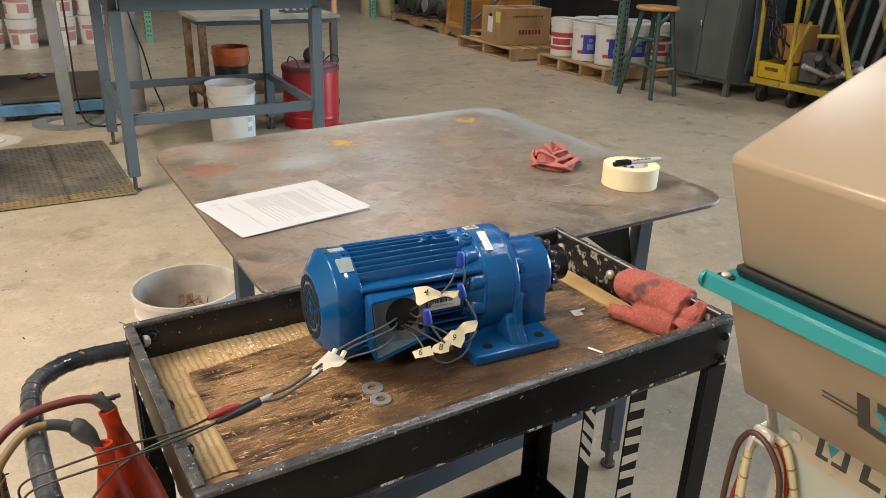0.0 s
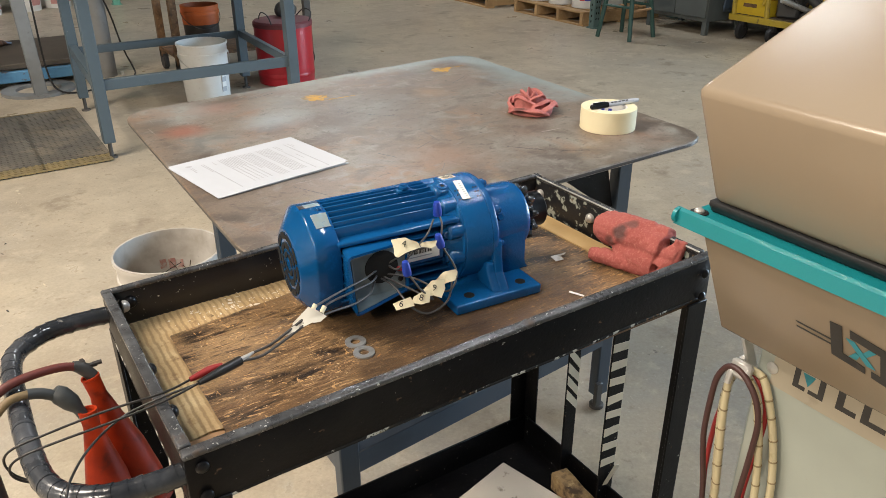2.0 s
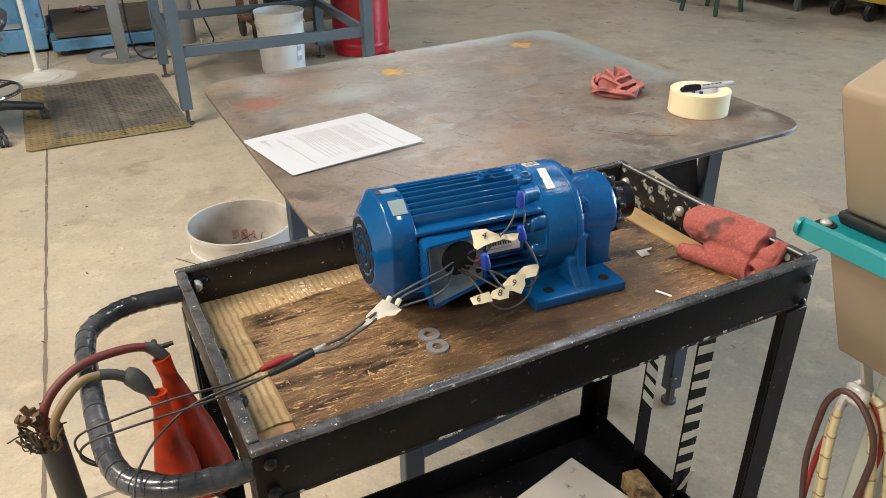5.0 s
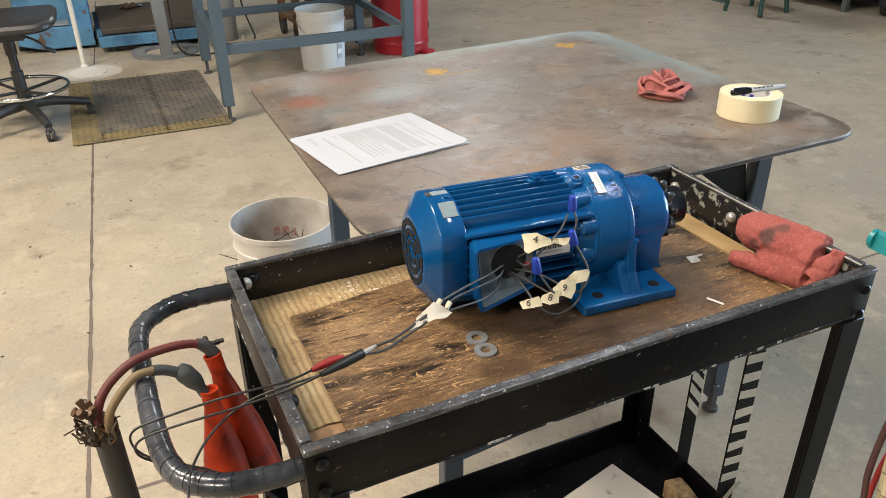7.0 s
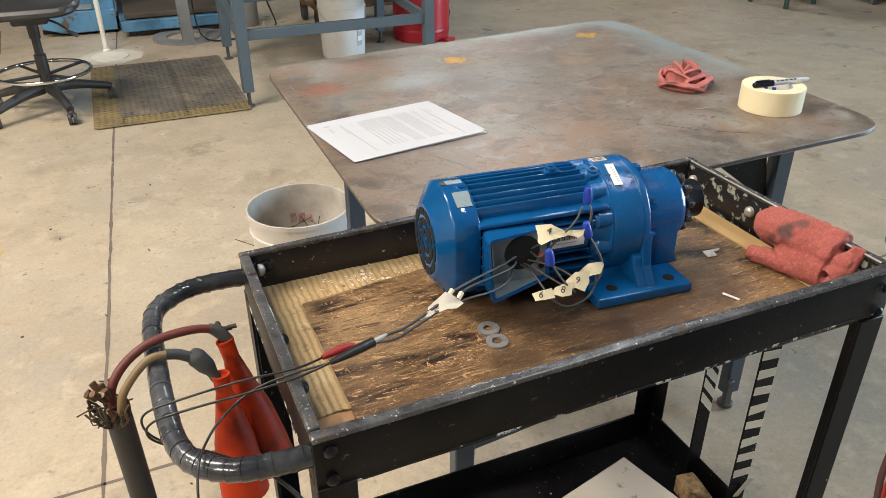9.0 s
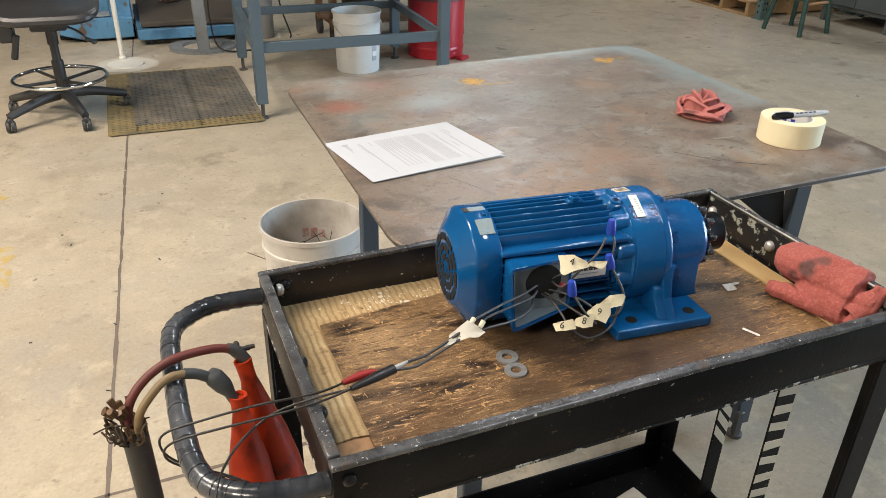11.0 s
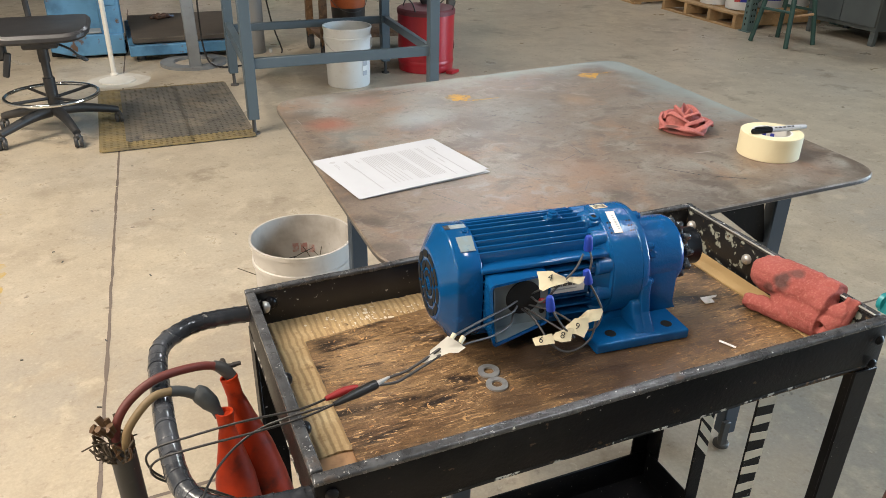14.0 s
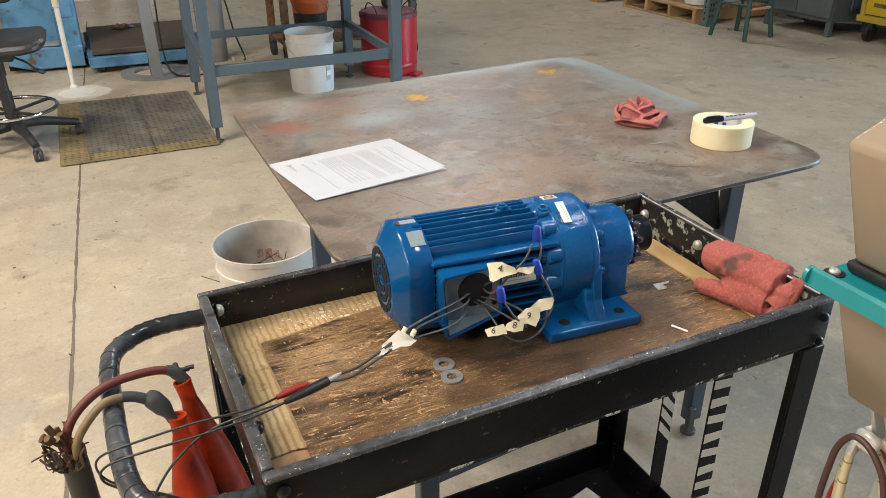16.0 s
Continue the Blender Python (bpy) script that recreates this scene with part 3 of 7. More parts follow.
plate_material()
TX, TY = 0.96, 1.59
table = thing("steel_table", (TX, TY, 0), 0, "large worn steel plate work table with blue-grey legs", "table")
outline = [(x - TX, y - TY) for x, y in ((0.407, 1.062), (1.468, 1.096), (1.513, 2.122), (0.420, 2.008))]
top_bm = prism(round_poly(outline, 0.085), 0.011, (0, 0, TZ - 0.011), bev=0.0025)
# side faces take a darker colour than the top
for f in top_bm.faces:
    f.material_index = 1 if abs(f.normal.z) < 0.4 else 0
part("tabletop", top_bm, [M["plate"], surface("dark_side_edge", (0.060, 0.055, 0.055), 0.35, 0.4, layers=[((0.17, 0.16, 0.16), 30, 0.54, 0.66, 7)], bump=0.2)], table, "worn bare steel plate with paint marks and scratches")
LEGS = [(-0.395, -0.455), (0.353, -0.383), (-0.395, 0.19), (0.353, 0.24)]
for lx, ly in LEGS:
    part("leg", bx(0.042, 0.030, 0.683, (lx, ly, 0.3875), bev=0.003), M["steel_dark"], table, "dark blue square steel leg")
    part("foot", join(cyl(0.01, 0.045, (lx, ly, 0.03)), cyl(0.019, 0.012, (lx, ly, 0.006), bev=0.002), bx(0.02, 0.012, 0.07, (lx - 0.02, ly - 0.02, 0.06), bev=0.002)), M["dark_metal"], table)
for (xa, ya), (xb, yb) in ((LEGS[0], LEGS[1]), (LEGS[2], LEGS[3]), (LEGS[0], LEGS[2]), (LEGS[1], LEGS[3])):
    ang, span = math.degrees(math.atan2(yb - ya, xb - xa)), math.hypot(xb - xa, yb - ya) - 0.034
    part("rail", bx(span, 0.03, 0.052, ((xa + xb) / 2, (ya + yb) / 2, 0.228), (0, 0, ang), bev=0.002), M["shaded_blue"], table)
for lx in (-0.395, 0.353):
    part("bearer", bx(0.04, 0.56, 0.03, (lx, -0.09, TZ - 0.0275), bev=0.002), M["steel_dark"], table)
part("brace", prism([(0.170, 0.7285), (0.295, 0.7285), (0.335, 0.568), (0.316, 0.575), (0.182, 0.672)], 0.008, (0, -0.378, 0), (90, 0, 0)), M["black_paint"], table, "dark flat corner brace")
part("paint_mark", splat(0.872 - TX, 1.882 - TY, 0.033, 0.03, 2, z=TZ + 0.0006), M["paint_yellow"], table, "spilled yellow paint spot")
part("paint_mark", splat(0.93 - TX, 1.845 - TY, 0.05, 0.004, 9, z=TZ + 0.0006), M["paint_yellow"], table)
part("paint_mark", splat(1.318 - TX, 1.965 - TY, 0.030, 0.026, 5, z=TZ + 0.0006), M["paint_yellow"], table, "spilled yellow paint spot")
part("paint_mark", splat(1.365 - TX, 1.978 - TY, 0.045, 0.005, 3, z=TZ + 0.0006), M["paint_yellow"], table)
for k in range(14):
    px, py, a, ln = random.uniform(-0.45, 0.45), random.uniform(-0.4, 0.4), random.uniform(0, 180), random.uniform(0.02, 0.09)
    part("scratch", bx(ln, 0.0005, 0.0003, (px, py, TZ + 0.0002), (0, 0, a)), M["steel_blue"], table)

# papers on the table
PU, PV = Vector((0.267, 0.043, 0)).normalized(), Vector((0.017, -0.210, 0)).normalized()


def sheet(w, h, lift, bow):
    """A sheet that bows a little; u runs along its long side."""
    bm = bmesh.new()
    g = [[bm.verts.new((w * i / 12, -h * j / 8, lift + bow * (math.sin(3.14 * i / 12) * 0.6 + (i / 12) ** 3 * 0.7) * (0.3 + 0.7 * j / 8))) for j in range(9)] for i in range(13)]
    for i in range(12):
        for j in range(8):
            bm.faces.new((g[i][j], g[i + 1][j], g[i + 1][j + 1], g[i][j + 1]))
    ex = bmesh.ops.extrude_face_region(bm, geom=bm.faces[:])
    bmesh.ops.translate(bm, vec=(0, 0, -0.0004), verts=[v for v in ex["geom"] if isinstance(v, bmesh.types.BMVert)])
    bmesh.ops.recalc_face_normals(bm, faces=bm.faces[:])
    return bm


PT = math.degrees(math.atan2(0.043, 0.267))
for k, (du, dv, turn, lift, bow) in enumerate(((0.008, 0.007, 0.8, 0.0006, 0.0006), (0.007, -0.003, -0.8, 0.0013, 0.001), (0.003, 0.004, 0.6, 0.0021, 0.0014), (0, -0.006, 0, 0.0030, 0.002))):
    p = thing("document", (0.411 + du, 1.548 + dv, TZ), PT + turn, "printed white letter sheet in a loose stack on the table", "paper", "stack of printed sheets")
    part("sheet", sheet(0.277, 0.211, lift, bow), M["paper"], p, "white printed paper sheet")
    if k == 3:
        def bar(u, v, ln, w=0.0016):
            i = u / 0.272
            z = lift + bow * (math.sin(3.14 * i) * 0.6 + i ** 3 * 0.7) * (0.3 + 0.7 * (v + ln / 2) / 0.212) + 0.0005
            part("text_line", bx(w, ln, 0.0002, (u, -v - ln / 2, z)), M["ink"], p)
        for u, v, ln in ((0.030, 0.035, 0.03), (0.034, 0.035, 0.02), (0.055, 0.03, 0.05), (0.059, 0.03, 0.16), (0.078, 0.03, 0.02)):
            bar(u, v, ln)
        for u in np.arange(0.092, 0.128, 0.0045):
            bar(float(u), 0.028, 0.15 if int(u * 1000) % 3 else 0.06)
        for u in np.arange(0.136, 0.165, 0.0045):
            bar(float(u), 0.028, 0.155 if int(u * 1000) % 4 else 0.10)
        for u in np.arange(0.176, 0.205, 0.0045):
            bar(float(u), 0.03, 0.15)
        bar(0.216, 0.03, 0.165, 0.0009)
        for u, v, ln in ((0.222, 0.03, 0.03), (0.229, 0.1, 0.03), (0.242, 0.03, 0.17), (0.25, 0.03, 0.03), (0.255, 0.04, 0.012)):
            bar(u, v, ln)
        part("emblem", splat(0.032, -0.024, 0.007, 0.005, 3, z=lift + 0.0012, rough=0.2), M["ink"], p)

# tape roll and marker
tape = thing("tape_roll", (1.326, 1.276, TZ), 0, "thick roll of cream masking tape on the steel table", "tape")
part("roll", lathe([(0.041, 0.0), (0.0615, 0.0), (0.0625, 0.001), (0.0625, 0.048), (0.0615, 0.049), (0.041, 0.049), (0.041, 0.0)], 56, close=False), M["tape_cream"], tape)
part("core", lathe([(0.0375, 0.001), (0.041, 0.001), (0.041, 0.0485), (0.0375, 0.0485), (0.0375, 0.001)], 48, close=False), M["label_white"], tape, "white card core with faint blue print")
for k in range(9):
    a = radians(40 + 26 * k)
    part("print_mark", bx(0.001, 0.008, 0.016, (0.0372 * math.cos(a), 0.0372 * math.sin(a), 0.025), (0, 0, math.degrees(a))), M["label_blue"], tape)
pen = thing("marker_pen", (1.334, 1.270, TZ + 0.0545), -5, "capped black marker pen with a pale grey barrel", "pen")
part("cap", lathe([(0.0035, -0.064), (0.0055, -0.062), (0.0062, -0.05), (0.0064, -0.018)], 20, "x"), M["black_part"], pen, "black plastic cap")
part("clip", bx(0.034, 0.003, 0.002, (-0.042, 0, 0.0072), bev=0.0006), M["black_part"], pen)
part("barrel", lathe([(0.0058, -0.018), (0.0058, 0.045), (0.0050, 0.062), (0.0042, 0.070), (0.0030, 0.071)], 20, "x"), M["marker_grey"], pen, "pale grey barrel with print")
for u, ln in ((-0.008, 0.006), (0.002, 0.008), (0.013, 0.007), (0.024, 0.008), (0.034, 0.006)):
    part("print_mark", bx(ln, 0.003, 0.0004, (u, -0.0035, 0.0046), (40, 0, 0)), M["logo_black"], pen)


def soiled(m, x, y, z, r, colour, strength=0.85):
    """A stain of its own shape on a material, at a place in the thing's space."""
    n, l = m.node_tree.nodes, m.node_tree.links
    b = n["Principled BSDF"]
    col = b.inputs["Base Color"].links[0].from_socket
    tc = n.new("ShaderNodeTexCoord")
    vd = n.new("ShaderNodeVectorMath")
    vd.operation = "DISTANCE"
    l.new(tc.outputs["Object"], vd.inputs[0])
    vd.inputs[1].default_value = (x, y, z)
    ns = n.new("ShaderNodeTexNoise")
    ns.inputs["Scale"].default_value = 60
    l.new(tc.outputs["Object"], ns.inputs["Vector"])
    ad = n.new("ShaderNodeMath")
    ad.operation = "MULTIPLY_ADD"
    l.new(ns.outputs["Fac"], ad.inputs[0])
    ad.inputs[1].default_value = r * 0.8
    l.new(vd.outputs["Value"], ad.inputs[2])
    f = n.new("ShaderNodeMapRange")
    f.inputs[1].default_value, f.inputs[2].default_value, f.inputs[3].default_value, f.inputs[4].default_value = r * 1.6, r * 1.05, 0, strength
    l.new(ad.outputs[0], f.inputs[0])
    mx = n.new("ShaderNodeMix")
    mx.data_type = "RGBA"
    l.new(f.outputs[0], mx.inputs[0])
    l.new(col, mx.inputs[6])
    mx.inputs[7].default_value = (*colour, 1)
    l.new(mx.outputs[2], b.inputs["Base Color"])
    return m


def cloth(name, blobs, place, turn, label, voxel, seed, amp, freq, category="cloth", flat=0.0, mat="red_rag"):
    """A crumpled cloth: overlapping rolls grown into one skin, with folds."""
    bms = []
    for pts, radii in blobs:
        bms.append(tube(pts, 0.01, 14, 5, radii))
    bm = join(*bms)
    ob = solid(name, bm, M[mat], place, turn, label, category, sharp=180)
    r = ob.modifiers.new("skin", "REMESH")
    r.mode, r.voxel_size, r.use_smooth_shade = "VOXEL", voxel, True
    s = ob.modifiers.new("soft", "SMOOTH")
    s.iterations, s.factor = 2, 0.5
    me = bpy.data.meshes.new_from_object(ob.evaluated_get(bpy.context.evaluated_depsgraph_get()))
    ob.modifiers.clear()
    ob.data = me
    for v, nrm in zip(me.vertices, [v.normal.copy() for v in me.vertices]):
        p = v.co * freq + Vector((seed, seed, 0))
        fold = abs(noise.noise(p + 0.8 * Vector((noise.noise(p * 0.7), noise.noise(p * 0.7 + Vector((9, 0, 0))), 0))))
        v.co += nrm * amp * (fold * 2.2 - 0.5)
        v.co.z = max(v.co.z, flat + 0.0005)
    me.polygons.foreach_set("use_smooth", [True] * len(me.polygons))
    return ob


# crumpled rag on the table, bunched like a rosette
def petal(r0, h, a0, span, curl, seed):
    """One standing fold of cloth whose top rolls outwards."""
    bm = bmesh.new()
    g = []
    for i in range(23):
        u = i / 22
        a = a0 + span * (u - 0.5)
        row = []
        for j in range(11):
            v = j / 10
            wob = noise.noise(Vector((u * 3.2 + seed, v * 1.2, seed)))
            r = r0 * (1 + 0.16 * wob) + curl * (0.15 * v + max(0.0, v - 0.45) ** 1.3 * 2.0)
            z = h * (0.62 + 0.5 * math.sin(3.1416 * u) + 0.18 * wob) * math.sin(min(1.0, 1.28 * v) * 1.5708) - 0.020 * max(0.0, v - 0.7)
            row.append(bm.verts.new((r * math.cos(a), r * math.sin(a), max(z, 0.001))))
        g.append(row)
    for i in range(22):
        for j in range(10):
            bm.faces.new((g[i][j], g[i + 1][j], g[i + 1][j + 1], g[i][j + 1]))
    bmesh.ops.recalc_face_normals(bm, faces=bm.faces[:])
    bmesh.ops.solidify(bm, geom=bm.faces[:], thickness=0.0042)
    return bm


folds = [lathe([(0.050, 0.0006), (0.052, 0.010), (0.030, 0.020), (0.001, 0.022)], 30)]
for k, (r0, h, a0, span, curl) in enumerate(((0.054, 0.024, 0.2, 1.9, 0.016), (0.052, 0.030, 1.9, 1.8, 0.014), (0.055, 0.022, 3.5, 1.9, 0.018), (0.050, 0.028, 5.0, 1.9, 0.016), (0.040, 0.038, 1.0, 2.1, 0.013), (0.037, 0.044, 2.9, 2.1, 0.012), (0.040, 0.036, 4.6, 2.0, 0.014), (0.025, 0.050, 0.3, 2.6, 0.010), (0.023, 0.054, 2.5, 2.4, 0.009), (0.025, 0.047, 4.4, 2.3, 0.010), (0.010, 0.056, 1.4, 3.2, 0.007), (0.010, 0.053, 4.4, 3.0, 0.006))):
    folds.append(petal(r0, h, a0, span, curl, 1.7 * k))
rag_mat = soiled(surface("faded_red_cloth", (0.45, 0.15, 0.135), 0.92, layers=[((0.35, 0.095, 0.085), 18, 0.45, 0.75, 5), ((0.52, 0.21, 0.19), 260, 0.5, 0.8, 2)], bump=0.6, bump_scale=600), -0.055, 0.0, 0.02, 0.018, (0.10, 0.045, 0.04))
rag_ob = solid("shop_rag", join(*folds), rag_mat, (1.262, 1.470, TZ), 20, "crumpled faded red shop rag on the steel table", "cloth", sharp=180)
skin = rag_ob.modifiers.new("skin", "REMESH")
skin.mode, skin.voxel_size, skin.use_smooth_shade = "VOXEL", 0.0016, True
soft_skin = rag_ob.modifiers.new("soft", "SMOOTH")
soft_skin.iterations, soft_skin.factor = 6, 0.5
rag_me = bpy.data.meshes.new_from_object(rag_ob.evaluated_get(bpy.context.evaluated_depsgraph_get()))
rag_ob.modifiers.clear()
rag_ob.data = rag_me
for v, nrm in zip(rag_me.vertices, [v.normal.copy() for v in rag_me.vertices]):
    p = v.co * 34
    v.co += nrm * 0.0030 * noise.noise(p + Vector((3, 1, 7)))
    v.co.x, v.co.y, v.co.z = v.co.x * 0.90, v.co.y * 0.92, max(v.co.z * (1.0 - 3.0 * max(0.0, v.co.z - 0.035)), 0.0006)
rag_me.polygons.foreach_set("use_smooth", [True] * len(rag_me.polygons))

# ---- cart ----
CX0, CX1, CY0, CY1, CZ = 0.196, 0.922, 0.655, 1.033, 0.7805
TRAY = 0.725
cart = thing("utility_cart", ((CX0 + CX1) / 2, (CY0 + CY1) / 2, 0), 0, "chipped black steel utility cart with an oil-stained wooden tray", "cart")
cw, cd = CX1 - CX0, CY1 - CY0


def dented(bm, amp=0.0012, freq=14):
    bmesh.ops.subdivide_edges(bm, edges=[e for e in bm.edges if e.calc_length() > 0.1], cuts=24, use_grid_fill=True)
    for v in bm.verts:
        v.co += Vector((noise.noise(v.co * freq), noise.noise(v.co * freq + Vector((7, 0, 0))), noise.noise(v.co * freq + Vector((0, 9, 0))))) * amp
    return bm


def racked(bm):
    """The tray is a little out of square and higher at its far end."""
    for v in bm.verts:
        u = v.co.x / cw
        v.co.z += 0.009 * u
        if v.co.y > 0:
            v.co.y += 0.012 * u * v.co.y / (cd / 2)
    return bm


for name, sx, sy, cx, cy, mt in (("front_rim", cw, 0.008, 0, -cd / 2 + 0.004, "black_paint"), ("back_rim", cw, 0.008, 0, cd / 2 - 0.004, "flecked"), ("side_rim", 0.008, cd - 0.0168, -cw / 2 + 0.004, 0, "black_paint"), ("side_rim", 0.008, cd - 0.0168, cw / 2 - 0.004, 0, "chipped")):
    part(name, racked(dented(bx(sx, sy, 0.063, (cx, cy, CZ - 0.0345), bev=0.002, seg=2))), M[mt], cart)
for name, sx, sy, cx, cy in (("front_lip", cw + 0.002, 0.0135, 0, -cd / 2 + 0.0058), ("back_lip", cw + 0.002, 0.010, 0, cd / 2 - 0.005), ("side_lip", 0.0130, cd - 0.025, -cw / 2 + 0.0055, 0.0015), ("side_lip", 0.010, cd - 0.025, cw / 2 - 0.005, 0.0015)):
    part(name, racked(dented(bx(sx, sy, 0.007, (cx, cy, CZ - 0.002), bev=0.0026, seg=3), 0.0008)), M["black_worn"], cart, "worn shiny rounded steel edge")
    if name == "side_lip" and cx > 0:
        # narrow bright strip along the right rim's inner edge
        part("inner_edge", racked(bx(0.0022, cd - 0.03, 0.0022, (cx - 0.0058, 0, CZ + 0.0008), bev=0.0006)), M["bare_steel"], cart, "bright thin inner edge")
for sx, sy, cx, cy in ((cw - 0.002, 0.0090, 0, -cd / 2 + 0.004), (0.0090, cd - 0.020, -cw / 2 + 0.004, 0), (0.0090, cd - 0.020, cw / 2 - 0.004, 0)):
    part("lower_edge", racked(dented(bx(sx, sy, 0.005, (cx, cy, CZ - 0.0638), bev=0.0012), 0.0008)), M["edge_chips"], cart, "chipped lower edge")
part("tray_floor", bx(cw - 0.018, cd - 0.018, 0.012, (0, 0, TRAY - 0.012)), M["brown_wood"], cart)
for sx in (-1, 1):
    for sy in (-1, 1):
        x, y = sx * (cw / 2 - 0.019), sy * (cd / 2 - 0.019)
        part("leg", join(bx(0.038, 0.004, 0.70, (x, y + sy * 0.0195, 0.366), bev=0.0008), bx(0.004, 0.034, 0.70, (x + sx * 0.0172, y, 0.366), bev=0.0008)), M["black_paint"], cart, "black angle iron leg")
        for z in (CZ - 0.020, CZ - 0.055):
            part("bolt", lathe([(0.0066, 0), (0.0066, 0.0018), (0.0042, 0.0042), (0.001, 0.005)], 12, "y", (x + sx * 0.004, y + sy * 0.0215, z), (0, 0, 0 if sy > 0 else 180)), M["black_part"], cart)
        part("caster", join(cyl(0.03, 0.022, (x, y, 0.03), "y", 20), bx(0.02, 0.03, 0.02, (x, y, 0.055))), M["rubber"], cart)
SH = 0.205
part("lower_shelf", bx(cw - 0.012, cd - 0.012, 0.004, (0, 0, SH)), M["black_paint"], cart)
for name, sx, sy, cx, cy in (("shelf_edge", cw - 0.012, 0.004, 0, -cd / 2 + 0.008), ("shelf_edge", cw - 0.012, 0.004, 0, cd / 2 - 0.008), ("shelf_edge", 0.004, cd - 0.024, -cw / 2 + 0.008, 0), ("shelf_edge", 0.004, cd - 0.024, cw / 2 - 0.008, 0)):
    part(name, bx(sx, sy, 0.066, (cx, cy, SH + 0.031), bev=0.001), M["black_paint"], cart)
# bolts inside the tray
for bx_, by_ in ((-cw / 2 + 0.022, cd / 2 - 0.026), (-cw / 2 + 0.015, 0.0), (-cw / 2 + 0.015, -cd / 2 + 0.10), (cw / 2 - 0.011, 0.043), (cw / 2 - 0.011, cd / 2 - 0.02)):
    s = 90 if bx_ < 0 else -90
    part("bolt", lathe([(0.008, 0), (0.008, 0.004), (0.0055, 0.0075), (0.001, 0.009)], 14, "y", (bx_ + (-0.003 if bx_ < 0 else 0.003), by_, CZ - 0.024), (0, 0, -s)), M["bare_steel"] if by_ > 0.1 or bx_ > 0 else M["black_part"], cart)
part("bolt", lathe([(0.009, 0), (0.009, 0.004), (0.006, 0.008), (0.001, 0.0095)], 16, "y", (-cw / 2 + 0.030, cd / 2 - 0.012, CZ - 0.026), (0, 0, 180)), M["black_part"], cart)
# push handle, wrapped in tape
hp = [(0.200, 1.018, 0.745), (0.150, 1.020, 0.745), (0.118, 1.012, 0.745), (0.088, 0.985, 0.745), (0.078, 0.945, 0.745), (0.077, 0.870, 0.745), (0.078, 0.800, 0.745), (0.084, 0.735, 0.745), (0.100, 0.700, 0.745), (0.130, 0.680, 0.745), (0.165, 0.673, 0.745), (0.200, 0.671, 0.745)]
off = Vector(((CX0 + CX1) / 2, (CY0 + CY1) / 2, 0))
hp = [Vector(p) - off for p in hp]
part("handle", tube(hp, 0.0112, 18, 8), M["pvc_tape"], cart, "bent pipe handle wrapped in shiny black tape")
hs = smooth_path(hp, 8)
for k in range(3, len(hs) - 3, 3):
    d = (hs[k + 1] - hs[k - 1]).normalized()
    tilt = (d + Vector((0.0, 0.0, 0.14 + 0.08 * math.sin(k)))).normalized()
    t = lathe([(0.01119, -0.0085), (0.01124, -0.0080), (0.01130, 0.0068), (0.01119, 0.0071)], 18)
    part("tape_wrap", moved(t, Matrix.Translation(hs[k]) @ tilt.to_track_quat("Z", "Y").to_matrix().to_4x4()), M["pvc_tape"], cart)
# striped posts on the end frame
for yc, w, lo, count, pitch, rise in ((0.785, 0.035, 0.322, 8, 0.034, -0.003), (0.887, 0.027, 0.372, 4, 0.030, -0.034)):
    px, py = 0.905 - off.x, yc - off.y
    part("post", bx(w, 0.004, 0.50, (px, py, 0.459), bev=0.0006), M["black_paint"], cart, "flat black bar with white hazard stripes")
    for k in range(count):
        z, j = lo + pitch * k, 0.003 * math.sin(k * 2.7)
        part("stripe", prism([(-w / 2, z + j - rise), (w / 2, z), (w / 2, z + 0.015 - 0.12 * rise), (-w / 2, z + 0.016 - 1.12 * rise + j * 0.5)], 0.0006, (px, py - 0.002, 0), (90, 0, 0)), M["stripe_white"], cart)
part("tape_tail", bx(0.012, 0.001, 0.05, (0.352, 0.778 - off.y, 0.300), (12, 16, 0)), M["stripe_white"], cart)

# plywood sheet and cardboard lining the tray
def corrugated(name, x0, y0, x1, y1, z, label):
    """A cardboard liner with fluting along y and a slightly ragged edge."""
    bm = bmesh.new()
    n, m = max(8, round((x1 - x0) / 0.0017)), 14
    g = []
    for i in range(n + 1):
        row = []
        for j in range(m + 1):
            x, y = x0 + (x1 - x0) * i / n, y0 + (y1 - y0) * j / m
            if j in (0, m):
                y += 0.0022 * noise.noise(Vector((x * 60, y * 9, 3))) + 0.0012 * noise.noise(Vector((x * 300, 0, 8)))
            if i in (0, n):
                x += 0.0016 * noise.noise(Vector((x * 9, y * 50, 1)))
            up = 0.00035 * math.sin(x * 6.283185 / 0.0085 + 1.5 * noise.noise(Vector((x * 20, y * 8, 5)))) + 0.0014 * noise.noise(Vector((x * 11, y * 11, 0)))
            row.append(bm.verts.new((x, y, z + 0.0036 + up)))
        g.append(row)
    for i in range(n):
        for j in range(m):
            bm.faces.new((g[i][j], g[i + 1][j], g[i + 1][j + 1], g[i][j + 1]))
    ex = bmesh.ops.extrude_face_region(bm, geom=bm.faces[:])
    for v in ex["geom"]:
        if isinstance(v, bmesh.types.BMVert):
            v.co.z = z
    bmesh.ops.recalc_face_normals(bm, faces=bm.faces[:])
    return solid(name, bm, M["cardboard"], label=label, category="cardboard", sharp=60)


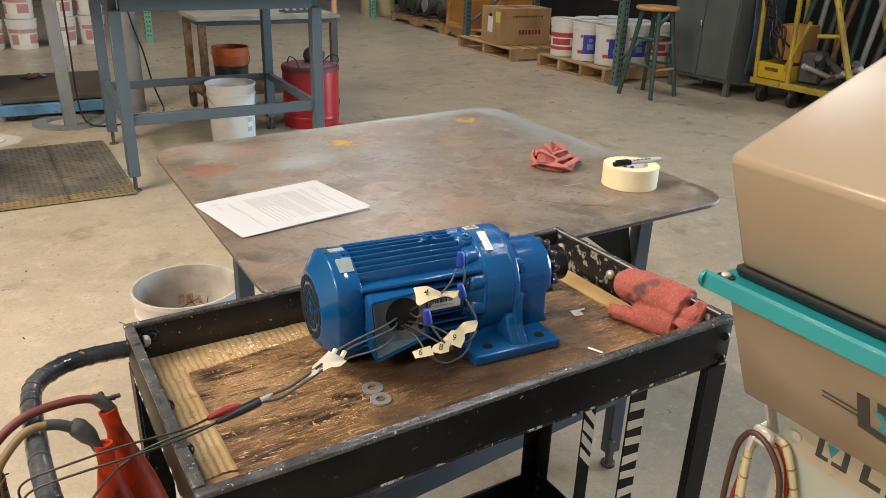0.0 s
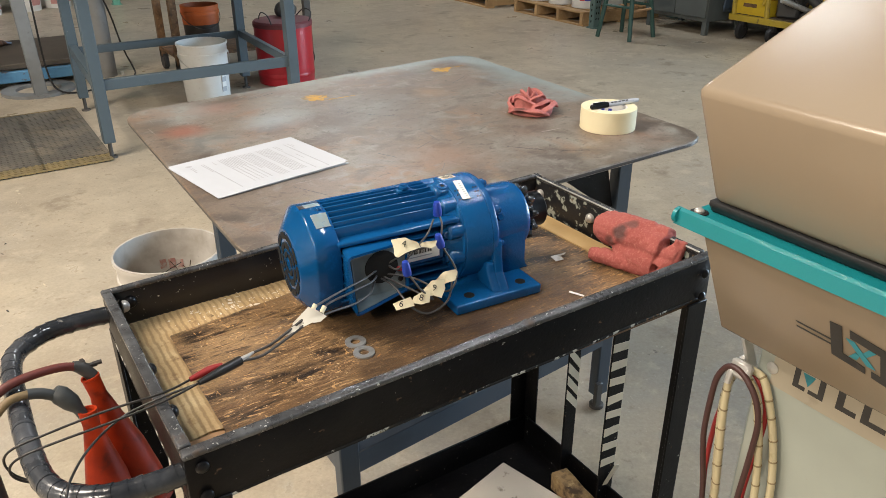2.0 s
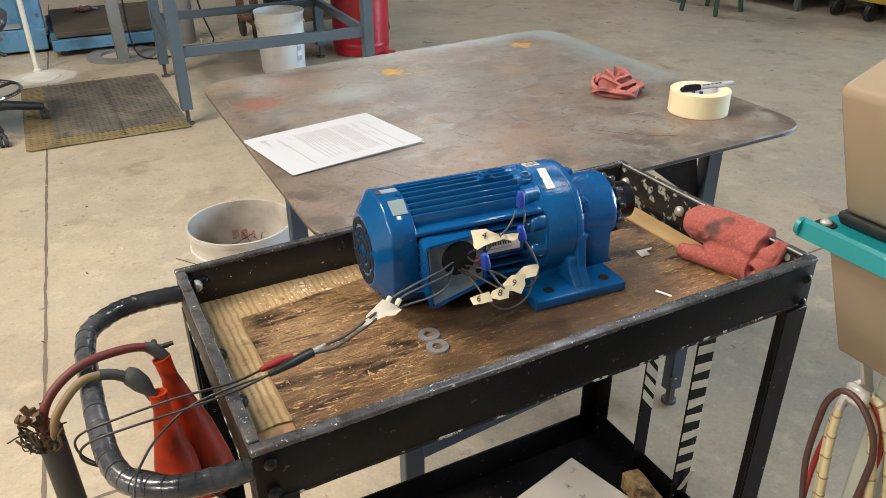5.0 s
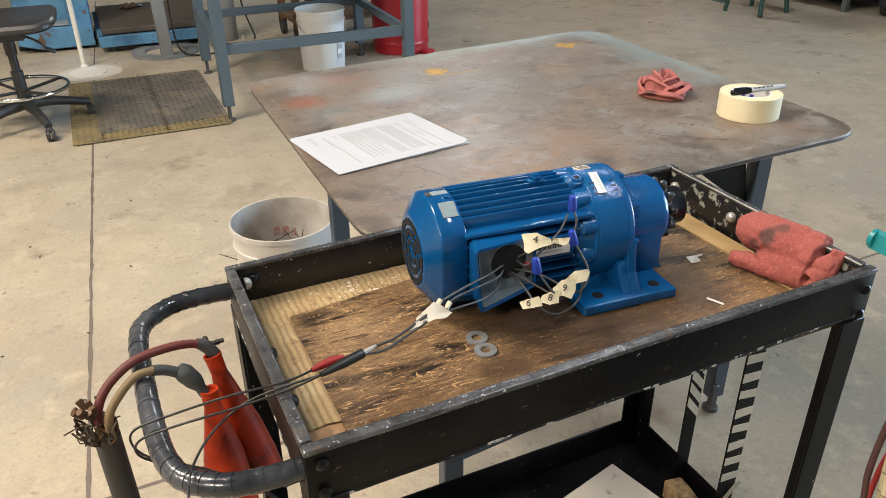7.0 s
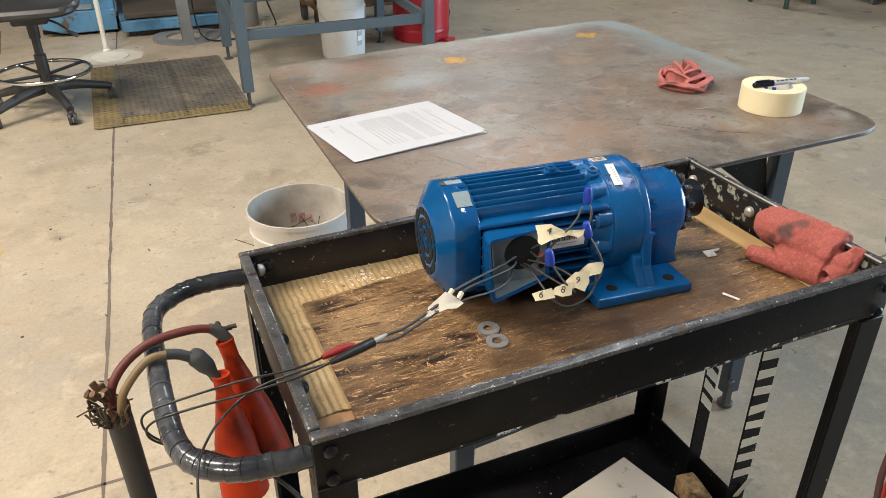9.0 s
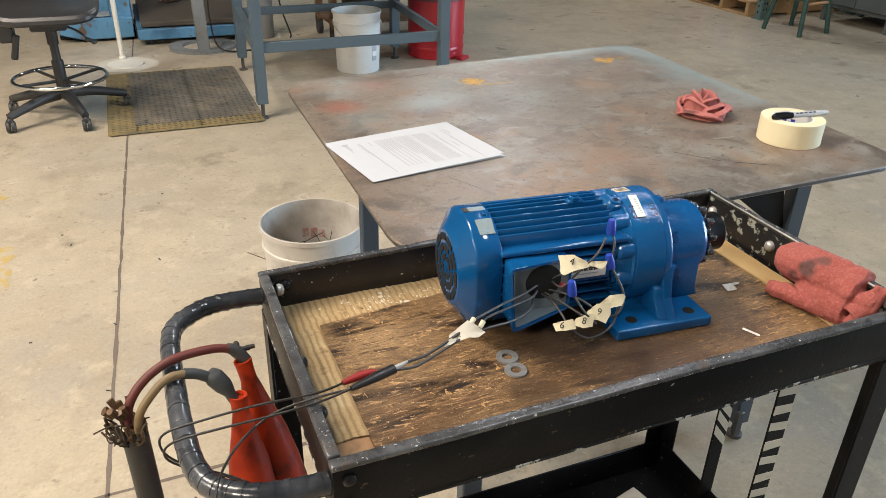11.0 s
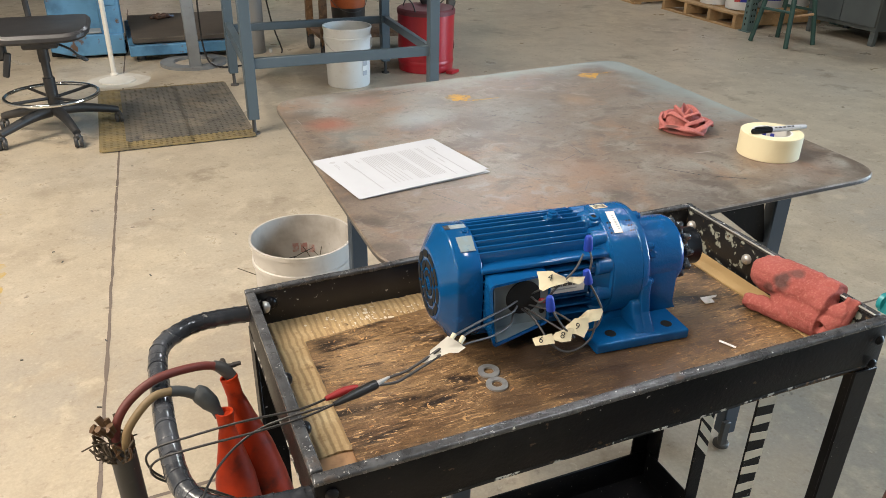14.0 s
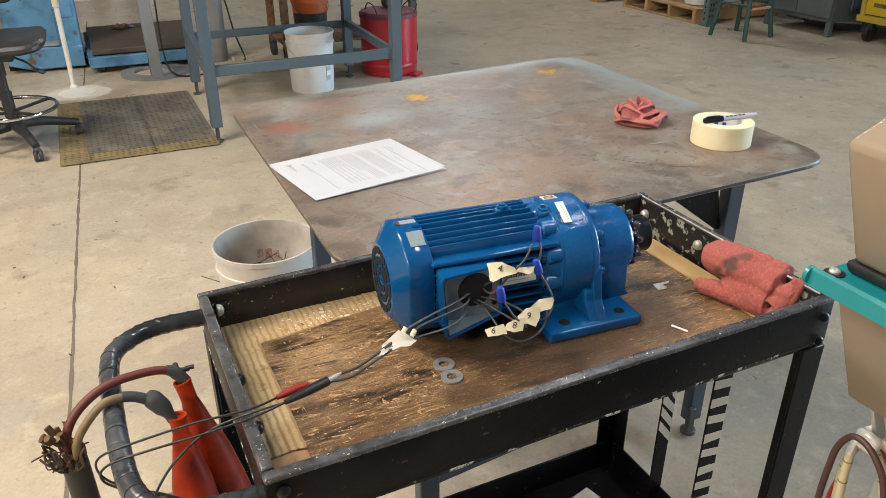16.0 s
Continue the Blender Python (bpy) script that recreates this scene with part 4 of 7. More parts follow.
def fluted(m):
    """Dark bands in the colour that give the cardboard's grooves their shade."""
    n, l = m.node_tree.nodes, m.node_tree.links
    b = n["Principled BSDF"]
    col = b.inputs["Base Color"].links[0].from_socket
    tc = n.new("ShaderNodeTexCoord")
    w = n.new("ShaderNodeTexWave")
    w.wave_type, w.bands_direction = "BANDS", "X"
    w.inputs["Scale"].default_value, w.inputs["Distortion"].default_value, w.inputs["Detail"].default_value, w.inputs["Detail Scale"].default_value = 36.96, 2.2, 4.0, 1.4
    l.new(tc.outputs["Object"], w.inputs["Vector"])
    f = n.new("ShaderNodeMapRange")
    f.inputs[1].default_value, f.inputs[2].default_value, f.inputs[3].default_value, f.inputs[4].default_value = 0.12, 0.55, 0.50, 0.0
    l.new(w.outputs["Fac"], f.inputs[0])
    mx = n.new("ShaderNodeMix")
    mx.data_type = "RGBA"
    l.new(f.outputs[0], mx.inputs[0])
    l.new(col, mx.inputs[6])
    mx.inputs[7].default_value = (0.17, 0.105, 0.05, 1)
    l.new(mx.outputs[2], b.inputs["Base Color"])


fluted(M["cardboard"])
PLY = [(0.256, 0.666), (0.893, 0.666), (0.893, 1.000), (0.600, 0.992), (0.430, 0.978), (0.256, 0.957)]
# oil soaked in round the motor
for ox, oy, orad in ((0.560, 0.800, 0.085), (0.640, 0.745, 0.070), (0.500, 0.850, 0.055), (0.750, 0.790, 0.055), (0.455, 0.745, 0.035)):
    soiled(M["plywood"], ox, oy, TRAY, orad, (0.045, 0.026, 0.016), 0.6)
solid("plywood_board", prism(ragged(PLY, 0.0012, 2), 0.0055, (0, 0, TRAY - 0.006), bev=0.0), M["plywood"], label="dark oil-soaked scratched plywood board in the cart tray", category="board", sharp=60)
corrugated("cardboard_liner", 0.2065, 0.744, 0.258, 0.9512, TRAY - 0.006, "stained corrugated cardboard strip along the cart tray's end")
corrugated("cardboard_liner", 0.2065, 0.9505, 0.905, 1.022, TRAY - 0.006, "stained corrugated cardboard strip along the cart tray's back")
solid("cardboard_liner", prism(ragged([(0.876, 0.70), (0.908, 0.70), (0.908, 1.0), (0.868, 1.0)], 0.0012, 8), 0.0022, (0, 0, TRAY - 0.0004)), paint("pale_fibreboard", (0.46, 0.31, 0.14), 0.75, (0.36, 0.23, 0.10), 0.2), label="narrow pale cardboard strip beside the cart rim", category="cardboard", sharp=60)
# scraped raw wood flecks, dust and scraps in the tray
M["raw_wood"] = paint("raw_splintered_wood", (0.36, 0.19, 0.075), 0.7, (0.25, 0.12, 0.05))
fleck = bmesh.new()
for k in range(240):
    px, py = random.uniform(0.262, 0.885), random.uniform(0.672, 0.960)
    s = random.choice((0.12, 0.15, 0.2, 0.25, 0.3, 0.5))
    b = splat(px, py, random.uniform(0.003, 0.010) * s, random.uniform(0.0008, 0.002) * s, k * 1.3, 9, TRAY + 0.0001, 0.7)
    bmesh.ops.rotate(b, verts=b.verts, cent=(px, py, 0), matrix=Matrix.Rotation(random.uniform(-0.4, 0.7), 3, "Z"))
    me = bpy.data.meshes.new("t"); b.to_mesh(me); b.free(); fleck.from_mesh(me); bpy.data.meshes.remove(me)
tagged(new("wood_flecks", mesh_of("wood_flecks", fleck, M["raw_wood"])), "pale splintered flecks in the dark plywood board", "wood", kind="stuff")
dust = bmesh.new()
for k in range(110):
    cx, cy = random.choice(((0.375, 0.985), (0.41, 0.978), (0.33, 0.992)))
    px, py = random.gauss(cx, 0.026), random.gauss(cy, 0.013)
    b = splat(px, py, random.choice((0.0005, 0.0006, 0.0008, 0.0012, 0.002, 0.004)), random.choice((0.0006, 0.0008, 0.0012, 0.0022, 0.0034)), k * 2.1, 8, TRAY - 0.0016 + 0.0003 * (k % 3), 0.6)
    me = bpy.data.meshes.new("t"); b.to_mesh(me); b.free(); dust.from_mesh(me); bpy.data.meshes.remove(me)
tagged(new("sawdust", mesh_of("sawdust", dust, M["shavings"])), "pale crumbs and flaked paint on the cardboard", "dust", kind="stuff")
M["washer_steel"] = surface("dull_washer_steel", (0.40, 0.41, 0.42), 0.28, 0.6, layers=[((0.28, 0.275, 0.26), 70, 0.5, 0.7, 4)], bump=0.1)
for (wx, wy, tz, tilt) in ((0.449, 0.812, TRAY, (0, 0)), (0.447, 0.785, TRAY, (0, 0))):
    w = lathe([(0.0064, 0), (0.0134, 0), (0.0134, 0.0022), (0.0064, 0.0022), (0.0064, 0)], 32, close=False)
    solid("washer", w, M["washer_steel"], (wx, wy, tz), 0, "flat bare steel washer lying on the plywood", "washer", "two washers on the tray")
solid("paper_chip", bx(0.022, 0.004, 0.001, (0, 0, 0.0012), (0, 4, 0), bev=0.0003), M["label_white"], (0.765, 0.752, TRAY), -60, "small curled white paper chip on the plywood", "scrap")
sc = join(bx(0.02, 0.012, 0.001, (0, 0, 0.004), (20, 10, 0)), bx(0.012, 0.012, 0.001, (0.012, 0.002, 0.005), (-25, 15, 30)))
solid("plastic_scrap", sc, M["label_white"], (0.812, 0.848, TRAY), 10, "crumpled scrap of clear plastic on the plywood", "scrap")

solid("wood_chip", prism(ragged([(0.206, 0.667), (0.257, 0.667), (0.257, 0.752), (0.206, 0.748)], 0.001, 5), 0.0018, (0, 0, TRAY - 0.0062)), paint("bare_tan_wood", (0.42, 0.24, 0.12), 0.7), label="scrap of bare tan wood in the tray corner", category="scrap", sharp=60)
# folded shop towel over the end rim
tw = [([(0.886, 0.842, 0.764), (0.890, 0.826, 0.768), (0.895, 0.795, 0.769), (0.899, 0.765, 0.768), (0.904, 0.722, 0.768)], (0.016, 0.0245, 0.0245, 0.026, 0.026)),
      ([(0.898, 0.838, 0.777), (0.904, 0.800, 0.781), (0.909, 0.755, 0.782), (0.913, 0.724, 0.783)], (0.013, 0.0165, 0.017, 0.015)),
      ([(0.886, 0.800, 0.748), (0.888, 0.775, 0.747), (0.890, 0.75, 0.747), (0.895, 0.722, 0.748)], (0.010, 0.020, 0.025, 0.026)),
      ([(0.854, 0.822, 0.7365), (0.859, 0.808, 0.738), (0.869, 0.780, 0.7385), (0.880, 0.748, 0.7395), (0.889, 0.722, 0.741)], (0.0085, 0.0120, 0.0130, 0.0145, 0.0145)),
      ([(0.878, 0.712, 0.737), (0.894, 0.707, 0.762), (0.908, 0.705, 0.792)], (0.0055, 0.006, 0.005)),
      ([(0.890, 0.702, 0.739), (0.902, 0.699, 0.762), (0.914, 0.698, 0.790)], (0.005, 0.006, 0.005)),
      ([(0.892, 0.716, 0.748), (0.902, 0.708, 0.765), (0.910, 0.704, 0.780)], (0.018, 0.016, 0.010))]
towel = cloth("shop_towel", tw, (0, 0, 0), 0, "folded red terry shop towel against the cart rim", 0.0020, 1.0, 0.0019, 55, flat=TRAY + 0.001)
towel.data.materials.clear()
towel.data.materials.append(soiled(surface("red_terry_cloth", (0.36, 0.095, 0.08), 0.95, layers=[((0.27, 0.06, 0.05), 14, 0.45, 0.75, 5), ((0.46, 0.16, 0.13), 300, 0.5, 0.8, 2)], bump=1.0, bump_scale=420), 0.879, 0.786, 0.778, 0.013, (0.07, 0.045, 0.042)))
soiled(towel.data.materials[0], 0.892, 0.778, 0.790, 0.010, (0.09, 0.055, 0.05), 0.7)
soiled(towel.data.materials[0], 0.872, 0.800, 0.762, 0.009, (0.08, 0.045, 0.04), 0.7)

# lower shelf contents
solid("white_board", bx(0.34, 0.22, 0.012, (0, 0, 0.006), bev=0.002), M["board"], (0.690, 0.832, SH + 0.002), 14, "stained white board lying on the cart's lower shelf", "board")
solid("wood_block", dented(bx(0.035, 0.14, 0.04, (0, 0, 0.02), bev=0.003), 0.002, 30), surface("rotten_pale_wood", (0.30, 0.20, 0.095), 0.75, layers=[((0.07, 0.042, 0.022), 30, 0.46, 0.60, 8), ((0.42, 0.30, 0.15), 50, 0.58, 0.68, 6)], bump=0.5, bump_scale=90), (0.877, 0.812, SH + 0.002), -6, "rough dirty wooden block on the cart's lower shelf", "block")

# ---- gear motor ----
M["cover_sticker"] = surface("scuffed_sticker", (0.21, 0.26, 0.27), 0.45, layers=[((0.20, 0.28, 0.33), 60, 0.50, 0.60, 6), ((0.06, 0.14, 0.26), 90, 0.60, 0.66, 5)], bump=0.1)
AX = 0.0805
motor = thing("gear_motor", (0.425, 0.91, TRAY), -4.6, "glossy blue electric gear motor on a cast foot", "motor")
MB = M["motor_blue"]


def ax(profile, seg=40):
    return lathe(profile, seg, "x", (0, 0, AX))


def on_drum(x, up, r):
    """A place on the round body: up is degrees above the level of the shaft on the open side."""
    return pose(x, 0, AX, 90 - up, 0, 0) @ pose(0, 0, r)


def hooded(rings, seg=96):
    """A sheet steel hood along x: each ring is (x, radius, half width, drop); its sides are flat where the circle is wider."""
    bm = bmesh.new()
    loops = []
    for x, r, side, low in rings:
        loop = []
        for k in range(seg):
            a = 6.283185 * k / seg
            c, q = math.cos(a), math.sin(a)
            d = (r ** -20 + (abs(c) / side) ** 20 + (max(-q, 0) / low) ** 20) ** -0.05
            loop.append(bm.verts.new((x, d * c, AX + d * q)))
        loops.append(loop)
    for a, b in zip(loops, loops[1:]):
        for k in range(seg):
            bm.faces.new((a[k], a[(k + 1) % seg], b[(k + 1) % seg], b[k]))
    bm.faces.new(loops[0])
    bm.faces.new(loops[-1])
    bmesh.ops.recalc_face_normals(bm, faces=bm.faces[:])
    return bm


CR, CS, CL = 0.0738, 0.0645, 0.066
cover = part("fan_cover", hooded([(-0.0166, 0.0445, 1, 1), (-0.0164, 0.0462, 1, 1), (-0.0156, 0.0475, 1, 1), (-0.0005, CR - 0.0022, CS - 0.0022, CL - 0.0022), (0.0010, CR - 0.0005, CS - 0.0005, CL - 0.0005), (0.0028, CR, CS, CL), (0.0315, CR, CS, CL), (0.0325, CR - 0.0008, CS - 0.0008, CL - 0.0008), (0.0325, CR - 0.0025, CS - 0.0025, CL - 0.0025), (0.026, CR - 0.0025, CS - 0.0025, CL - 0.0025)]), MB, motor, "blue sheet steel fan cover with slots", sharp=42)
for ring, n, r0, r1 in ((0, 4, 0.0095, 0.0165), (1, 7, 0.0205, 0.0295), (2, 10, 0.0335, 0.0425)):
    for k in range(n):
        a0, a1 = 6.283 * (k + 0.10 + 0.3 * ring) / n, 6.283 * (k + 0.84 + 0.3 * ring) / n
        h = (r1 - r0) / 2
        pts = []
        for t in range(9):
            a = a0 + (a1 - a0) * t / 8
            pts.append((r1 * math.cos(a), r1 * math.sin(a)))
        e = a1 + 0.6 * h / r1
        pts.append(((r0 + h) * math.cos(e), (r0 + h) * math.sin(e)))
        for t in range(9):
            a = a1 - (a1 - a0) * t / 8
            pts.append((r0 * math.cos(a), r0 * math.sin(a)))
        e = a0 - 0.6 * h / r1
        pts.append(((r0 + h) * math.cos(e), (r0 + h) * math.sin(e)))
        part("slot", prism(pts, 0.0006, (-0.0168, 0, AX), (90, 0, -90)), M["hole"], cover)
part("fan_hub", cyl(0.005, 0.0012, (-0.0168, 0, AX), "x", 16), MB, cover)
part("screw", join(cyl(0.0042, 0.003, (0.025, -0.013, AX + 0.0735), rot=(10, 0, 0)), cyl(0.0026, 0.0045, (0.025, -0.013, AX + 0.0735), seg=6, rot=(10, 0, 0))), MB, cover)
part("name_label", moved(prism(ragged([(-0.0095, -0.0115), (0.0105, -0.0115), (0.0105, 0.0115), (-0.0095, 0.0115)], 0.0014, 3, 0.003), 0.0006), on_drum(0.0195, 63, CR - 0.0002)), M["cover_sticker"], cover, "scuffed pale grey-green sticker")
part("top_label", moved(bx(0.026, 0.011, 0.0006), on_drum(0.0165, 90, CR + 0.0001)), M["cover_sticker"], cover, "worn pale label")
part("top_label", moved(bx(0.007, 0.0112, 0.0008), on_drum(0.0055, 90, CR + 0.0001)), M["logo_black"], cover)
part("stator", ax([(0.054, 0.028), (0.054, 0.184)], 40), MB, motor, "blue finned motor body")
F0, F1 = 0.0285, 0.1835
for k, y in enumerate((0.0005, 0.0105, 0.0212, 0.0308, 0.0388, 0.0455)):
    for s in (-1, 1):
        if k == 0 and s > 0:
            continue
        tip = math.sqrt(0.0735 ** 2 - y * y)
        part("fin", bx(F1 - F0, 0.0026, tip - 0.030, ((F0 + F1) / 2, s * y, AX + (tip + 0.030) / 2), bev=0.0009, seg=2), MB, motor)
for s in (-1, 1):
    part("ledge", bx(0.170, 0.020, 0.0065, (0.1145, s * 0.0545, AX + 0.0405), bev=0.0024, seg=3), MB, motor, "thick side ledge of the frame")
    for z in (0.027, 0.014, 0.001, -0.012, -0.025, -0.038):
        tip = min(0.0635, math.sqrt(0.0735 ** 2 - z * z))
        part("fin", bx(F1 - F0, tip - 0.035, 0.0026, ((F0 + F1) / 2, s * (tip + 0.035) / 2, AX + z), bev=0.0009, seg=2), MB, motor)
    for y in (0.012, 0.028, 0.044):
        tip = min(0.066, math.sqrt(0.0735 ** 2 - y * y))
        part("fin", bx(F1 - F0, 0.0026, tip - 0.035, ((F0 + F1) / 2, s * y, AX - (tip + 0.035) / 2), bev=0.0009), MB, motor)
part("lifting_bolt", join(bx(0.022, 0.012, 0.006, (0.146, -0.007, AX + 0.0725), bev=0.0015), cyl(0.0075, 0.005, (0.145, -0.007, AX + 0.0775), seg=6, bev=0.0008), cyl(0.0042, 0.008, (0.145, -0.007, AX + 0.078))), MB, motor)
bell = part("end_bell", ax([(0.054, 0.176), (0.061, 0.180), (0.0645, 0.186), (0.067, 0.195), (0.069, 0.202), (0.0725, 0.2035), (0.0725, 0.208)], 64), M["cast_blue"], motor, "blue cast end bell with bolt lugs")
for up in (78, 54, 22, -12, -45, -80, 110, 140, 170, 202, 235):
    m = on_drum(0.194, up, 0.0625)
    part("bolt_boss", moved(join(cyl(0.0115, 0.024, (0.001, 0, 0), "x", 18, bev=0.003), bx(0.022, 0.018, 0.012, (0.001, 0, -0.006), bev=0.003)), m), M["cast_blue"], bell)
    part("bolt", moved(join(cyl(0.0068, 0.008, (-0.0125, 0, 0), "x", 6, bev=0.001), cyl(0.0038, 0.013, (-0.0135, 0, 0), "x", 10, bev=0.0008)), m), MB, bell)
part("lifting_lug", moved(join(bx(0.016, 0.020, 0.010, (0, 0, 0.000), bev=0.004, seg=2), lathe([(0.0068, 0.004), (0.0068, 0.0075), (0.0034, 0.0078), (0.0034, 0.004), (0.0068, 0.004)], 20, close=False)), on_drum(0.198, 76, 0.0685)), M["cast_blue"], bell)
part("lug_bore", moved(cyl(0.0034, 0.0008, (0, 0, 0.0064), seg=16), on_drum(0.198, 76, 0.0685)), M["hole"], bell)
gear = part("gear_case", ax([(0.070, 0.2055), (0.0733, 0.2065), (0.0740, 0.2085), (0.0740, 0.2465), (0.0733, 0.2471), (0.0740, 0.2477), (0.0740, 0.2545), (0.0728, 0.2568), (0.0700, 0.2580), (0.050, 0.2585)], 80), M["cast_blue"], motor, "blue cast ring gear case")
for k in range(8):
    m = on_drum(0.2585, 36 + 45 * k, 0.0625)
    part("bolt", moved(join(cyl(0.0070, 0.011, (0.004, 0, 0), "x", 14, bev=0.002), cyl(0.0042, 0.016, (0.005, 0, 0), "x", 10, bev=0.001)), m), MB, gear)
part("serial_label", moved(bx(0.0115, 0.036, 0.0007, bev=0.0), on_drum(0.2215, 66, 0.0741) @ pose(0, 0, 0, 0, 0, -4)), M["label_white"], gear, "white sticker with faint print")
for u in range(7):
    part("print_mark", moved(bx(0.003, 0.0016, 0.0003), on_drum(0.2215, 66, 0.0741) @ pose(0.0015, -0.012 + 0.0038 * u, 0.0005, 0, 0, -4)), M["ink"], gear)
part("top_label", moved(bx(0.020, 0.014, 0.0006), on_drum(0.219, 96, 0.0741)), M["tag"], gear, "yellowed rating label")
for u in range(3):
    part("print_mark", moved(bx(0.016, 0.0014, 0.0003), on_drum(0.219, 96, 0.0741) @ pose(0, -0.004 + 0.0035 * u, 0.0005)), M["logo_black"], gear)
nose = part("output_housing", ax([(0.058, 0.2575), (0.0535, 0.2600), (0.0508, 0.266), (0.0498, 0.275), (0.0494, 0.318), (0.0484, 0.3230), (0.0460, 0.3262), (0.032, 0.3275)], 64), M["cast_blue"], motor, "blue cast output housing")
part("grease_plug", moved(cyl(0.006, 0.006, (0, 0, 0), seg=6, bev=0.001), on_drum(0.274, 26, 0.0515)), MB, nose)
for col_x in (0.2115, 0.2390):
    for k in range(6):
        part("cast_dot", moved(cyl(0.0013, 0.0006, seg=10), on_drum(col_x + 0.0042 * (k % 2), 66 - 6.0 * (k // 2), 0.0742)), M["hole"], gear)
# foot
foot = part("foot", bx(0.136, 0.205, 0.0145, (0.243, 0, 0.00735), bev=0.003, seg=3), M["cast_blue"], motor, "blue cast mounting foot")
WEB = [(-0.0735, AX), (-0.0740, 0.060), (-0.0785, 0.036), (-0.096, 0.014), (0.096, 0.014), (0.0785, 0.036), (0.0740, 0.060), (0.0735, AX)]
part("web", prism(WEB, 0.0140, (0.2485, 0, 0), (90, 0, 90), 0.0025, 3), M["cast_blue"], foot)
part("rib", prism([(-0.070, 0.052), (-0.0745, 0.050), (-0.0775, 0.036), (-0.094, 0.014), (0.094, 0.014), (0.0775, 0.036), (0.0745, 0.050), (0.070, 0.052)], 0.0145, (0.2370, 0, 0), (90, 0, 90), 0.0035, 3), M["cast_blue"], foot)
part("pedestal", prism([(0.258, 0.0135), (0.326, 0.0135), (0.3215, 0.0175), (0.3185, 0.026), (0.3180, 0.078), (0.258, 0.078)], 0.098, (0, 0.049, 0), (90, 0, 0), 0.003, 3), M["cast_blue"], foot)
for gy in (-0.040, 0.055):
    part("gusset", prism([(0.186, 0.013), (0.2485, 0.013), (0.2485, 0.062), (0.236, 0.040), (0.215, 0.021)], 0.010, (0, gy, 0), (90, 0, 0), 0.002, 2), M["cast_blue"], foot)
for hx, hy in ((0.205, -0.082), (0.288, -0.082), (0.205, 0.082), (0.288, 0.082)):
    part("bolt_hole", lathe([(0.0075, 0.0), (0.0075, 0.0004)], 20, "z", (hx, hy, 0.0146)), M["hole"], foot)
# sprocket
M["tooth_steel"] = surface("worn_dark_steel", (0.17, 0.18, 0.19), 0.22, 0.85, layers=[((0.02, 0.02, 0.02), 45, 0.42, 0.60, 5, 0.35)], bump=0.15, bump_scale=120)
NT = 11
teeth = []
for k in range(NT * 10):
    a = 6.283185 * k / (NT * 10)
    d = 0.0365 + 0.0058 * max(-1.0, min(1.0, 1.7 * math.cos(a * NT)))
    teeth.append((d * math.cos(a), d * math.sin(a)))
spro = part("sprocket", prism(teeth, 0.0105, (0.3335, 0, AX), (90, 0, 90), bev=0.0013, seg=2), M["tooth_steel"], motor, "dark worn steel chain sprocket on the shaft")
part("hub", ax([(0.010, 0.3270), (0.033, 0.3270), (0.033, 0.3340), (0.0268, 0.3442), (0.0262, 0.3460), (0.0262, 0.3690), (0.0248, 0.3705), (0.014, 0.3705), (0.013, 0.368)], 48), M["black_part"], spro)
part("shaft", ax([(0.0128, 0.320), (0.0128, 0.366)], 24), M["bare_steel"], spro)
part("sticker_backing", bx(0.066, 0.008, 0.030, (0.142, -0.0615, AX + 0.0065), bev=0.0015), MB, motor)
plate = pose(0.142, -0.0657, AX + 0.0065, 90, 0, 0)
part("nameplate", moved(bx(0.052, 0.019, 0.0007), plate), M["label_white"], motor, "white sticker with a bar code")
for k in range(16):
    part("print_mark", moved(bx((0.0008, 0.0014, 0.002)[k % 3], 0.007, 0.0003), plate @ pose(-0.020 + 0.0023 * k, 0.0035, 0.0005)), M["logo_black"], motor)
part("print_mark", moved(bx(0.036, 0.0014, 0.0003), plate @ pose(-0.003, -0.004, 0.0005)), M["ink"], motor)
# terminal box: a wedge-shaped shell, its cover off
TB_LOW, TB_HIGH = -0.110, -0.093
box_bm = bmesh.new()
fr = [box_bm.verts.new(p) for p in ((0.0295, TB_LOW, AX - 0.0365), (0.116, -0.080, AX - 0.034), (0.116, -0.0745, AX + 0.034), (0.0285, TB_HIGH, AX + 0.0385))]
bk = [box_bm.verts.new(p) for p in ((0.036, -0.052, AX - 0.038), (0.116, -0.052, AX - 0.034), (0.116, -0.052, AX + 0.034), (0.036, -0.052, AX + 0.036))]
for k in range(4):
    box_bm.faces.new((fr[k], fr[(k + 1) % 4], bk[(k + 1) % 4], bk[k]))
bmesh.ops.bevel(box_bm, geom=[e for e in box_bm.edges if len(e.link_faces) == 2], offset=0.007, segments=4, affect="EDGES", profile=0.5)
bmesh.ops.recalc_face_normals(box_bm, faces=box_bm.faces[:])
bmesh.ops.solidify(box_bm, geom=box_bm.faces[:], thickness=0.0032)
z0, z1, th = AX - 0.035, AX + 0.035, 0.0035
tbox = part("terminal_box", box_bm, MB, motor, "open blue terminal box with its cover off")
part("back_plate", bx(0.078, 0.003, z1 - z0 - 0.007, (0.0775, -0.0740, (z0 + z1) / 2)), M["inner_grey"], tbox, "bare grey inside of the box")
part("end_plate", prism([(-0.074, z0 + 0.004), (-0.1055, z0 + 0.004), (-0.0905, z1 - 0.002), (-0.074, z1 - 0.002)], 0.0012, (0.0345, 0, 0), (90, 0, 90)), M["inner_grey"], tbox)
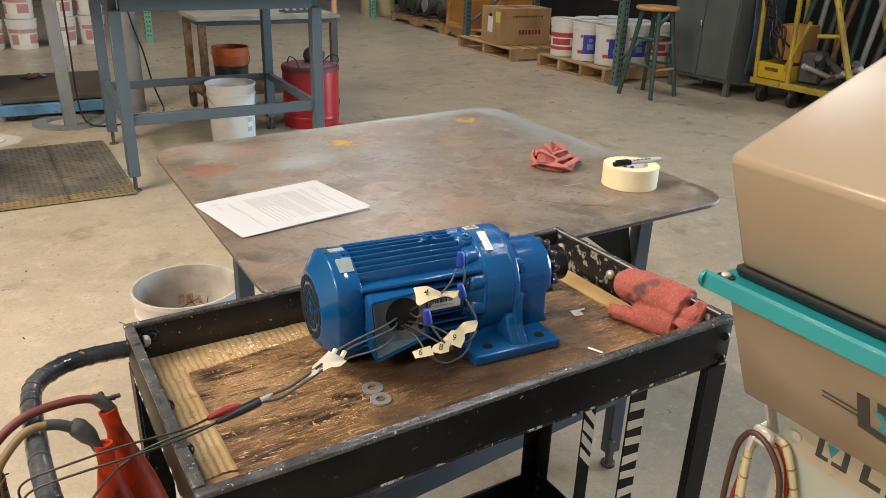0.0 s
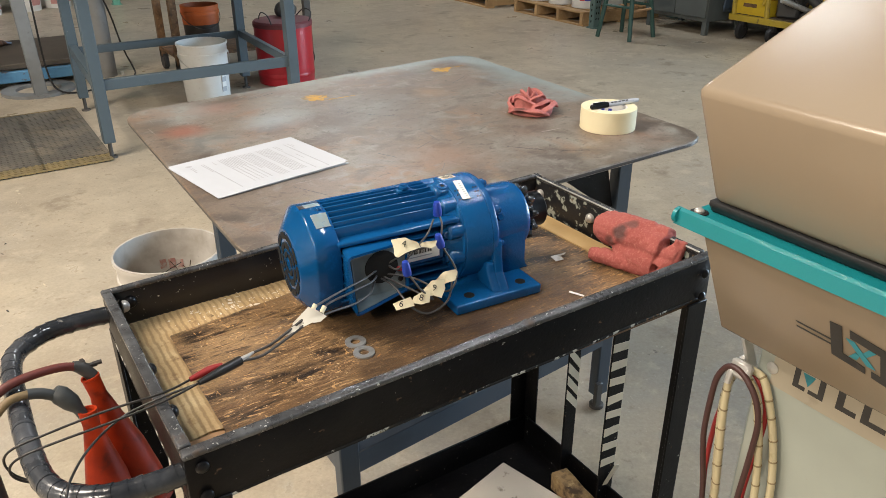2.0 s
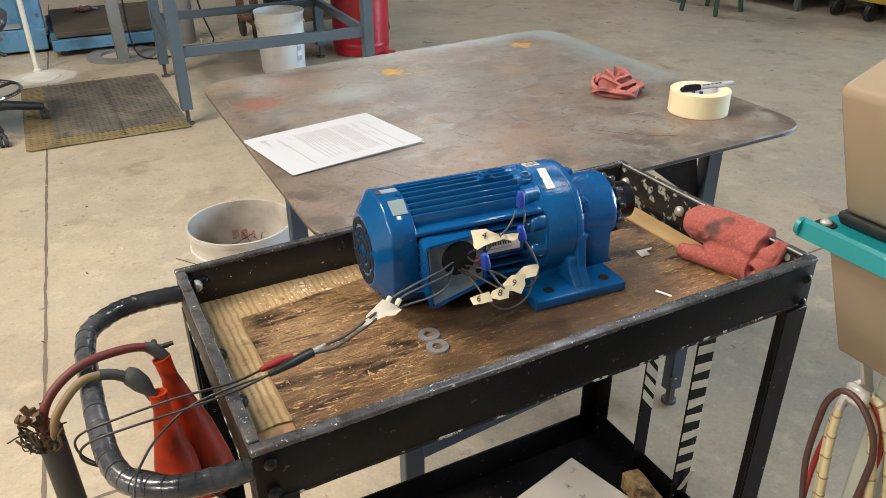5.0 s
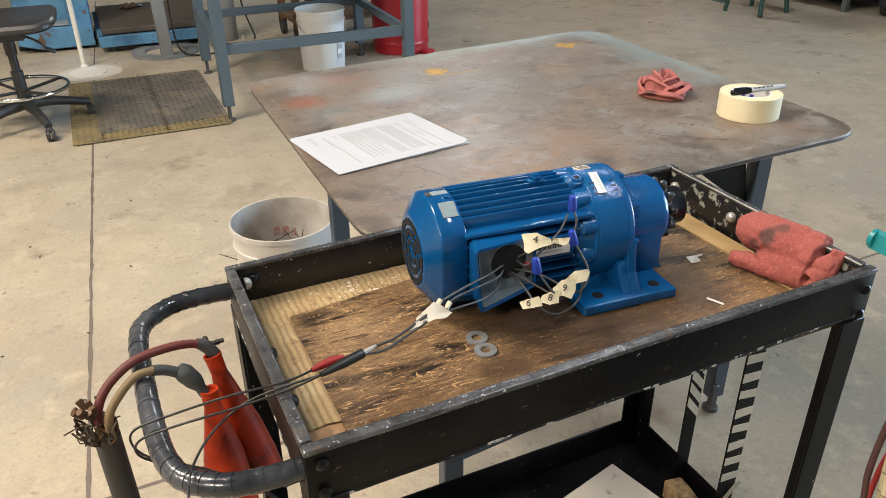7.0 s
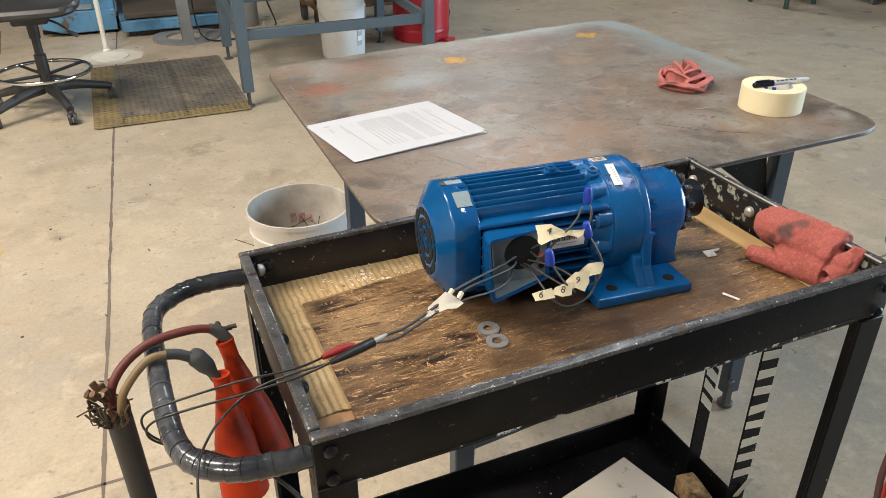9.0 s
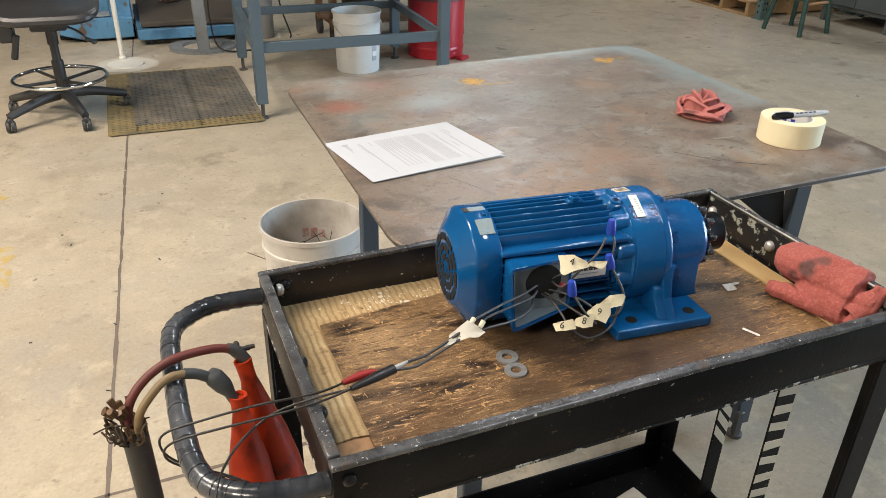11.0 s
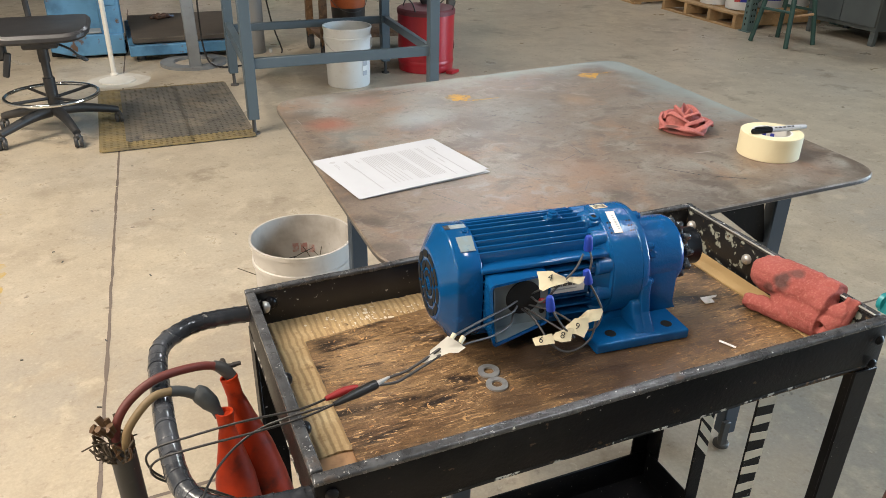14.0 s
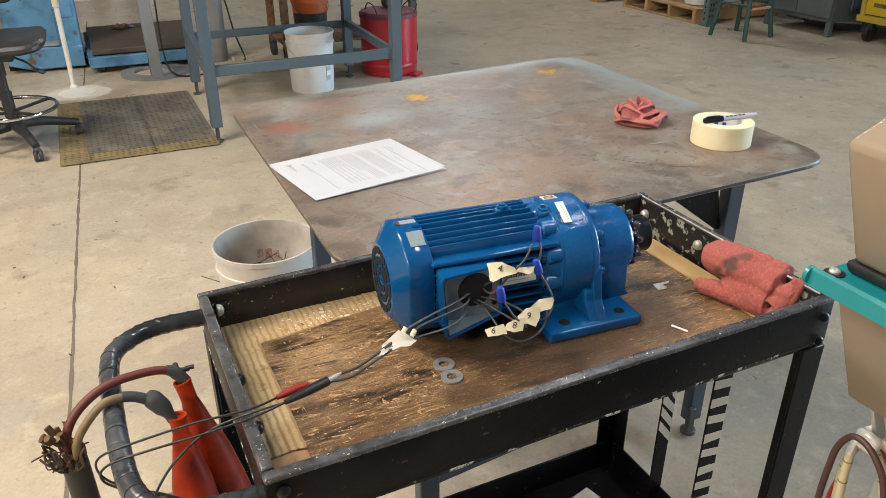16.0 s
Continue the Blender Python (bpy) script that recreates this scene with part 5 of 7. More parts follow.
part("bottom_plate", prism([(0.036, -0.074), (0.036, -0.1055), (0.110, -0.079), (0.110, -0.074)], 0.0012, (0, 0, z0 + 0.0025)), M["inner_grey"], tbox)
part("cable_hole", cyl(0.0225, 0.002, (0.080, -0.0758, AX + 0.006), "y", 28), M["hole"], tbox)
part("screw_hole", cyl(0.0035, 0.002, (0.106, -0.0760, AX - 0.017), "y", 14), M["hole"], tbox)
part("red_terminal", bx(0.009, 0.006, 0.006, (0.104, -0.079, AX - 0.001), (0, 15, 20), bev=0.0015), M["clip_red"], tbox)

# ---- wires, tags and leads ----
MM = pose(0.425, 0.91, TRAY, 0, 0, -4.6)


def mw(x, y, z):
    return MM @ Vector((x, y, z + AX))


def wire(points, r, mat, label, category="wire", group="", name="wire"):
    bm = tube(points, r, 8, 7)
    return solid(name, bm, mat, label=label, category=category, group=group, sharp=180)


HOLE = (0.079, -0.072, 0.003)


def wire_nut(parent, p, d):
    """Ribbed blue screw-on cap; d points from its mouth to its tip."""
    b = lathe([(0.0052, 0), (0.0056, 0.004), (0.0046, 0.016), (0.0036, 0.0185), (0.001, 0.0192)], 12)
    m = Matrix.Translation(p) @ Vector(d).normalized().to_track_quat("Z", "Y").to_matrix().to_4x4()
    n = part("wire_nut", moved(b, m), M["wire_nut"], parent, "blue screw-on wire nut")
    return n


def flag(parent, p, outline, text="", mat="tag", curl=0.0015, at=(0, 0)):
    """A torn strip of paper tape round a lead: its outline is in millimetres, across and up."""
    nv = VIEW.normalized()
    uv = (Vector((0, 0, 1)) - nv * nv.z).normalized()
    rv = uv.cross(nv)
    bm = bmesh.new()
    rim = []
    for k in range(len(outline)):
        a, b = Vector(outline[k]), Vector(outline[(k + 1) % len(outline)])
        for t in range(3):
            q = a.lerp(b, t / 3)
            if t:
                q += Vector((b - a).orthogonal()).normalized() * 0.7 * noise.noise(Vector((q.x * 0.7, q.y * 0.7, p.x * 50)))
            rim.append(q)
    wide = max(abs(q.x) for q in rim) or 1.0
    mid = bm.verts.new(Vector(p) + nv * curl)
    ring = [bm.verts.new(Vector(p) + (rv * q.x + uv * q.y) * 0.001 + nv * curl * (1 - (q.x / wide) ** 2 * 2.2 + 0.5 * noise.noise(Vector((q.x * 0.2, q.y * 0.2, 3))))) for q in rim]
    for k in range(len(ring)):
        bm.faces.new((mid, ring[k], ring[(k + 1) % len(ring)]))
    bmesh.ops.recalc_face_normals(bm, faces=bm.faces[:])
    ex = bmesh.ops.extrude_face_region(bm, geom=bm.faces[:])
    bmesh.ops.translate(bm, vec=-nv * 0.0005, verts=[v for v in ex["geom"] if isinstance(v, bmesh.types.BMVert)])
    bmesh.ops.recalc_face_normals(bm, faces=bm.faces[:])
    t = part("tape_tag", bm, M[mat], parent, "torn cream paper tape flag", sharp=50)
    if text:
        rot = Matrix((rv, uv, nv)).transposed().to_4x4()
        script("handwriting", text, 0.011, Matrix.Translation(Vector(p) + rv * at[0] * 0.001 + uv * at[1] * 0.001 + nv * (curl + 0.0007)) @ rot @ pose(0, 0, 0, 0, 0, -8), M["marker_ink"], t)
    return t


VIEW = Vector((-0.5, -0.68, 0.5))
# pair of leads to the clips
G = "motor leads"
leadA = wire([mw(*HOLE), mw(0.052, -0.088, 0.002), mw(0.008, -0.118, 0.010), mw(-0.034, -0.143, 0.0127), mw(-0.050, -0.151, 0.006)], 0.0013, M["wire_grey"], "grey stranded motor lead out of the terminal box", group=G)
leadB = wire([mw(0.076, -0.070, -0.005), mw(0.058, -0.092, -0.003), mw(-0.0066, -0.128, 0.0057), mw(-0.0246, -0.146, 0.0095), mw(-0.050, -0.154, 0.003)], 0.0013, M["wire_grey"], "grey stranded motor lead out of the terminal box", group=G)
leadC = wire([mw(0.074, -0.072, -0.010), mw(0.0656, -0.082, -0.0125), mw(0.0491, -0.110, -0.0075), mw(0.0203, -0.130, -0.0038), mw(-0.0162, -0.146, 0.0033), mw(-0.050, -0.155, 0.001)], 0.0013, M["wire_grey"], "grey stranded motor lead out of the terminal box", group=G)
flag(leadB, mw(-0.043, -0.153, 0.0075), [(0, 13), (10, 9), (20, 3), (14, -3), (5, -4.5), (-9, -12), (-17, -13), (-18, -6), (-10, 2)], mat="tag_white", curl=0.003)
flag(leadC, mw(-0.064, -0.155, 0.0), [(-10, -8), (-5, -1), (4, 5), (9, 3), (3, -3), (-4, -6)], mat="tag_white", curl=0.001)
for k, p in enumerate((mw(-0.033, -0.143, 0.0127), mw(-0.0235, -0.1465, 0.0095))):
    part("sleeve", cyl(0.0028, 0.009, tuple(p), "z", 10, rot=(0, 62, 35)), M["tag"], (leadA, leadB)[k])
clipA = thing("test_clip", (0, 0, 0), 0, "red insulated test lead clip gripping a motor lead", "clip", "test leads")
C0 = Vector((0.287, 0.753, 0.793))
part("lead", tube([mw(-0.050, -0.151, 0.006), mw(-0.0867, -0.160, -0.007), Vector((0.306, 0.757, 0.795)), C0 + Vector((0, 0.003, 0))], 0.0016, 8, 6), M["wire_grey"], clipA)
part("sleeve", tube([Vector((0.269, 0.757, 0.7915)), Vector((0.254, 0.757, 0.7905)), Vector((0.233, 0.752, 0.790))], 0.004, 10, 4, (0.0028, 0.0048, 0.0026)), M["clip_red"], clipA, "red plastic clip sleeve")
clipB = thing("test_clip", (0, 0, 0), 0, "black insulated test lead clip gripping a motor lead", "clip", "test leads")
part("lead", tube([mw(-0.050, -0.155, 0.001), mw(-0.0867, -0.164, -0.0105), Vector((0.308, 0.750, 0.792)), C0 + Vector((0.0, -0.002, 0))], 0.0016, 8, 6), M["wire_grey"], clipB)
part("jaw", tube([C0 + Vector((0.016, 0.003, 0.003)), C0 + Vector((0.004, 0, 0.001)), C0 + Vector((-0.006, -0.002, 0))], 0.003, 8, 2, (0.0013, 0.003, 0.0035)), M["bare_steel"], clipB, "bright steel jaw")
part("sleeve", tube([C0, C0.lerp(Vector((0.238, 0.737, 0.793)), 0.45), Vector((0.238, 0.737, 0.793))], 0.004, 10, 4, (0.0054, 0.0052, 0.0027)), M["wire_black"], clipB, "black rubber clip sleeve")
W = [((0.233, 0.752, 0.790), (0.205, 0.752, 0.785), (0.150, 0.760, 0.780), (0.098, 0.766, 0.772), (0.064, 0.770, 0.764), (0.056, 0.772, 0.748), (0.068, 0.768, 0.728), (0.110, 0.742, 0.718), (0.165, 0.715, 0.690), (0.200, 0.700, 0.640)),
     ((0.238, 0.737, 0.793), (0.205, 0.738, 0.785), (0.155, 0.742, 0.778), (0.105, 0.748, 0.772), (0.070, 0.754, 0.764), (0.059, 0.757, 0.750), (0.070, 0.757, 0.732), (0.115, 0.735, 0.722), (0.165, 0.708, 0.694), (0.205, 0.690, 0.63)),
     ((0.238, 0.738, 0.792), (0.203, 0.745, 0.785), (0.165, 0.748, 0.776), (0.135, 0.738, 0.766), (0.112, 0.712, 0.762), (0.098, 0.680, 0.757), (0.092, 0.650, 0.72), (0.095, 0.63, 0.64))]
for pts in W:
    wire(pts, 0.00125, M["wire_black"], "thin black test lead looped over the cart handle", group="test leads", name="test_lead")
# leads joined with wire nuts
n1 = wire([mw(0.084, -0.072, 0.004), mw(0.1150, -0.0880, 0.0250), mw(0.1450, -0.1000, 0.0330), mw(0.1550, -0.0980, 0.0550), mw(0.1530, -0.0900, 0.0710)], 0.0013, M["wire_grey"], "grey motor lead capped with a blue wire nut", group=G)
wire_nut(n1, mw(0.1530, -0.0900, 0.0670), (-0.05, 0.0, 1))
wire([mw(0.1450, -0.0940, 0.0650), mw(0.1330, -0.1000, 0.0490), mw(0.1070, -0.1080, 0.0330), mw(0.0930, -0.1000, 0.0110), mw(0.0890, -0.0800, 0.0070)], 0.0013, M["wire_grey"], "grey motor lead capped with a blue wire nut", group=G)
flag(n1, mw(0.0990, -0.1050, 0.0425), [(-17, 8), (1, 11), (16, 6), (20, 0), (2, -8), (-7, -14), (-11, -12), (-13, -2)], "4", curl=0.003, at=(0, 3))
flag(n1, mw(0.1310, -0.1060, 0.0385), [(-11, 2), (1, 3.5), (11, 5.5), (10, 0), (5, -5), (-9, -2.5)], curl=0.002)
n2 = wire([mw(0.080, -0.072, -0.008), mw(0.1000, -0.1000, -0.0150), mw(0.1250, -0.1280, -0.0270), mw(0.1060, -0.1340, -0.0050), mw(0.0930, -0.1240, 0.0170)], 0.0013, M["wire_grey"], "grey motor lead capped with a blue wire nut", group=G)
wire_nut(n2, mw(0.0935, -0.1240, 0.0140), (-0.15, 0.05, 1))
flag(n2, mw(0.0830, -0.1340, -0.0180), [(-14, -1), (-2, 4), (8, 8), (13, -3), (3, -6), (-9, -9)], "6", curl=0.002, at=(-3, -1))
n3 = wire([mw(0.084, -0.072, -0.006), mw(0.1130, -0.1000, -0.0070), mw(0.1450, -0.1280, -0.0210), mw(0.1650, -0.1180, -0.0030), mw(0.1500, -0.1040, 0.0330)], 0.0013, M["wire_grey"], "grey motor lead capped with a blue wire nut", group=G)
wire_nut(n3, mw(0.1505, -0.1040, 0.0300), (-0.25, 0.05, 1))
flag(n3, mw(0.1250, -0.1320, -0.0090), [(-13, -2), (-3, 9), (12, 12), (14, 0), (10, -12), (0, -9), (-9, -11)], "9", curl=0.003, at=(1, 0))
flag(n3, mw(0.1070, -0.1340, -0.0160), [(-13, -7), (-9, 1), (2, 7), (11, 9), (10, -6), (0, -9)], "8", curl=0.002, at=(0, -1))
flag(n3, mw(0.1480, -0.1220, -0.0030), [(-14, -6), (-4, 5), (12, 9), (14, 6), (11, -5), (2, -8), (-6, -12)], curl=0.003)
wire([mw(0.1590, -0.1180, -0.0070), mw(0.1450, -0.1320, -0.0310), mw(0.1150, -0.1380, -0.0390), mw(0.0950, -0.1300, -0.0290), mw(0.0850, -0.1000, -0.0110), mw(0.078, -0.073, -0.010)], 0.0013, M["wire_grey"], "grey motor lead curled below the terminal box", group=G)

# ---- jumper cable boots beside the handle ----
def boot(top, bottom, r0, r1, label):
    b = thing("cable_boot", (0, 0, 0), 0, label, "cable boot", "two rubber cable boots")
    t, q = Vector(top), Vector(bottom)
    part("sleeve", tube([t, t.lerp(q, 0.12), t.lerp(q, 0.3), t.lerp(q, 0.55), t.lerp(q, 0.8), q], r0, 20, 5, (r0 * 1.06, r0, r0 * 1.6, (r0 + r1) * 0.62, r1 * 0.95, r1)), M["boot"], b, "orange-red rubber sleeve")
    d = (t - q).normalized()
    part("mouth", moved(lathe([(r0 * 0.7, 0), (r0 * 1.1, 0), (r0 * 1.1, 0.003), (r0 * 0.85, 0.003), (r0 * 0.7, 0)], 20, close=False), Matrix.Translation(t + d * 0.0005) @ d.to_track_quat("Z", "Y").to_matrix().to_4x4()), M["boot"], b)
    return b


boot((0.153, 0.900, 0.733), (0.182, 0.868, 0.56), 0.0095, 0.030, "dirty orange-red rubber cable boot hanging by the cart")
boot((0.139, 0.848, 0.725), (0.142, 0.828, 0.57), 0.0092, 0.028, "dirty orange-red rubber cable boot hanging by the cart")
trunk = thing("rubber_hose", (0.030, 0.845, 0.006), 0, "thick black hose with frayed cable ends at its mouth", "cable")
part("hose", tube([(0, 0, 0.703), (0.004, 0, 0.5), (0.010, 0.0, 0.2), (0.016, 0.0, -0.004)], 0.0135, 20, 4), M["hose"], trunk, "thick black rubber hose")
M["bronze"] = paint("dull_bronze_strand", (0.12, 0.068, 0.034), 0.4, (0.05, 0.032, 0.02), metal=0.4)
for k in range(44):
    a, s = random.uniform(0, 6.283), random.uniform(0.3, 1.0)
    p = Vector((0.010 * math.cos(a), 0.010 * math.sin(a), 0.695))
    pts = [p]
    for t in range(3):
        p = p + Vector((random.gauss(-0.0028, 0.0045) + 0.002 * math.cos(a), random.gauss(0.0022, 0.0045) + 0.002 * math.sin(a), random.uniform(0.006, 0.014) * s))
        pts.append(p)
    part("frayed_strand", tube(pts, random.uniform(0.0007, 0.0021), 5, 3), M["fray"] if k % 4 else M["bronze"], trunk)
for k in range(7):
    a = 0.9 * k
    c = Vector((-0.012 + 0.006 * math.cos(a), 0.012 + 0.006 * math.sin(a), 0.722 + 0.003 * (k % 3)))
    part("bronze_end", tube([c, c + Vector((-0.005 + 0.003 * math.cos(a), 0.004 * math.sin(a), 0.010))], 0.0038, 9, 1), M["bronze"], trunk, "cut bronze cable end")
for d in ((-0.034, -0.006, 0.004), (0.020, 0.012, -0.004), (-0.016, -0.020, -0.006)):
    part("frayed_strand", tube([(-0.004, 0.004, 0.712), (-0.004 + d[0] * 0.5, 0.004 + d[1] * 0.5, 0.716 + d[2]), (-0.004 + d[0], 0.004 + d[1], 0.713 + d[2])], 0.0009, 5, 3), M["fray"], trunk)
cr = thing("battery_cable", (0, 0, 0), 0, "dirty red battery cable bent over the handle", "cable", "battery cables")
part("jacket", tube([(0.028, 0.850, 0.690), (0.025, 0.862, 0.722), (0.040, 0.872, 0.748), (0.070, 0.884, 0.7635), (0.104, 0.895, 0.763), (0.136, 0.904, 0.754), (0.154, 0.902, 0.738)], 0.0050, 14, 6), M["cable_red"], cr)
part("clamp", tube([(0.138, 0.905, 0.754), (0.148, 0.905, 0.746), (0.156, 0.901, 0.735)], 0.0085, 12, 3, (0.0056, 0.0078, 0.0070)), M["dark_metal"], cr)
part("clamp_nut", join(cyl(0.0035, 0.014, (0.149, 0.911, 0.749), "y", 6), bx(0.014, 0.007, 0.004, (0.157, 0.908, 0.746), (0, 20, 30), bev=0.001), cyl(0.003, 0.010, (0.164, 0.911, 0.745), "x", 6)), M["dark_grease"], cr)
cy = thing("battery_cable", (0, 0, 0), 0, "dirty tan battery cable with a black rubber plug", "cable", "battery cables")
part("jacket", tube([(0.036, 0.838, 0.690), (0.035, 0.845, 0.720), (0.044, 0.850, 0.740), (0.070, 0.857, 0.7625), (0.096, 0.862, 0.760)], 0.0046, 14, 6), M["cable_tan"], cy)
part("sleeve", tube([(0.088, 0.861, 0.762), (0.102, 0.862, 0.757), (0.118, 0.861, 0.746)], 0.0060, 14, 3), M["plug"], cy)
part("plug", tube([(0.113, 0.864, 0.754), (0.118, 0.862, 0.748), (0.126, 0.857, 0.738), (0.131, 0.853, 0.730), (0.134, 0.850, 0.722)], 0.01, 14, 3, (0.0075, 0.0108, 0.0100, 0.0062, 0.0058)), M["plug"], cy, "grey rubber plug")

# ---- tan and teal machine beside the cart ----
mach = thing("wire_feeder", (-0.002, 0.003, 0), 0, "tan enamelled machine with a teal flange and grey lower panel", "machine")
YB, YF, XR = 0.434, -0.42, 1.10


def xz(poly, y0, y1, bev=0.0, seg=1):
    """An outline in x and z drawn out along y."""
    return prism([(x, z) for x, z in poly], y1 - y0, (0, y1, 0), (90, 0, 0), bev, seg)


part("hood", xz([(0.561, 1.113), (0.6035, 1.0130), (XR, 1.0130), (XR, 1.318)], YF, YB, 0.0075, 3), M["tan"], mach, "tan sloped hood")
part("gasket", xz([(0.6015, 1.0145), (0.6010, 1.0105), (0.6060, 1.0034), (XR - 0.01, 1.0034), (XR - 0.01, 1.0145)], YF + 0.01, YB + 0.0015, 0.0014, 2), M["rubber"], mach, "black rubber gasket")
part("flange", xz([(0.574, 0.9965), (0.5755, 1.0085), (0.5785, 1.0105), (0.5815, 1.0085), (0.583, 1.0032), (XR, 1.0032), (XR, 0.999), (0.583, 0.999), (0.580, 0.9965)], YF, YB + 0.012), M["teal"], mach, "teal folded steel flange")
part("flange_end", cyl(0.0068, 0.0035, (0.5778, YB + 0.011, 1.0033), "y", 18), M["teal"], mach)
part("washer", lathe([(0.0075, 0), (0.0075, 0.001), (0.005, 0.0012)], 18, "z", (0.595, YB + 0.0045, 1.0032)), M["rubber"], mach)
part("screw", lathe([(0.0042, 0), (0.0042, 0.0015), (0.0028, 0.003), (0.001, 0.0034)], 14, "z", (0.595, YB + 0.0045, 1.0042)), M["bare_steel"], mach)
part("bin", xz([(0.5885, 0.9988), (0.641, 0.881), (0.72, 0.862), (XR, 0.862), (XR, 0.9988)], YF, YB - 0.002, 0.003), M["tan"], mach, "tan tapered body")
part("lower_panel", xz([(0.690, 0.0), (0.690, 0.868), (XR - 0.02, 0.868), (XR - 0.02, 0.0)], YF + 0.02, 0.418, 0.004), M["panel"], mach, "pale grey-green lower panel")
part("label_strip", bx(0.0008, 0.80, 0.044, (0.6893, 0.0, 0.840)), paint("cream_strip", (0.36, 0.32, 0.245), 0.45, (0.32, 0.28, 0.21)), mach, "tan strip with black block print")


def on_bin(y, s):
    """A spot on the slanted body face: y along it, s metres down from its top edge."""
    d = Vector((0.641 - 0.5885, 0, 0.881 - 0.9988)).normalized()
    n = Vector((d.z, 0, -d.x))
    p = Vector((0.5885, y, 0.9988)) + d * s
    return Matrix((( 0, d.x, n.x, p.x + n.x * 0.0006), (-1, 0, 0, y), (0, d.z, n.z, p.z + n.z * 0.0006), (0, 0, 0, 1)))


def flat_mark(name, poly, m, mat, label=""):
    part(name, moved(prism(poly, 0.0004), m), mat, mach, label)


LG = on_bin(0.2955, 0.067) @ Matrix.Diagonal((0.78, 0.72, 1, 1))
c = 0.030
flat_mark("emblem", [(-c, -0.030), (-0.018, -0.030), (-0.018, 0.012), (0.004, 0.018), (0.004, 0.028), (-c, 0.022)], LG, M["logo_black"], "black broken square emblem")
flat_mark("emblem", [(-0.010, -0.030), (c, -0.022), (c, 0.034), (0.010, 0.029), (0.010, 0.019), (0.019, 0.021), (0.019, -0.012), (-0.010, -0.018)], LG, M["logo_black"])
flat_mark("emblem", [(-0.014, -0.015), (-0.006, -0.015), (0.014, 0.014), (0.006, 0.014)], LG, M["logo_teal"], "teal slanted bar")
flat_mark("emblem", [(-0.012, 0.012), (-0.004, 0.012), (-0.001, 0.004), (-0.005, 0.001)], LG, M["logo_teal"])
flat_mark("emblem", [(0.002, -0.003), (0.006, 0.0), (0.015, -0.012), (0.008, -0.013)], LG, M["logo_teal"])
for k in (0, 1):
    flat_mark("print_line", [(-0.085, -0.0022), (-0.036, -0.0007), (-0.036, 0.0007), (-0.083, -0.0008)], on_bin(0.2955, 0.066 + 0.0055 * k) @ Matrix.Diagonal((0.62, 1, 1, 1)), M["logo_black"])
    flat_mark("print_line", [(0.026, -0.001), (0.30, -0.001), (0.30, 0.001), (0.026, 0.001)], on_bin(0.2955, 0.078 + 0.0055 * k), M["logo_black"])
SP = Matrix(((0, 0, -0.6, 0.6887), (-0.56, 0, 0, 0.365), (0, 0.52, 0, 0.839), (0, 0, 0, 1)))
for poly in ([(-0.024, 0.02), (-0.024, -0.018), (-0.002, -0.018), (-0.002, -0.010), (-0.014, -0.010), (-0.014, 0.02)], [(0.004, -0.018), (0.030, -0.018), (0.030, 0.02), (0.020, 0.02), (0.020, -0.010), (0.004, -0.010)], [(0.051, 0.02), (0.051, -0.016), (0.084, -0.016), (0.084, -0.006), (0.063, -0.006), (0.063, 0.02)],
             [(0.092, 0.02), (0.092, -0.016), (0.131, -0.016), (0.131, -0.006), (0.104, -0.006), (0.104, 0.02)], [(0.138, -0.016), (0.161, -0.016), (0.181, 0.02), (0.158, 0.02)]):
    flat_mark("print_block", poly, SP, M["logo_black"])
flat_mark("print_block", [(-0.010, 0.018), (0.002, -0.006), (0.012, 0.018)], SP, M["logo_teal"])
M["cable_brown"] = paint("dark_brown_cable", (0.055, 0.022, 0.02), 0.45)
# hook with hanging hoses
part("hook", join(bx(0.012, 0.004, 0.05, (0.684, 0.424, 0.842), (0, -25, 0), bev=0.001), tube([(0.690, 0.426, 0.835), (0.678, 0.430, 0.829), (0.668, 0.428, 0.826), (0.664, 0.428, 0.812)], 0.0035, 8, 4), bx(0.010, 0.022, 0.018, (0.672, 0.421, 0.828), (0, 20, 0), bev=0.003)), M["bare_steel"], mach, "bright steel hose hook")
part("screw", lathe([(0.006, 0), (0.006, 0.001), (0.001, 0.003)], 14, "x", (0.6885, 0.400, 0.836), (0, 180, 0)), M["bare_steel"], mach)
part("coat_hook", tube([(0.690, 0.30, 0.70), (0.675, 0.30, 0.695), (0.665, 0.297, 0.685), (0.668, 0.295, 0.675)], 0.0022, 8, 4), M["dark_metal"], mach)
LP = Vector((0.672, 0.420, 0.822))


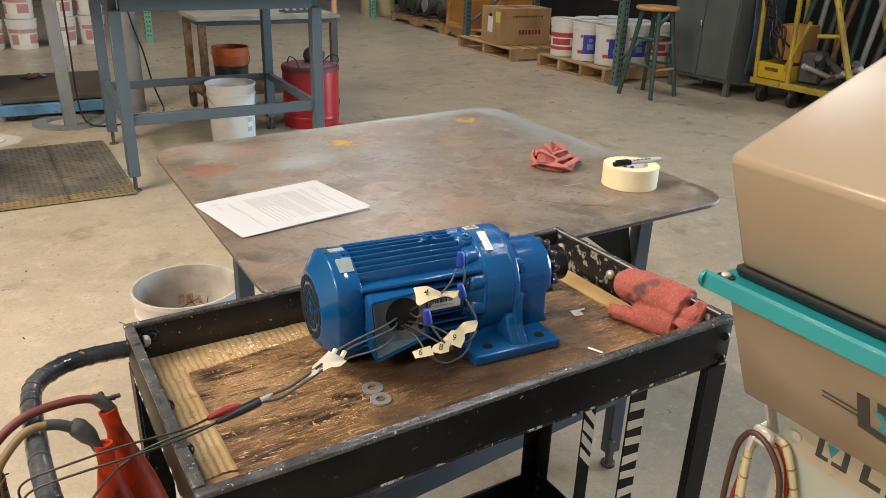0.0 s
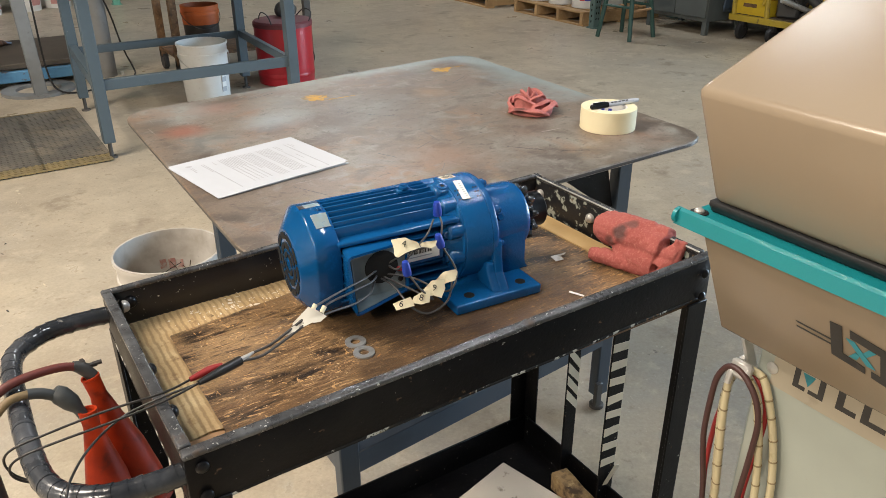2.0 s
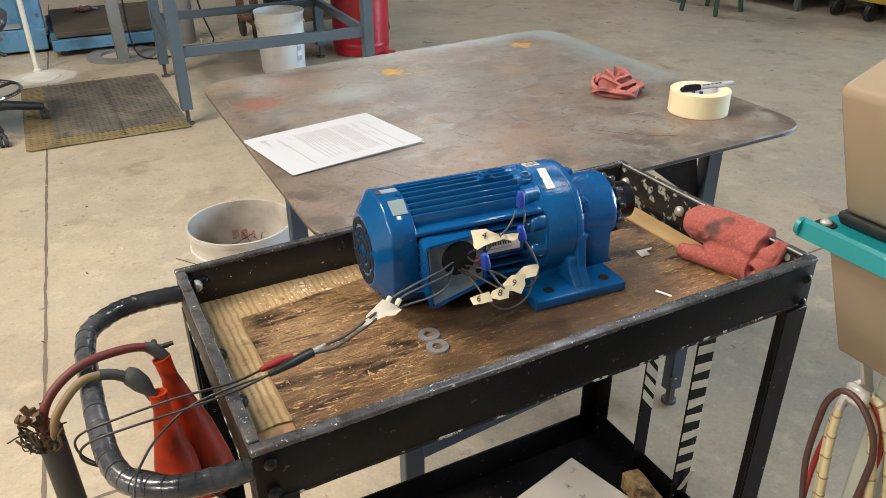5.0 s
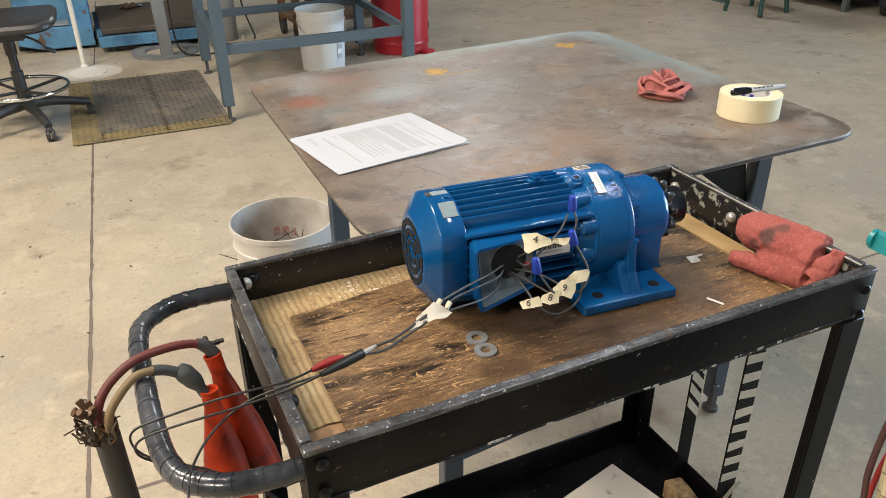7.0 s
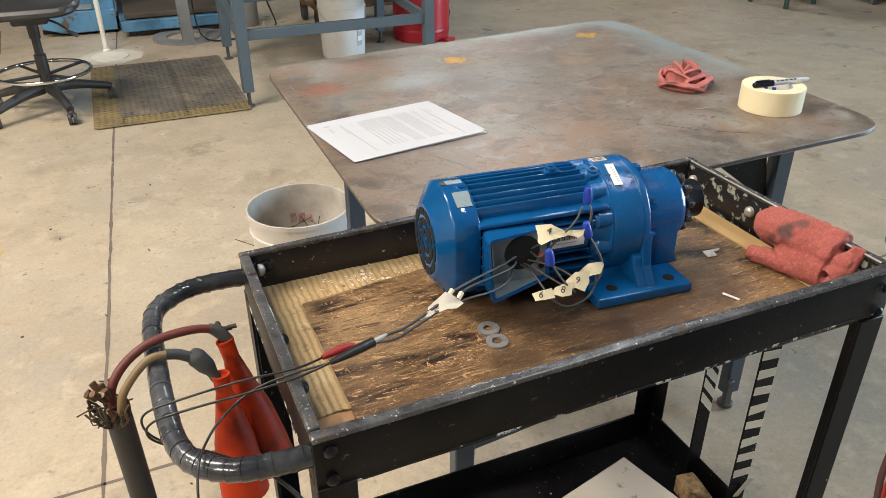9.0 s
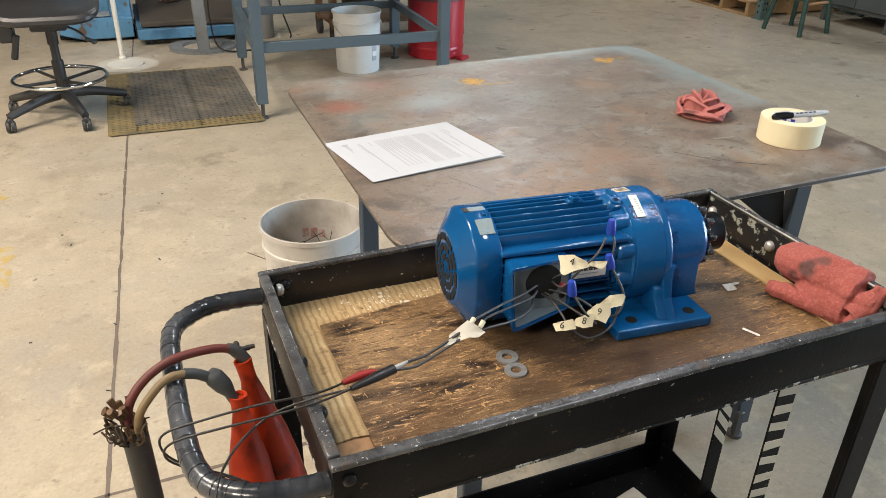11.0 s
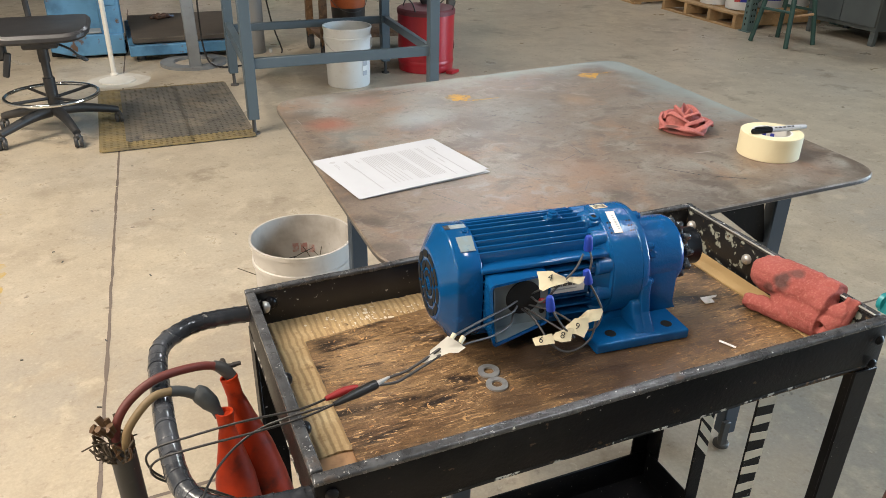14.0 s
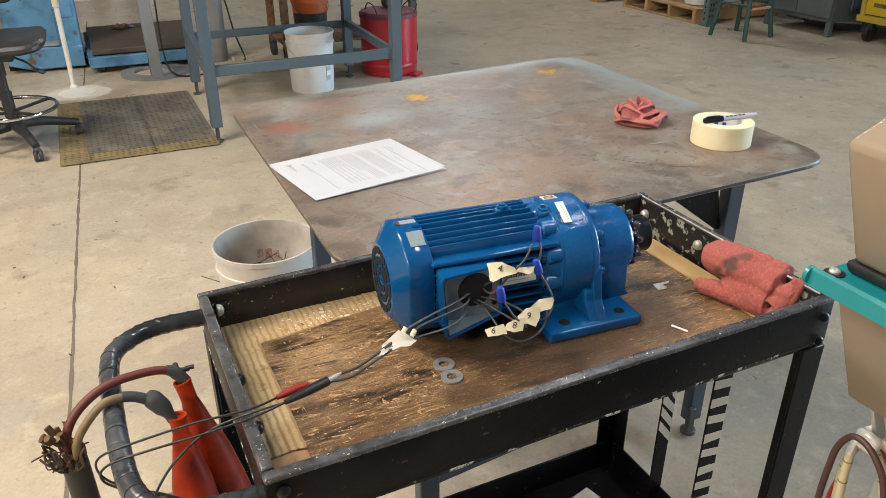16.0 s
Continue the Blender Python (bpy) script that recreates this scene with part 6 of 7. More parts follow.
def hung(left, right, r, mat, label, x=0.0, rings=None):
    """A hose over the hook: points (along the panel, down) of its left leg going up and its right leg going down."""
    pts = [(left[0][0] - 0.010, -0.80), (left[0][0] - 0.006, -0.45), (left[0][0] - 0.003, -0.27)] + list(left) + list(right) + [(right[-1][0] - 0.002, -0.19), (right[-1][0] - 0.002, -0.27), (right[-1][0] + 0.001, -0.45), (right[-1][0] + 0.008, -0.80)]
    pts = [LP + Vector((x, p, q)) for p, q in pts]
    ob = solid("hanging_hose", tube(pts, r, 10, 7), mat, label=label, category="hose", group="hoses on the machine's hook", sharp=180)
    if rings:
        line = smooth_path(pts, 40)
        run = 0.0
        for p, q in zip(line, line[1:]):
            run += (q - p).length
            if run > 0.021 and q.z > 0.30:
                run = random.uniform(-0.004, 0.004)
                part("joint_ring", moved(lathe([(r, -0.001), (r * 1.1, -0.0006), (r * 1.1, 0.0006), (r, 0.001)], 12, close=False), Matrix.Translation(q) @ (q - p).to_track_quat("Z", "Y").to_matrix().to_4x4()), rings, ob)
    return ob


RING = paint("dark_sleeve_joint", (0.22, 0.17, 0.09), 0.6)
CREAM = "yellowed segmented plastic hose hanging from the machine's hook"
hung([(0.006, -0.162), (0.009, -0.121), (0.014, -0.069), (0.016, -0.035), (0.015, -0.010)], [(0.006, 0.002), (-0.006, -0.003), (-0.017, -0.019), (-0.026, -0.052), (-0.031, -0.080), (-0.036, -0.127)], 0.0039, M["hose_cream"], CREAM, 0.0, RING)
hung([(0.013, -0.167), (0.018, -0.117), (0.023, -0.061), (0.021, -0.025), (0.012, 0.000)], [(-0.004, 0.004), (-0.016, -0.002), (-0.031, -0.038), (-0.040, -0.073), (-0.046, -0.118)], 0.0039, M["hose_cream"], CREAM, 0.009, RING)
hung([(0.015, -0.169), (0.025, -0.105), (0.028, -0.078), (0.027, -0.037), (0.024, -0.012), (0.014, 0.006)], [(-0.002, 0.006), (-0.019, -0.011), (-0.027, -0.035), (-0.027, -0.062), (-0.025, -0.101), (-0.023, -0.138)], 0.0030, M["cable_brown"], "dark brown cable hanging from the machine's hook", -0.007)
hung([(0.026, -0.179), (0.029, -0.137), (0.028, -0.085), (0.023, -0.047), (0.019, -0.017), (0.012, 0.002)], [(-0.002, 0.002), (-0.017, -0.014), (-0.024, -0.040), (-0.022, -0.080), (-0.018, -0.138)], 0.0026, M["clip_red"], "bright red cable hanging from the machine's hook", 0.009)

# ---- pails and cans ----
def pail_body(r0, r1, h, t=0.003):
    return lathe([(0.001, 0.0), (r0, 0.0), (r0 + 0.003, 0.004), (r1 - 0.006, h - 0.07), (r1 - 0.001, h - 0.068), (r1 - 0.001, h - 0.058), (r1 - 0.005, h - 0.056), (r1 - 0.003, h - 0.014), (r1 + 0.003, h - 0.012), (r1 + 0.003, h), (r1 - t, h), (r1 - t - 0.004, h - 0.06), (r0 - t, 0.006), (0.001, 0.006)], 40, close=False)


scrap = thing("scrap_pail", (0.470, 2.008, 0), 0, "open scuffed white pail of wire scraps under the table edge", "pail")
part("body", pail_body(0.121, 0.139, 0.358), M["white_pail"], scrap, "scuffed white plastic pail")
M["red_smear"] = surface("smeared_red_marking", (0.42, 0.22, 0.19), 0.5, layers=[((0.46, 0.40, 0.36), 60, 0.46, 0.58, 6), ((0.38, 0.15, 0.13), 25, 0.55, 0.7, 5)])
for k, (w, h, z) in enumerate(((0.017, 0.026, 0.252), (0.019, 0.030, 0.255), (0.018, 0.028, 0.258))):
    part("red_mark", moved(prism(ragged([(-w / 2, -h / 2), (w / 2, -h / 2), (w / 2, h / 2), (-w / 2, h / 2)], 0.002, k, 0.004), 0.0005), pose(0, 0, z, 0, 0, 66 + 10.5 * k) @ pose(0.1284, 0, 0, 90, 0, -90)), M["red_smear"], scrap, "faded red marking inside")
for k in range(34):
    a = random.uniform(0, 6.28)
    q = (0.105 * random.random() * math.cos(a), 0.105 * random.random() * math.sin(a))
    part("wire_scrap", tube([(q[0], q[1], 0.19), (q[0] + random.gauss(0, 0.02), q[1] + random.gauss(0, 0.02), 0.235), (q[0] + random.gauss(0, 0.04), q[1] + random.gauss(0, 0.04), 0.22 + random.uniform(0, 0.07))], 0.0012, 4, 4), M["fray"] if k % 2 else M["wire_black"], scrap)
part("scrap_heap", lathe([(0.118, 0.185), (0.08, 0.205), (0.001, 0.215)], 24, close=False), M["dark_metal"], scrap, "tangled dark scrap")


def bail(parent, r, z, mat):
    part("handle", tube([(r * math.cos(a), r * math.sin(a) * 0.98 - 0.0, z - 0.10 * math.sin(t)) for t, a in [(3.1416 * i / 10, 3.1416 + 3.1416 * i / 10) for i in range(11)]], 0.0025, 6, 2), mat, parent, "wire bail handle")


wp = thing("white_pail", (1.405, 4.80, 0), 0, "empty white plastic pail with a sticker under the bench", "pail")
part("body", pail_body(0.130, 0.150, 0.365), M["white_plastic"], wp)
bail(wp, 0.155, 0.30, M["bare_steel"])
for k in range(4):
    part("sticker", moved(bx(0.001, 0.036, 0.028), pose(0, 0, 0.09 + 0.03 * k, 0, 0, -58) @ pose(0.1375 + 0.0015 * k, 0, 0)), M["label_white"] if k % 2 else M["ink"], wp)
rc = thing("oily_waste_can", (2.02, 5.02, 0), 0, "red steel waste can with a dull lid and foot pedal", "waste can")
part("body", lathe([(0.175, 0.0), (0.185, 0.004), (0.188, 0.05), (0.192, 0.385), (0.188, 0.39)], 40), M["red_can"], rc)
part("lid", lathe([(0.196, 0.375), (0.197, 0.400), (0.185, 0.412), (0.05, 0.425), (0.001, 0.426)], 40, close=False), paint("dull_red_lid", (0.16, 0.035, 0.04), 0.5), rc, "dull dark red lid")
part("band", lathe([(0.1885, 0.05), (0.191, 0.055), (0.1915, 0.075), (0.189, 0.08)], 40, close=False), M["red_can"], rc)
for s in (-1, 1):
    part("handle", tube([(s * 0.12, -0.13, 0.38), (s * 0.15, -0.14, 0.46), (s * 0.05 + s * 0.1, -0.02, 0.47), (s * 0.13, 0.1, 0.40)], 0.004, 6, 4), M["dark_metal"], rc)
part("pedal", bx(0.09, 0.05, 0.02, (0.12, -0.19, 0.012), (0, 0, 35), bev=0.003), M["red_can"], rc)
cloth_dark = tube([(-0.07, 0.0, 0.45), (0.0, 0.02, 0.47), (0.07, -0.02, 0.455)], 0.05, 12, 4, (0.02, 0.05, 0.055, 0.025))
solid("dark_rag", cloth_dark, M["dark_metal"], (2.06, 5.04, -0.0), 20, "wadded dark rag on the red can's lid", "rag", sharp=180)

# ---- blue work bench ----
bench = thing("work_bench", (0, 0, 0), 0, "tall blue-grey painted steel work bench on levelling feet", "bench")
BL = [(0.665, 4.0), (1.660, 4.0), (0.715, 4.99), (1.715, 4.99)]
for x, y in BL:
    part("leg", bx(0.055, 0.055, 0.80, (x, y, 0.48), bev=0.003), M["steel_blue"], bench, "blue-grey square tube leg")
    part("levelling_foot", join(cyl(0.010, 0.09, (x, y, 0.05), seg=12), cyl(0.026, 0.008, (x, y, 0.004), seg=20)), M["dark_metal"], bench)
for x0, y0, x1, y1, z, h, w in ((0.665, 4.0, 1.66, 4.0, 0.362, 0.052, 0.03), (0.715, 4.99, 1.715, 4.99, 0.352, 0.045, 0.03), (0.665, 4.0, 0.715, 4.99, 0.362, 0.06, 0.04), (1.66, 4.0, 1.715, 4.99, 0.357, 0.045, 0.03), (0.665, 4.0, 1.66, 4.0, 0.905, 0.06, 0.04), (0.715, 4.99, 1.715, 4.99, 0.905, 0.06, 0.04), (0.665, 4.0, 0.715, 4.99, 0.905, 0.06, 0.04), (1.66, 4.0, 1.715, 4.99, 0.905, 0.06, 0.04)):
    ln = math.hypot(x1 - x0, y1 - y0) - 0.05
    part("rail", bx(ln, w, h, ((x0 + x1) / 2, (y0 + y1) / 2, z), (0, 0, math.degrees(math.atan2(y1 - y0, x1 - x0))), bev=0.002), M["steel_blue"], bench)
part("benchtop", bx(1.25, 1.2, 0.02, (1.18, 4.5, 0.945), bev=0.002), M["plate"], bench, "steel bench top")

# ---- perforated floor mat ----
mat = thing("floor_mat", (0.0, 0.0, 0), 0, "worn perforated black rubber floor mat with dirty yellow borders", "mat")
MX0, MX1, MY0, MY1 = -0.075, 0.655, 3.945, 5.06
BW = 0.125


def lattice(x0, y0, x1, y1, step, w, top):
    """Two crossed layers of rubber ribs."""
    bm = bmesh.new()

    def add(sx, sy, sz, c):
        r = bmesh.ops.create_cube(bm, size=1.0)
        bmesh.ops.transform(bm, matrix=Matrix.Translation(c) @ Matrix.Diagonal((sx, sy, sz, 1)), verts=r["verts"])

    nx, ny = max(1, round((x1 - x0) / step)), max(1, round((y1 - y0) / step))
    for i in range(nx + 1):
        add(w, y1 - y0, 0.006, (x0 + (x1 - x0) * i / nx, (y0 + y1) / 2, top - 0.0036))
    for j in range(ny + 1):
        add(x1 - x0, w, 0.006, ((x0 + x1) / 2, y0 + (y1 - y0) * j / ny, top - 0.003))
    return bm


part("base", bx(MX1 - MX0 - 0.01, MY1 - MY0 - 0.01, 0.004, ((MX0 + MX1) / 2, (MY0 + MY1) / 2, 0.002)), M["rubber"], mat)
mx = (MX0 + BW + MX1) / 2
for x0, x1 in ((MX0 + BW + 0.001, mx), (mx + 0.0005, MX1)):
    for y0, y1 in ((MY0 + BW * 0.9, MY1 - 0.03),):
        part("tile", lattice(x0, y0, x1, y1, 0.030, 0.0195, 0.013), M["mat_black"], mat, "black perforated rubber tile")
    part("border_tile", lattice(x0, MY0, x1, MY0 + BW * 0.88, 0.028, 0.014, 0.012), M["mat_yellow"], mat, "dirty yellow perforated border")
    part("border_tile", lattice(x0, MY1 - 0.028, x1, MY1, 0.03, 0.012, 0.012), M["mat_yellow"], mat)
part("border_tile", lattice(MX0, MY0, MX0 + BW, MY1, 0.028, 0.018, 0.012), M["mat_yellow"], mat, "dirty yellow perforated border")

# ---- drafting chair ----
ch = thing("drafting_chair", (-0.265, 4.33, 0), 0, "black drafting chair with a chrome foot ring on casters", "chair")
for k, (a, ln) in enumerate(((215, 0.30), (290, 0.27), (17, 0.30), (88, 0.30), (150, 0.30))):
    d = Vector((math.cos(radians(a)), math.sin(radians(a)), 0))
    part("base_arm", tube([d * 0.03 + Vector((0, 0, 0.125)), d * 0.14 + Vector((0, 0, 0.115)), d * ln + Vector((0, 0, 0.075))], 0.02, 10, 4, (0.028, 0.024, 0.018)), M["chair_black"], ch, "black plastic base arm")
    p = d * ln
    part("caster", join(cyl(0.028, 0.016, (p.x - 0.012, p.y, 0.0285), "x", 20, bev=0.003), cyl(0.028, 0.016, (p.x + 0.012, p.y, 0.0285), "x", 20, bev=0.003), bx(0.03, 0.03, 0.03, (p.x, p.y, 0.055), bev=0.008)), M["chair_black"], ch)
part("column", join(cyl(0.028, 0.16, (0, 0, 0.21)), cyl(0.020, 0.22, (0, 0, 0.38)), cyl(0.026, 0.10, (0, 0, 0.42))), M["chair_black"], ch, "black gas lift column")
part("foot_ring", tube([(0.215 * math.cos(6.283 * k / 28), 0.215 * math.sin(6.283 * k / 28), 0.205) for k in range(29)], 0.0095, 10, 2), M["chrome"], ch, "bent chrome foot ring")
for a in (35, 125, 215, 305):
    part("ring_spoke", tube([(0.03 * math.cos(radians(a)), 0.03 * math.sin(radians(a)), 0.19), (0.21 * math.cos(radians(a)), 0.21 * math.sin(radians(a)), 0.205)], 0.008, 8, 1), M["chair_black"], ch)
seat_poly = round_poly([(-0.23, -0.23), (0.23, -0.23), (0.24, 0.22), (-0.24, 0.22)], 0.12, 8)
sb = prism(seat_poly, 0.042, (0, 0, 0.507), bev=0.013)
for v in sb.verts:
    v.co.z += 0.10 * max(0, abs(v.co.x) - 0.12) * (1 if v.co.z > 0.5 else 0.4) - 0.12 * max(0, -v.co.y - 0.12)
part("seat", sb, M["seat_black"], ch, "worn grey-black moulded seat")
part("mechanism", join(bx(0.16, 0.20, 0.06, (0, 0, 0.478), bev=0.008), bx(0.07, 0.09, 0.10, (-0.20, 0.06, 0.43), bev=0.01), bx(0.03, 0.03, 0.12, (-0.17, 0.02, 0.36), (0, 15, 0), bev=0.006)), M["chair_black"], ch)
part("lever", join(tube([(0.05, -0.02, 0.465), (0.12, -0.07, 0.44), (0.16, -0.09, 0.405)], 0.006, 8, 4), bx(0.055, 0.03, 0.014, (0.175, -0.095, 0.395), (0, 25, -20), bev=0.006)), M["plug"], ch, "grey paddle lever")
part("backrest", prism(round_poly([(-0.2, 0.0), (0.2, 0.0), (0.2, 0.3), (-0.2, 0.3)], 0.09, 6), 0.045, (-0.06, 0.30, 0.66), (90, 0, 12), bev=0.01), M["seat_black"], ch)
part("back_bar", tube([(-0.02, 0.12, 0.455), (-0.05, 0.27, 0.47), (-0.06, 0.31, 0.72)], 0.015, 8, 4), M["chair_black"], ch)

# ---- floor fixtures left of the bench ----
pl = thing("vent_pipe", (0.02, 5.49, 0), 0, "slim white pipe rising from a pale floor patch", "pipe")
part("pipe", cyl(0.0150, 2.4, (0, 0, 1.2), seg=20), M["white_pipe"], pl)
part("coupling", cyl(0.020, 0.06, (0, 0, 0.53), seg=20, bev=0.003), M["tag"], pl, "yellowed pipe coupling")
part("collar", lathe([(0.024, 0), (0.024, 0.012), (0.016, 0.02)], 20), M["white_pipe"], pl)
solid("floor_patch", splat(0.04, 5.33, 0.19, 0.19, 2, 40, 0.002, 0.12), M["plaster"], label="pale round plaster patch on the concrete", category="floor patch")
solid("floor_cover", lathe([(0.11, 0), (0.11, 0.006), (0.09, 0.008), (0.001, 0.008)], 36, close=False), M["white_pipe"], (0.035, 5.33, 0.002), 0, "pale round cover plate let into the floor", "cover")
ps = thing("ring_base_post", (0.54, 5.66, 0), 0, "grey steel post welded to a ring base", "post")
part("ring_base", lathe([(0.135, 0), (0.222, 0), (0.222, 0.02), (0.135, 0.02), (0.135, 0)], 44, close=False), M["post_grey"], ps, "flat grey steel ring base")
part("post", bx(0.078, 0.05, 1.6, (-0.020, -0.15, 0.816), (0, -1.2, 0), bev=0.004), M["post_grey"], ps)
part("cable", tube([(0.055, -0.14, 1.3), (0.058, -0.15, 0.6), (0.06, -0.16, 0.15), (0.12, -0.2, 0.02), (0.3, -0.22, 0.012)], 0.006, 6, 6), M["wire_black"], ps)
col = thing("round_column", (1.003, 5.87, 0), 0, "round grey painted steel column with a hanging cable", "column")
part("shaft", cyl(0.0735, HIGH, (0, 0, HIGH / 2), seg=36), M["column_grey"], col)
part("base_bolt", cyl(0.012, 0.03, (0.10, -0.05, 0.015), seg=8), M["bare_steel"], col)
part("cable", tube([(0.03, -0.075, 1.2), (0.0, -0.082, 0.85), (0.03, -0.085, 0.62), (0.09, -0.05, 0.42), (0.13, -0.05, 0.2), (0.18, -0.07, 0.03), (0.17, -0.1, 0.008)], 0.006, 6, 6), M["wire_black"], col)
sc_ = thing("platform_scale", (0.54, 6.31, 0), 0, "low platform scale with a worn blue frame and dark steel deck", "scale")
part("frame", join(bx(0.80, 0.05, 0.07, (0, -0.48, 0.075), bev=0.004), bx(0.05, 0.96, 0.07, (-0.375, 0, 0.075), bev=0.004), bx(0.05, 0.96, 0.07, (0.375, 0, 0.075), bev=0.004), bx(0.8, 0.05, 0.07, (0, 0.48, 0.075), bev=0.004)), M["scale_blue"], sc_, "worn light blue steel frame")
part("deck", bx(0.74, 0.94, 0.035, (0, 0.01, 0.135), bev=0.004), M["deck"], sc_, "worn brown-black steel deck")
for sx in (-0.33, 0.33):
    for sy in (-0.42, 0.42):
        part("foot", cyl(0.03, 0.04, (sx, sy, 0.02)), M["dark_metal"], sc_)
hd = thing("scale_head", (-0.12, 6.25, 0), 0, "worn light blue machine base with chipped paint", "machine")
part("base", prism([(-0.24, 0.06), (-0.10, 0.02), (0.24, 0.02), (0.24, 0.16), (-0.24, 0.17)], 0.45, (0, 0.22, 0), (90, 0, 0), bev=0.006), M["scale_blue"], hd)
part("tread", bx(0.34, 0.14, 0.012, (-0.07, -0.155, 0.176), bev=0.003), M["light_grey"], hd)
part("body", bx(0.45, 0.30, 0.9, (-0.005, 0.06, 0.62), bev=0.012), M["scale_blue"], hd, "light blue body with rust chips")
part("column", bx(0.15, 0.30, 0.9, (0.172, -0.05, 0.60), bev=0.010), M["scale_blue"], hd)
part("dial_plate", bx(0.10, 0.006, 0.14, (0.17, -0.203, 0.42), bev=0.003), M["scale_blue"], hd)
# black slab in place of the shade beneath the base
part("skirt", bx(0.5, 0.3, 0.03, (0.0, 0.05, 0.016)), M["hole"], hd)
cloth("shop_rag", [([(-0.09, 0, 0.012), (-0.03, 0.015, 0.02), (0.03, 0.0, 0.018), (0.09, 0.012, 0.012)], (0.012, 0.02, 0.018, 0.008)), ([(-0.05, -0.03, 0.012), (0.02, -0.02, 0.016)], (0.014, 0.016))], (0.42, 6.57, 0.1525), 10, "small crumpled brown and blue rag on the scale deck", 0.006, 5.0, 0.008, 22, mat="oily_rag")

# ---- rolling cart behind the bench ----
rk = thing("rolling_cart", (1.90, 5.66, 0), 0, "old rolling cart with a stained top and brown legs", "cart")
# stained pale top, its colour greyed for the shadow over it
part("top", bx(1.04, 0.5, 0.03, (0, 0, 0.675), bev=0.003), paint("shaded_stained_top", (0.26, 0.26, 0.22), 0.6, (0.13, 0.12, 0.09)), rk, "pale stained top, greyed for shadow")
part("apron", bx(1.0, 0.46, 0.03, (0, 0, 0.645)), M["dark_metal"], rk)
part("shelf", bx(1.0, 0.46, 0.02, (0, 0, 0.155)), M["brown_wood"], rk)
for x in (-0.48, 0.48):
    for y in (-0.21, 0.21):
        part("leg", bx(0.05, 0.045, 0.55, (x, y, 0.37), bev=0.003), M["brown_wood"] if x < 0 else M["dark_metal"], rk)
        part("wheel", join(cyl(0.058, 0.035, (x, y, 0.058), "x", 24, bev=0.006), bx(0.05, 0.04, 0.04, (x, y, 0.11))), M["rubber"], rk)
op = thing("greasy_pail", (1.65, 5.62, 0.165), 0, "greasy orange plastic pail stained black below", "pail")
part("body", lathe([(0.112, 0), (0.122, 0.17), (0.123, 0.175)], 36), M["dark_grease"], op, "black greasy lower half")
part("rim", lathe([(0.123, 0.175), (0.127, 0.24), (0.133, 0.242), (0.133, 0.262), (0.128, 0.264), (0.131, 0.30), (0.125, 0.30), (0.118, 0.2), (0.001, 0.2)], 36, close=False), M["orange_pail"], op, "dirty orange upper half")
bail(op, 0.134, 0.25, M["dark_metal"])
gr = thing("part_rack", (2.16, 5.62, 0.69), 0, "row of dark steel parts on the cart top", "rack")
part("base", bx(0.22, 0.12, 0.012, (0, 0, 0.006)), M["dark_metal"], gr)
for k in range(8):
    part("rod", cyl(0.009, 0.07, (-0.095 + 0.027 * k, 0, 0.047), seg=10), M["bare_steel"] if k % 2 else M["dark_metal"], gr)
solid("wood_pole", cyl(0.019, 1.5, (0, 0, 0.75), seg=16), M["pole_wood"], (2.462, 5.62, 0), 0, "plain raw wooden pole standing behind the cart", "pole")

# ---- stacked pails at the far end ----
def white_bucket(place, turn, label, band, group, h=0.37, r=0.145):
    b = thing("plastic_pail", place, turn, label, "pail", group)
    part("body", lathe([(r - 0.018, 0), (r - 0.015, 0.003), (r - 0.004, h - 0.075)], 32), M["white_plastic"], b)
    part("collar", lathe([(r - 0.004, h - 0.075), (r + 0.001, h - 0.072), (r + 0.001, h - 0.02)], 32), M["white_plastic"], b)
    part("lid", lathe([(r + 0.005, h - 0.02), (r + 0.006, h), (r - 0.004, h + 0.001), (r - 0.010, h - 0.005), (0.001, h - 0.004)], 32, close=False), M["white_plastic"], b, "white snap-on lid")
    for lift, (col_, a0, a1, z0_, z1_) in enumerate(band):
        bm = bmesh.new()
        n = 12
        lo, hi = [], []
        for k in range(n + 1):
            a = radians(a0 + (a1 - a0) * k / n)
            ra, rb = (r - 0.0145 + 0.0002 * lift + 0.011 * z / (h - 0.075) for z in (z0_, z1_))
            lo.append(bm.verts.new((ra * math.cos(a), ra * math.sin(a), z0_)))
            hi.append(bm.verts.new((rb * math.cos(a), rb * math.sin(a), z1_)))
        for k in range(n):
            bm.faces.new((lo[k], lo[k + 1], hi[k + 1], hi[k]))
        part("printed_band", bm, M[col_], b)
    return b


RED_BAND = [("label_red", 150, 278, 0.19, 0.236), ("label_red", 150, 278, 0.065, 0.10), ("label_white", 150, 278, 0.10, 0.19), ("label_red", 174, 258, 0.114, 0.177)]
BLUE_BAND = [("label_blue", 208, 272, 0.07, 0.252), ("label_red", 186, 207.5, 0.07, 0.105), ("label_red", 272.5, 296, 0.07, 0.105), ("label_red", 272.5, 296, 0.205, 0.25), ("label_red", 196, 207.5, 0.225, 0.25), ("label_dim", 226, 254, 0.112, 0.165), ("label_dim", 232, 248, 0.185, 0.215)]
PALE_BAND = [("label_pink", 190, 330, 0.165, 0.205), ("label_pink", 205, 235, 0.05, 0.15), ("label_white", 236, 280, 0.05, 0.15), ("label_pink", 282, 330, 0.06, 0.15)]
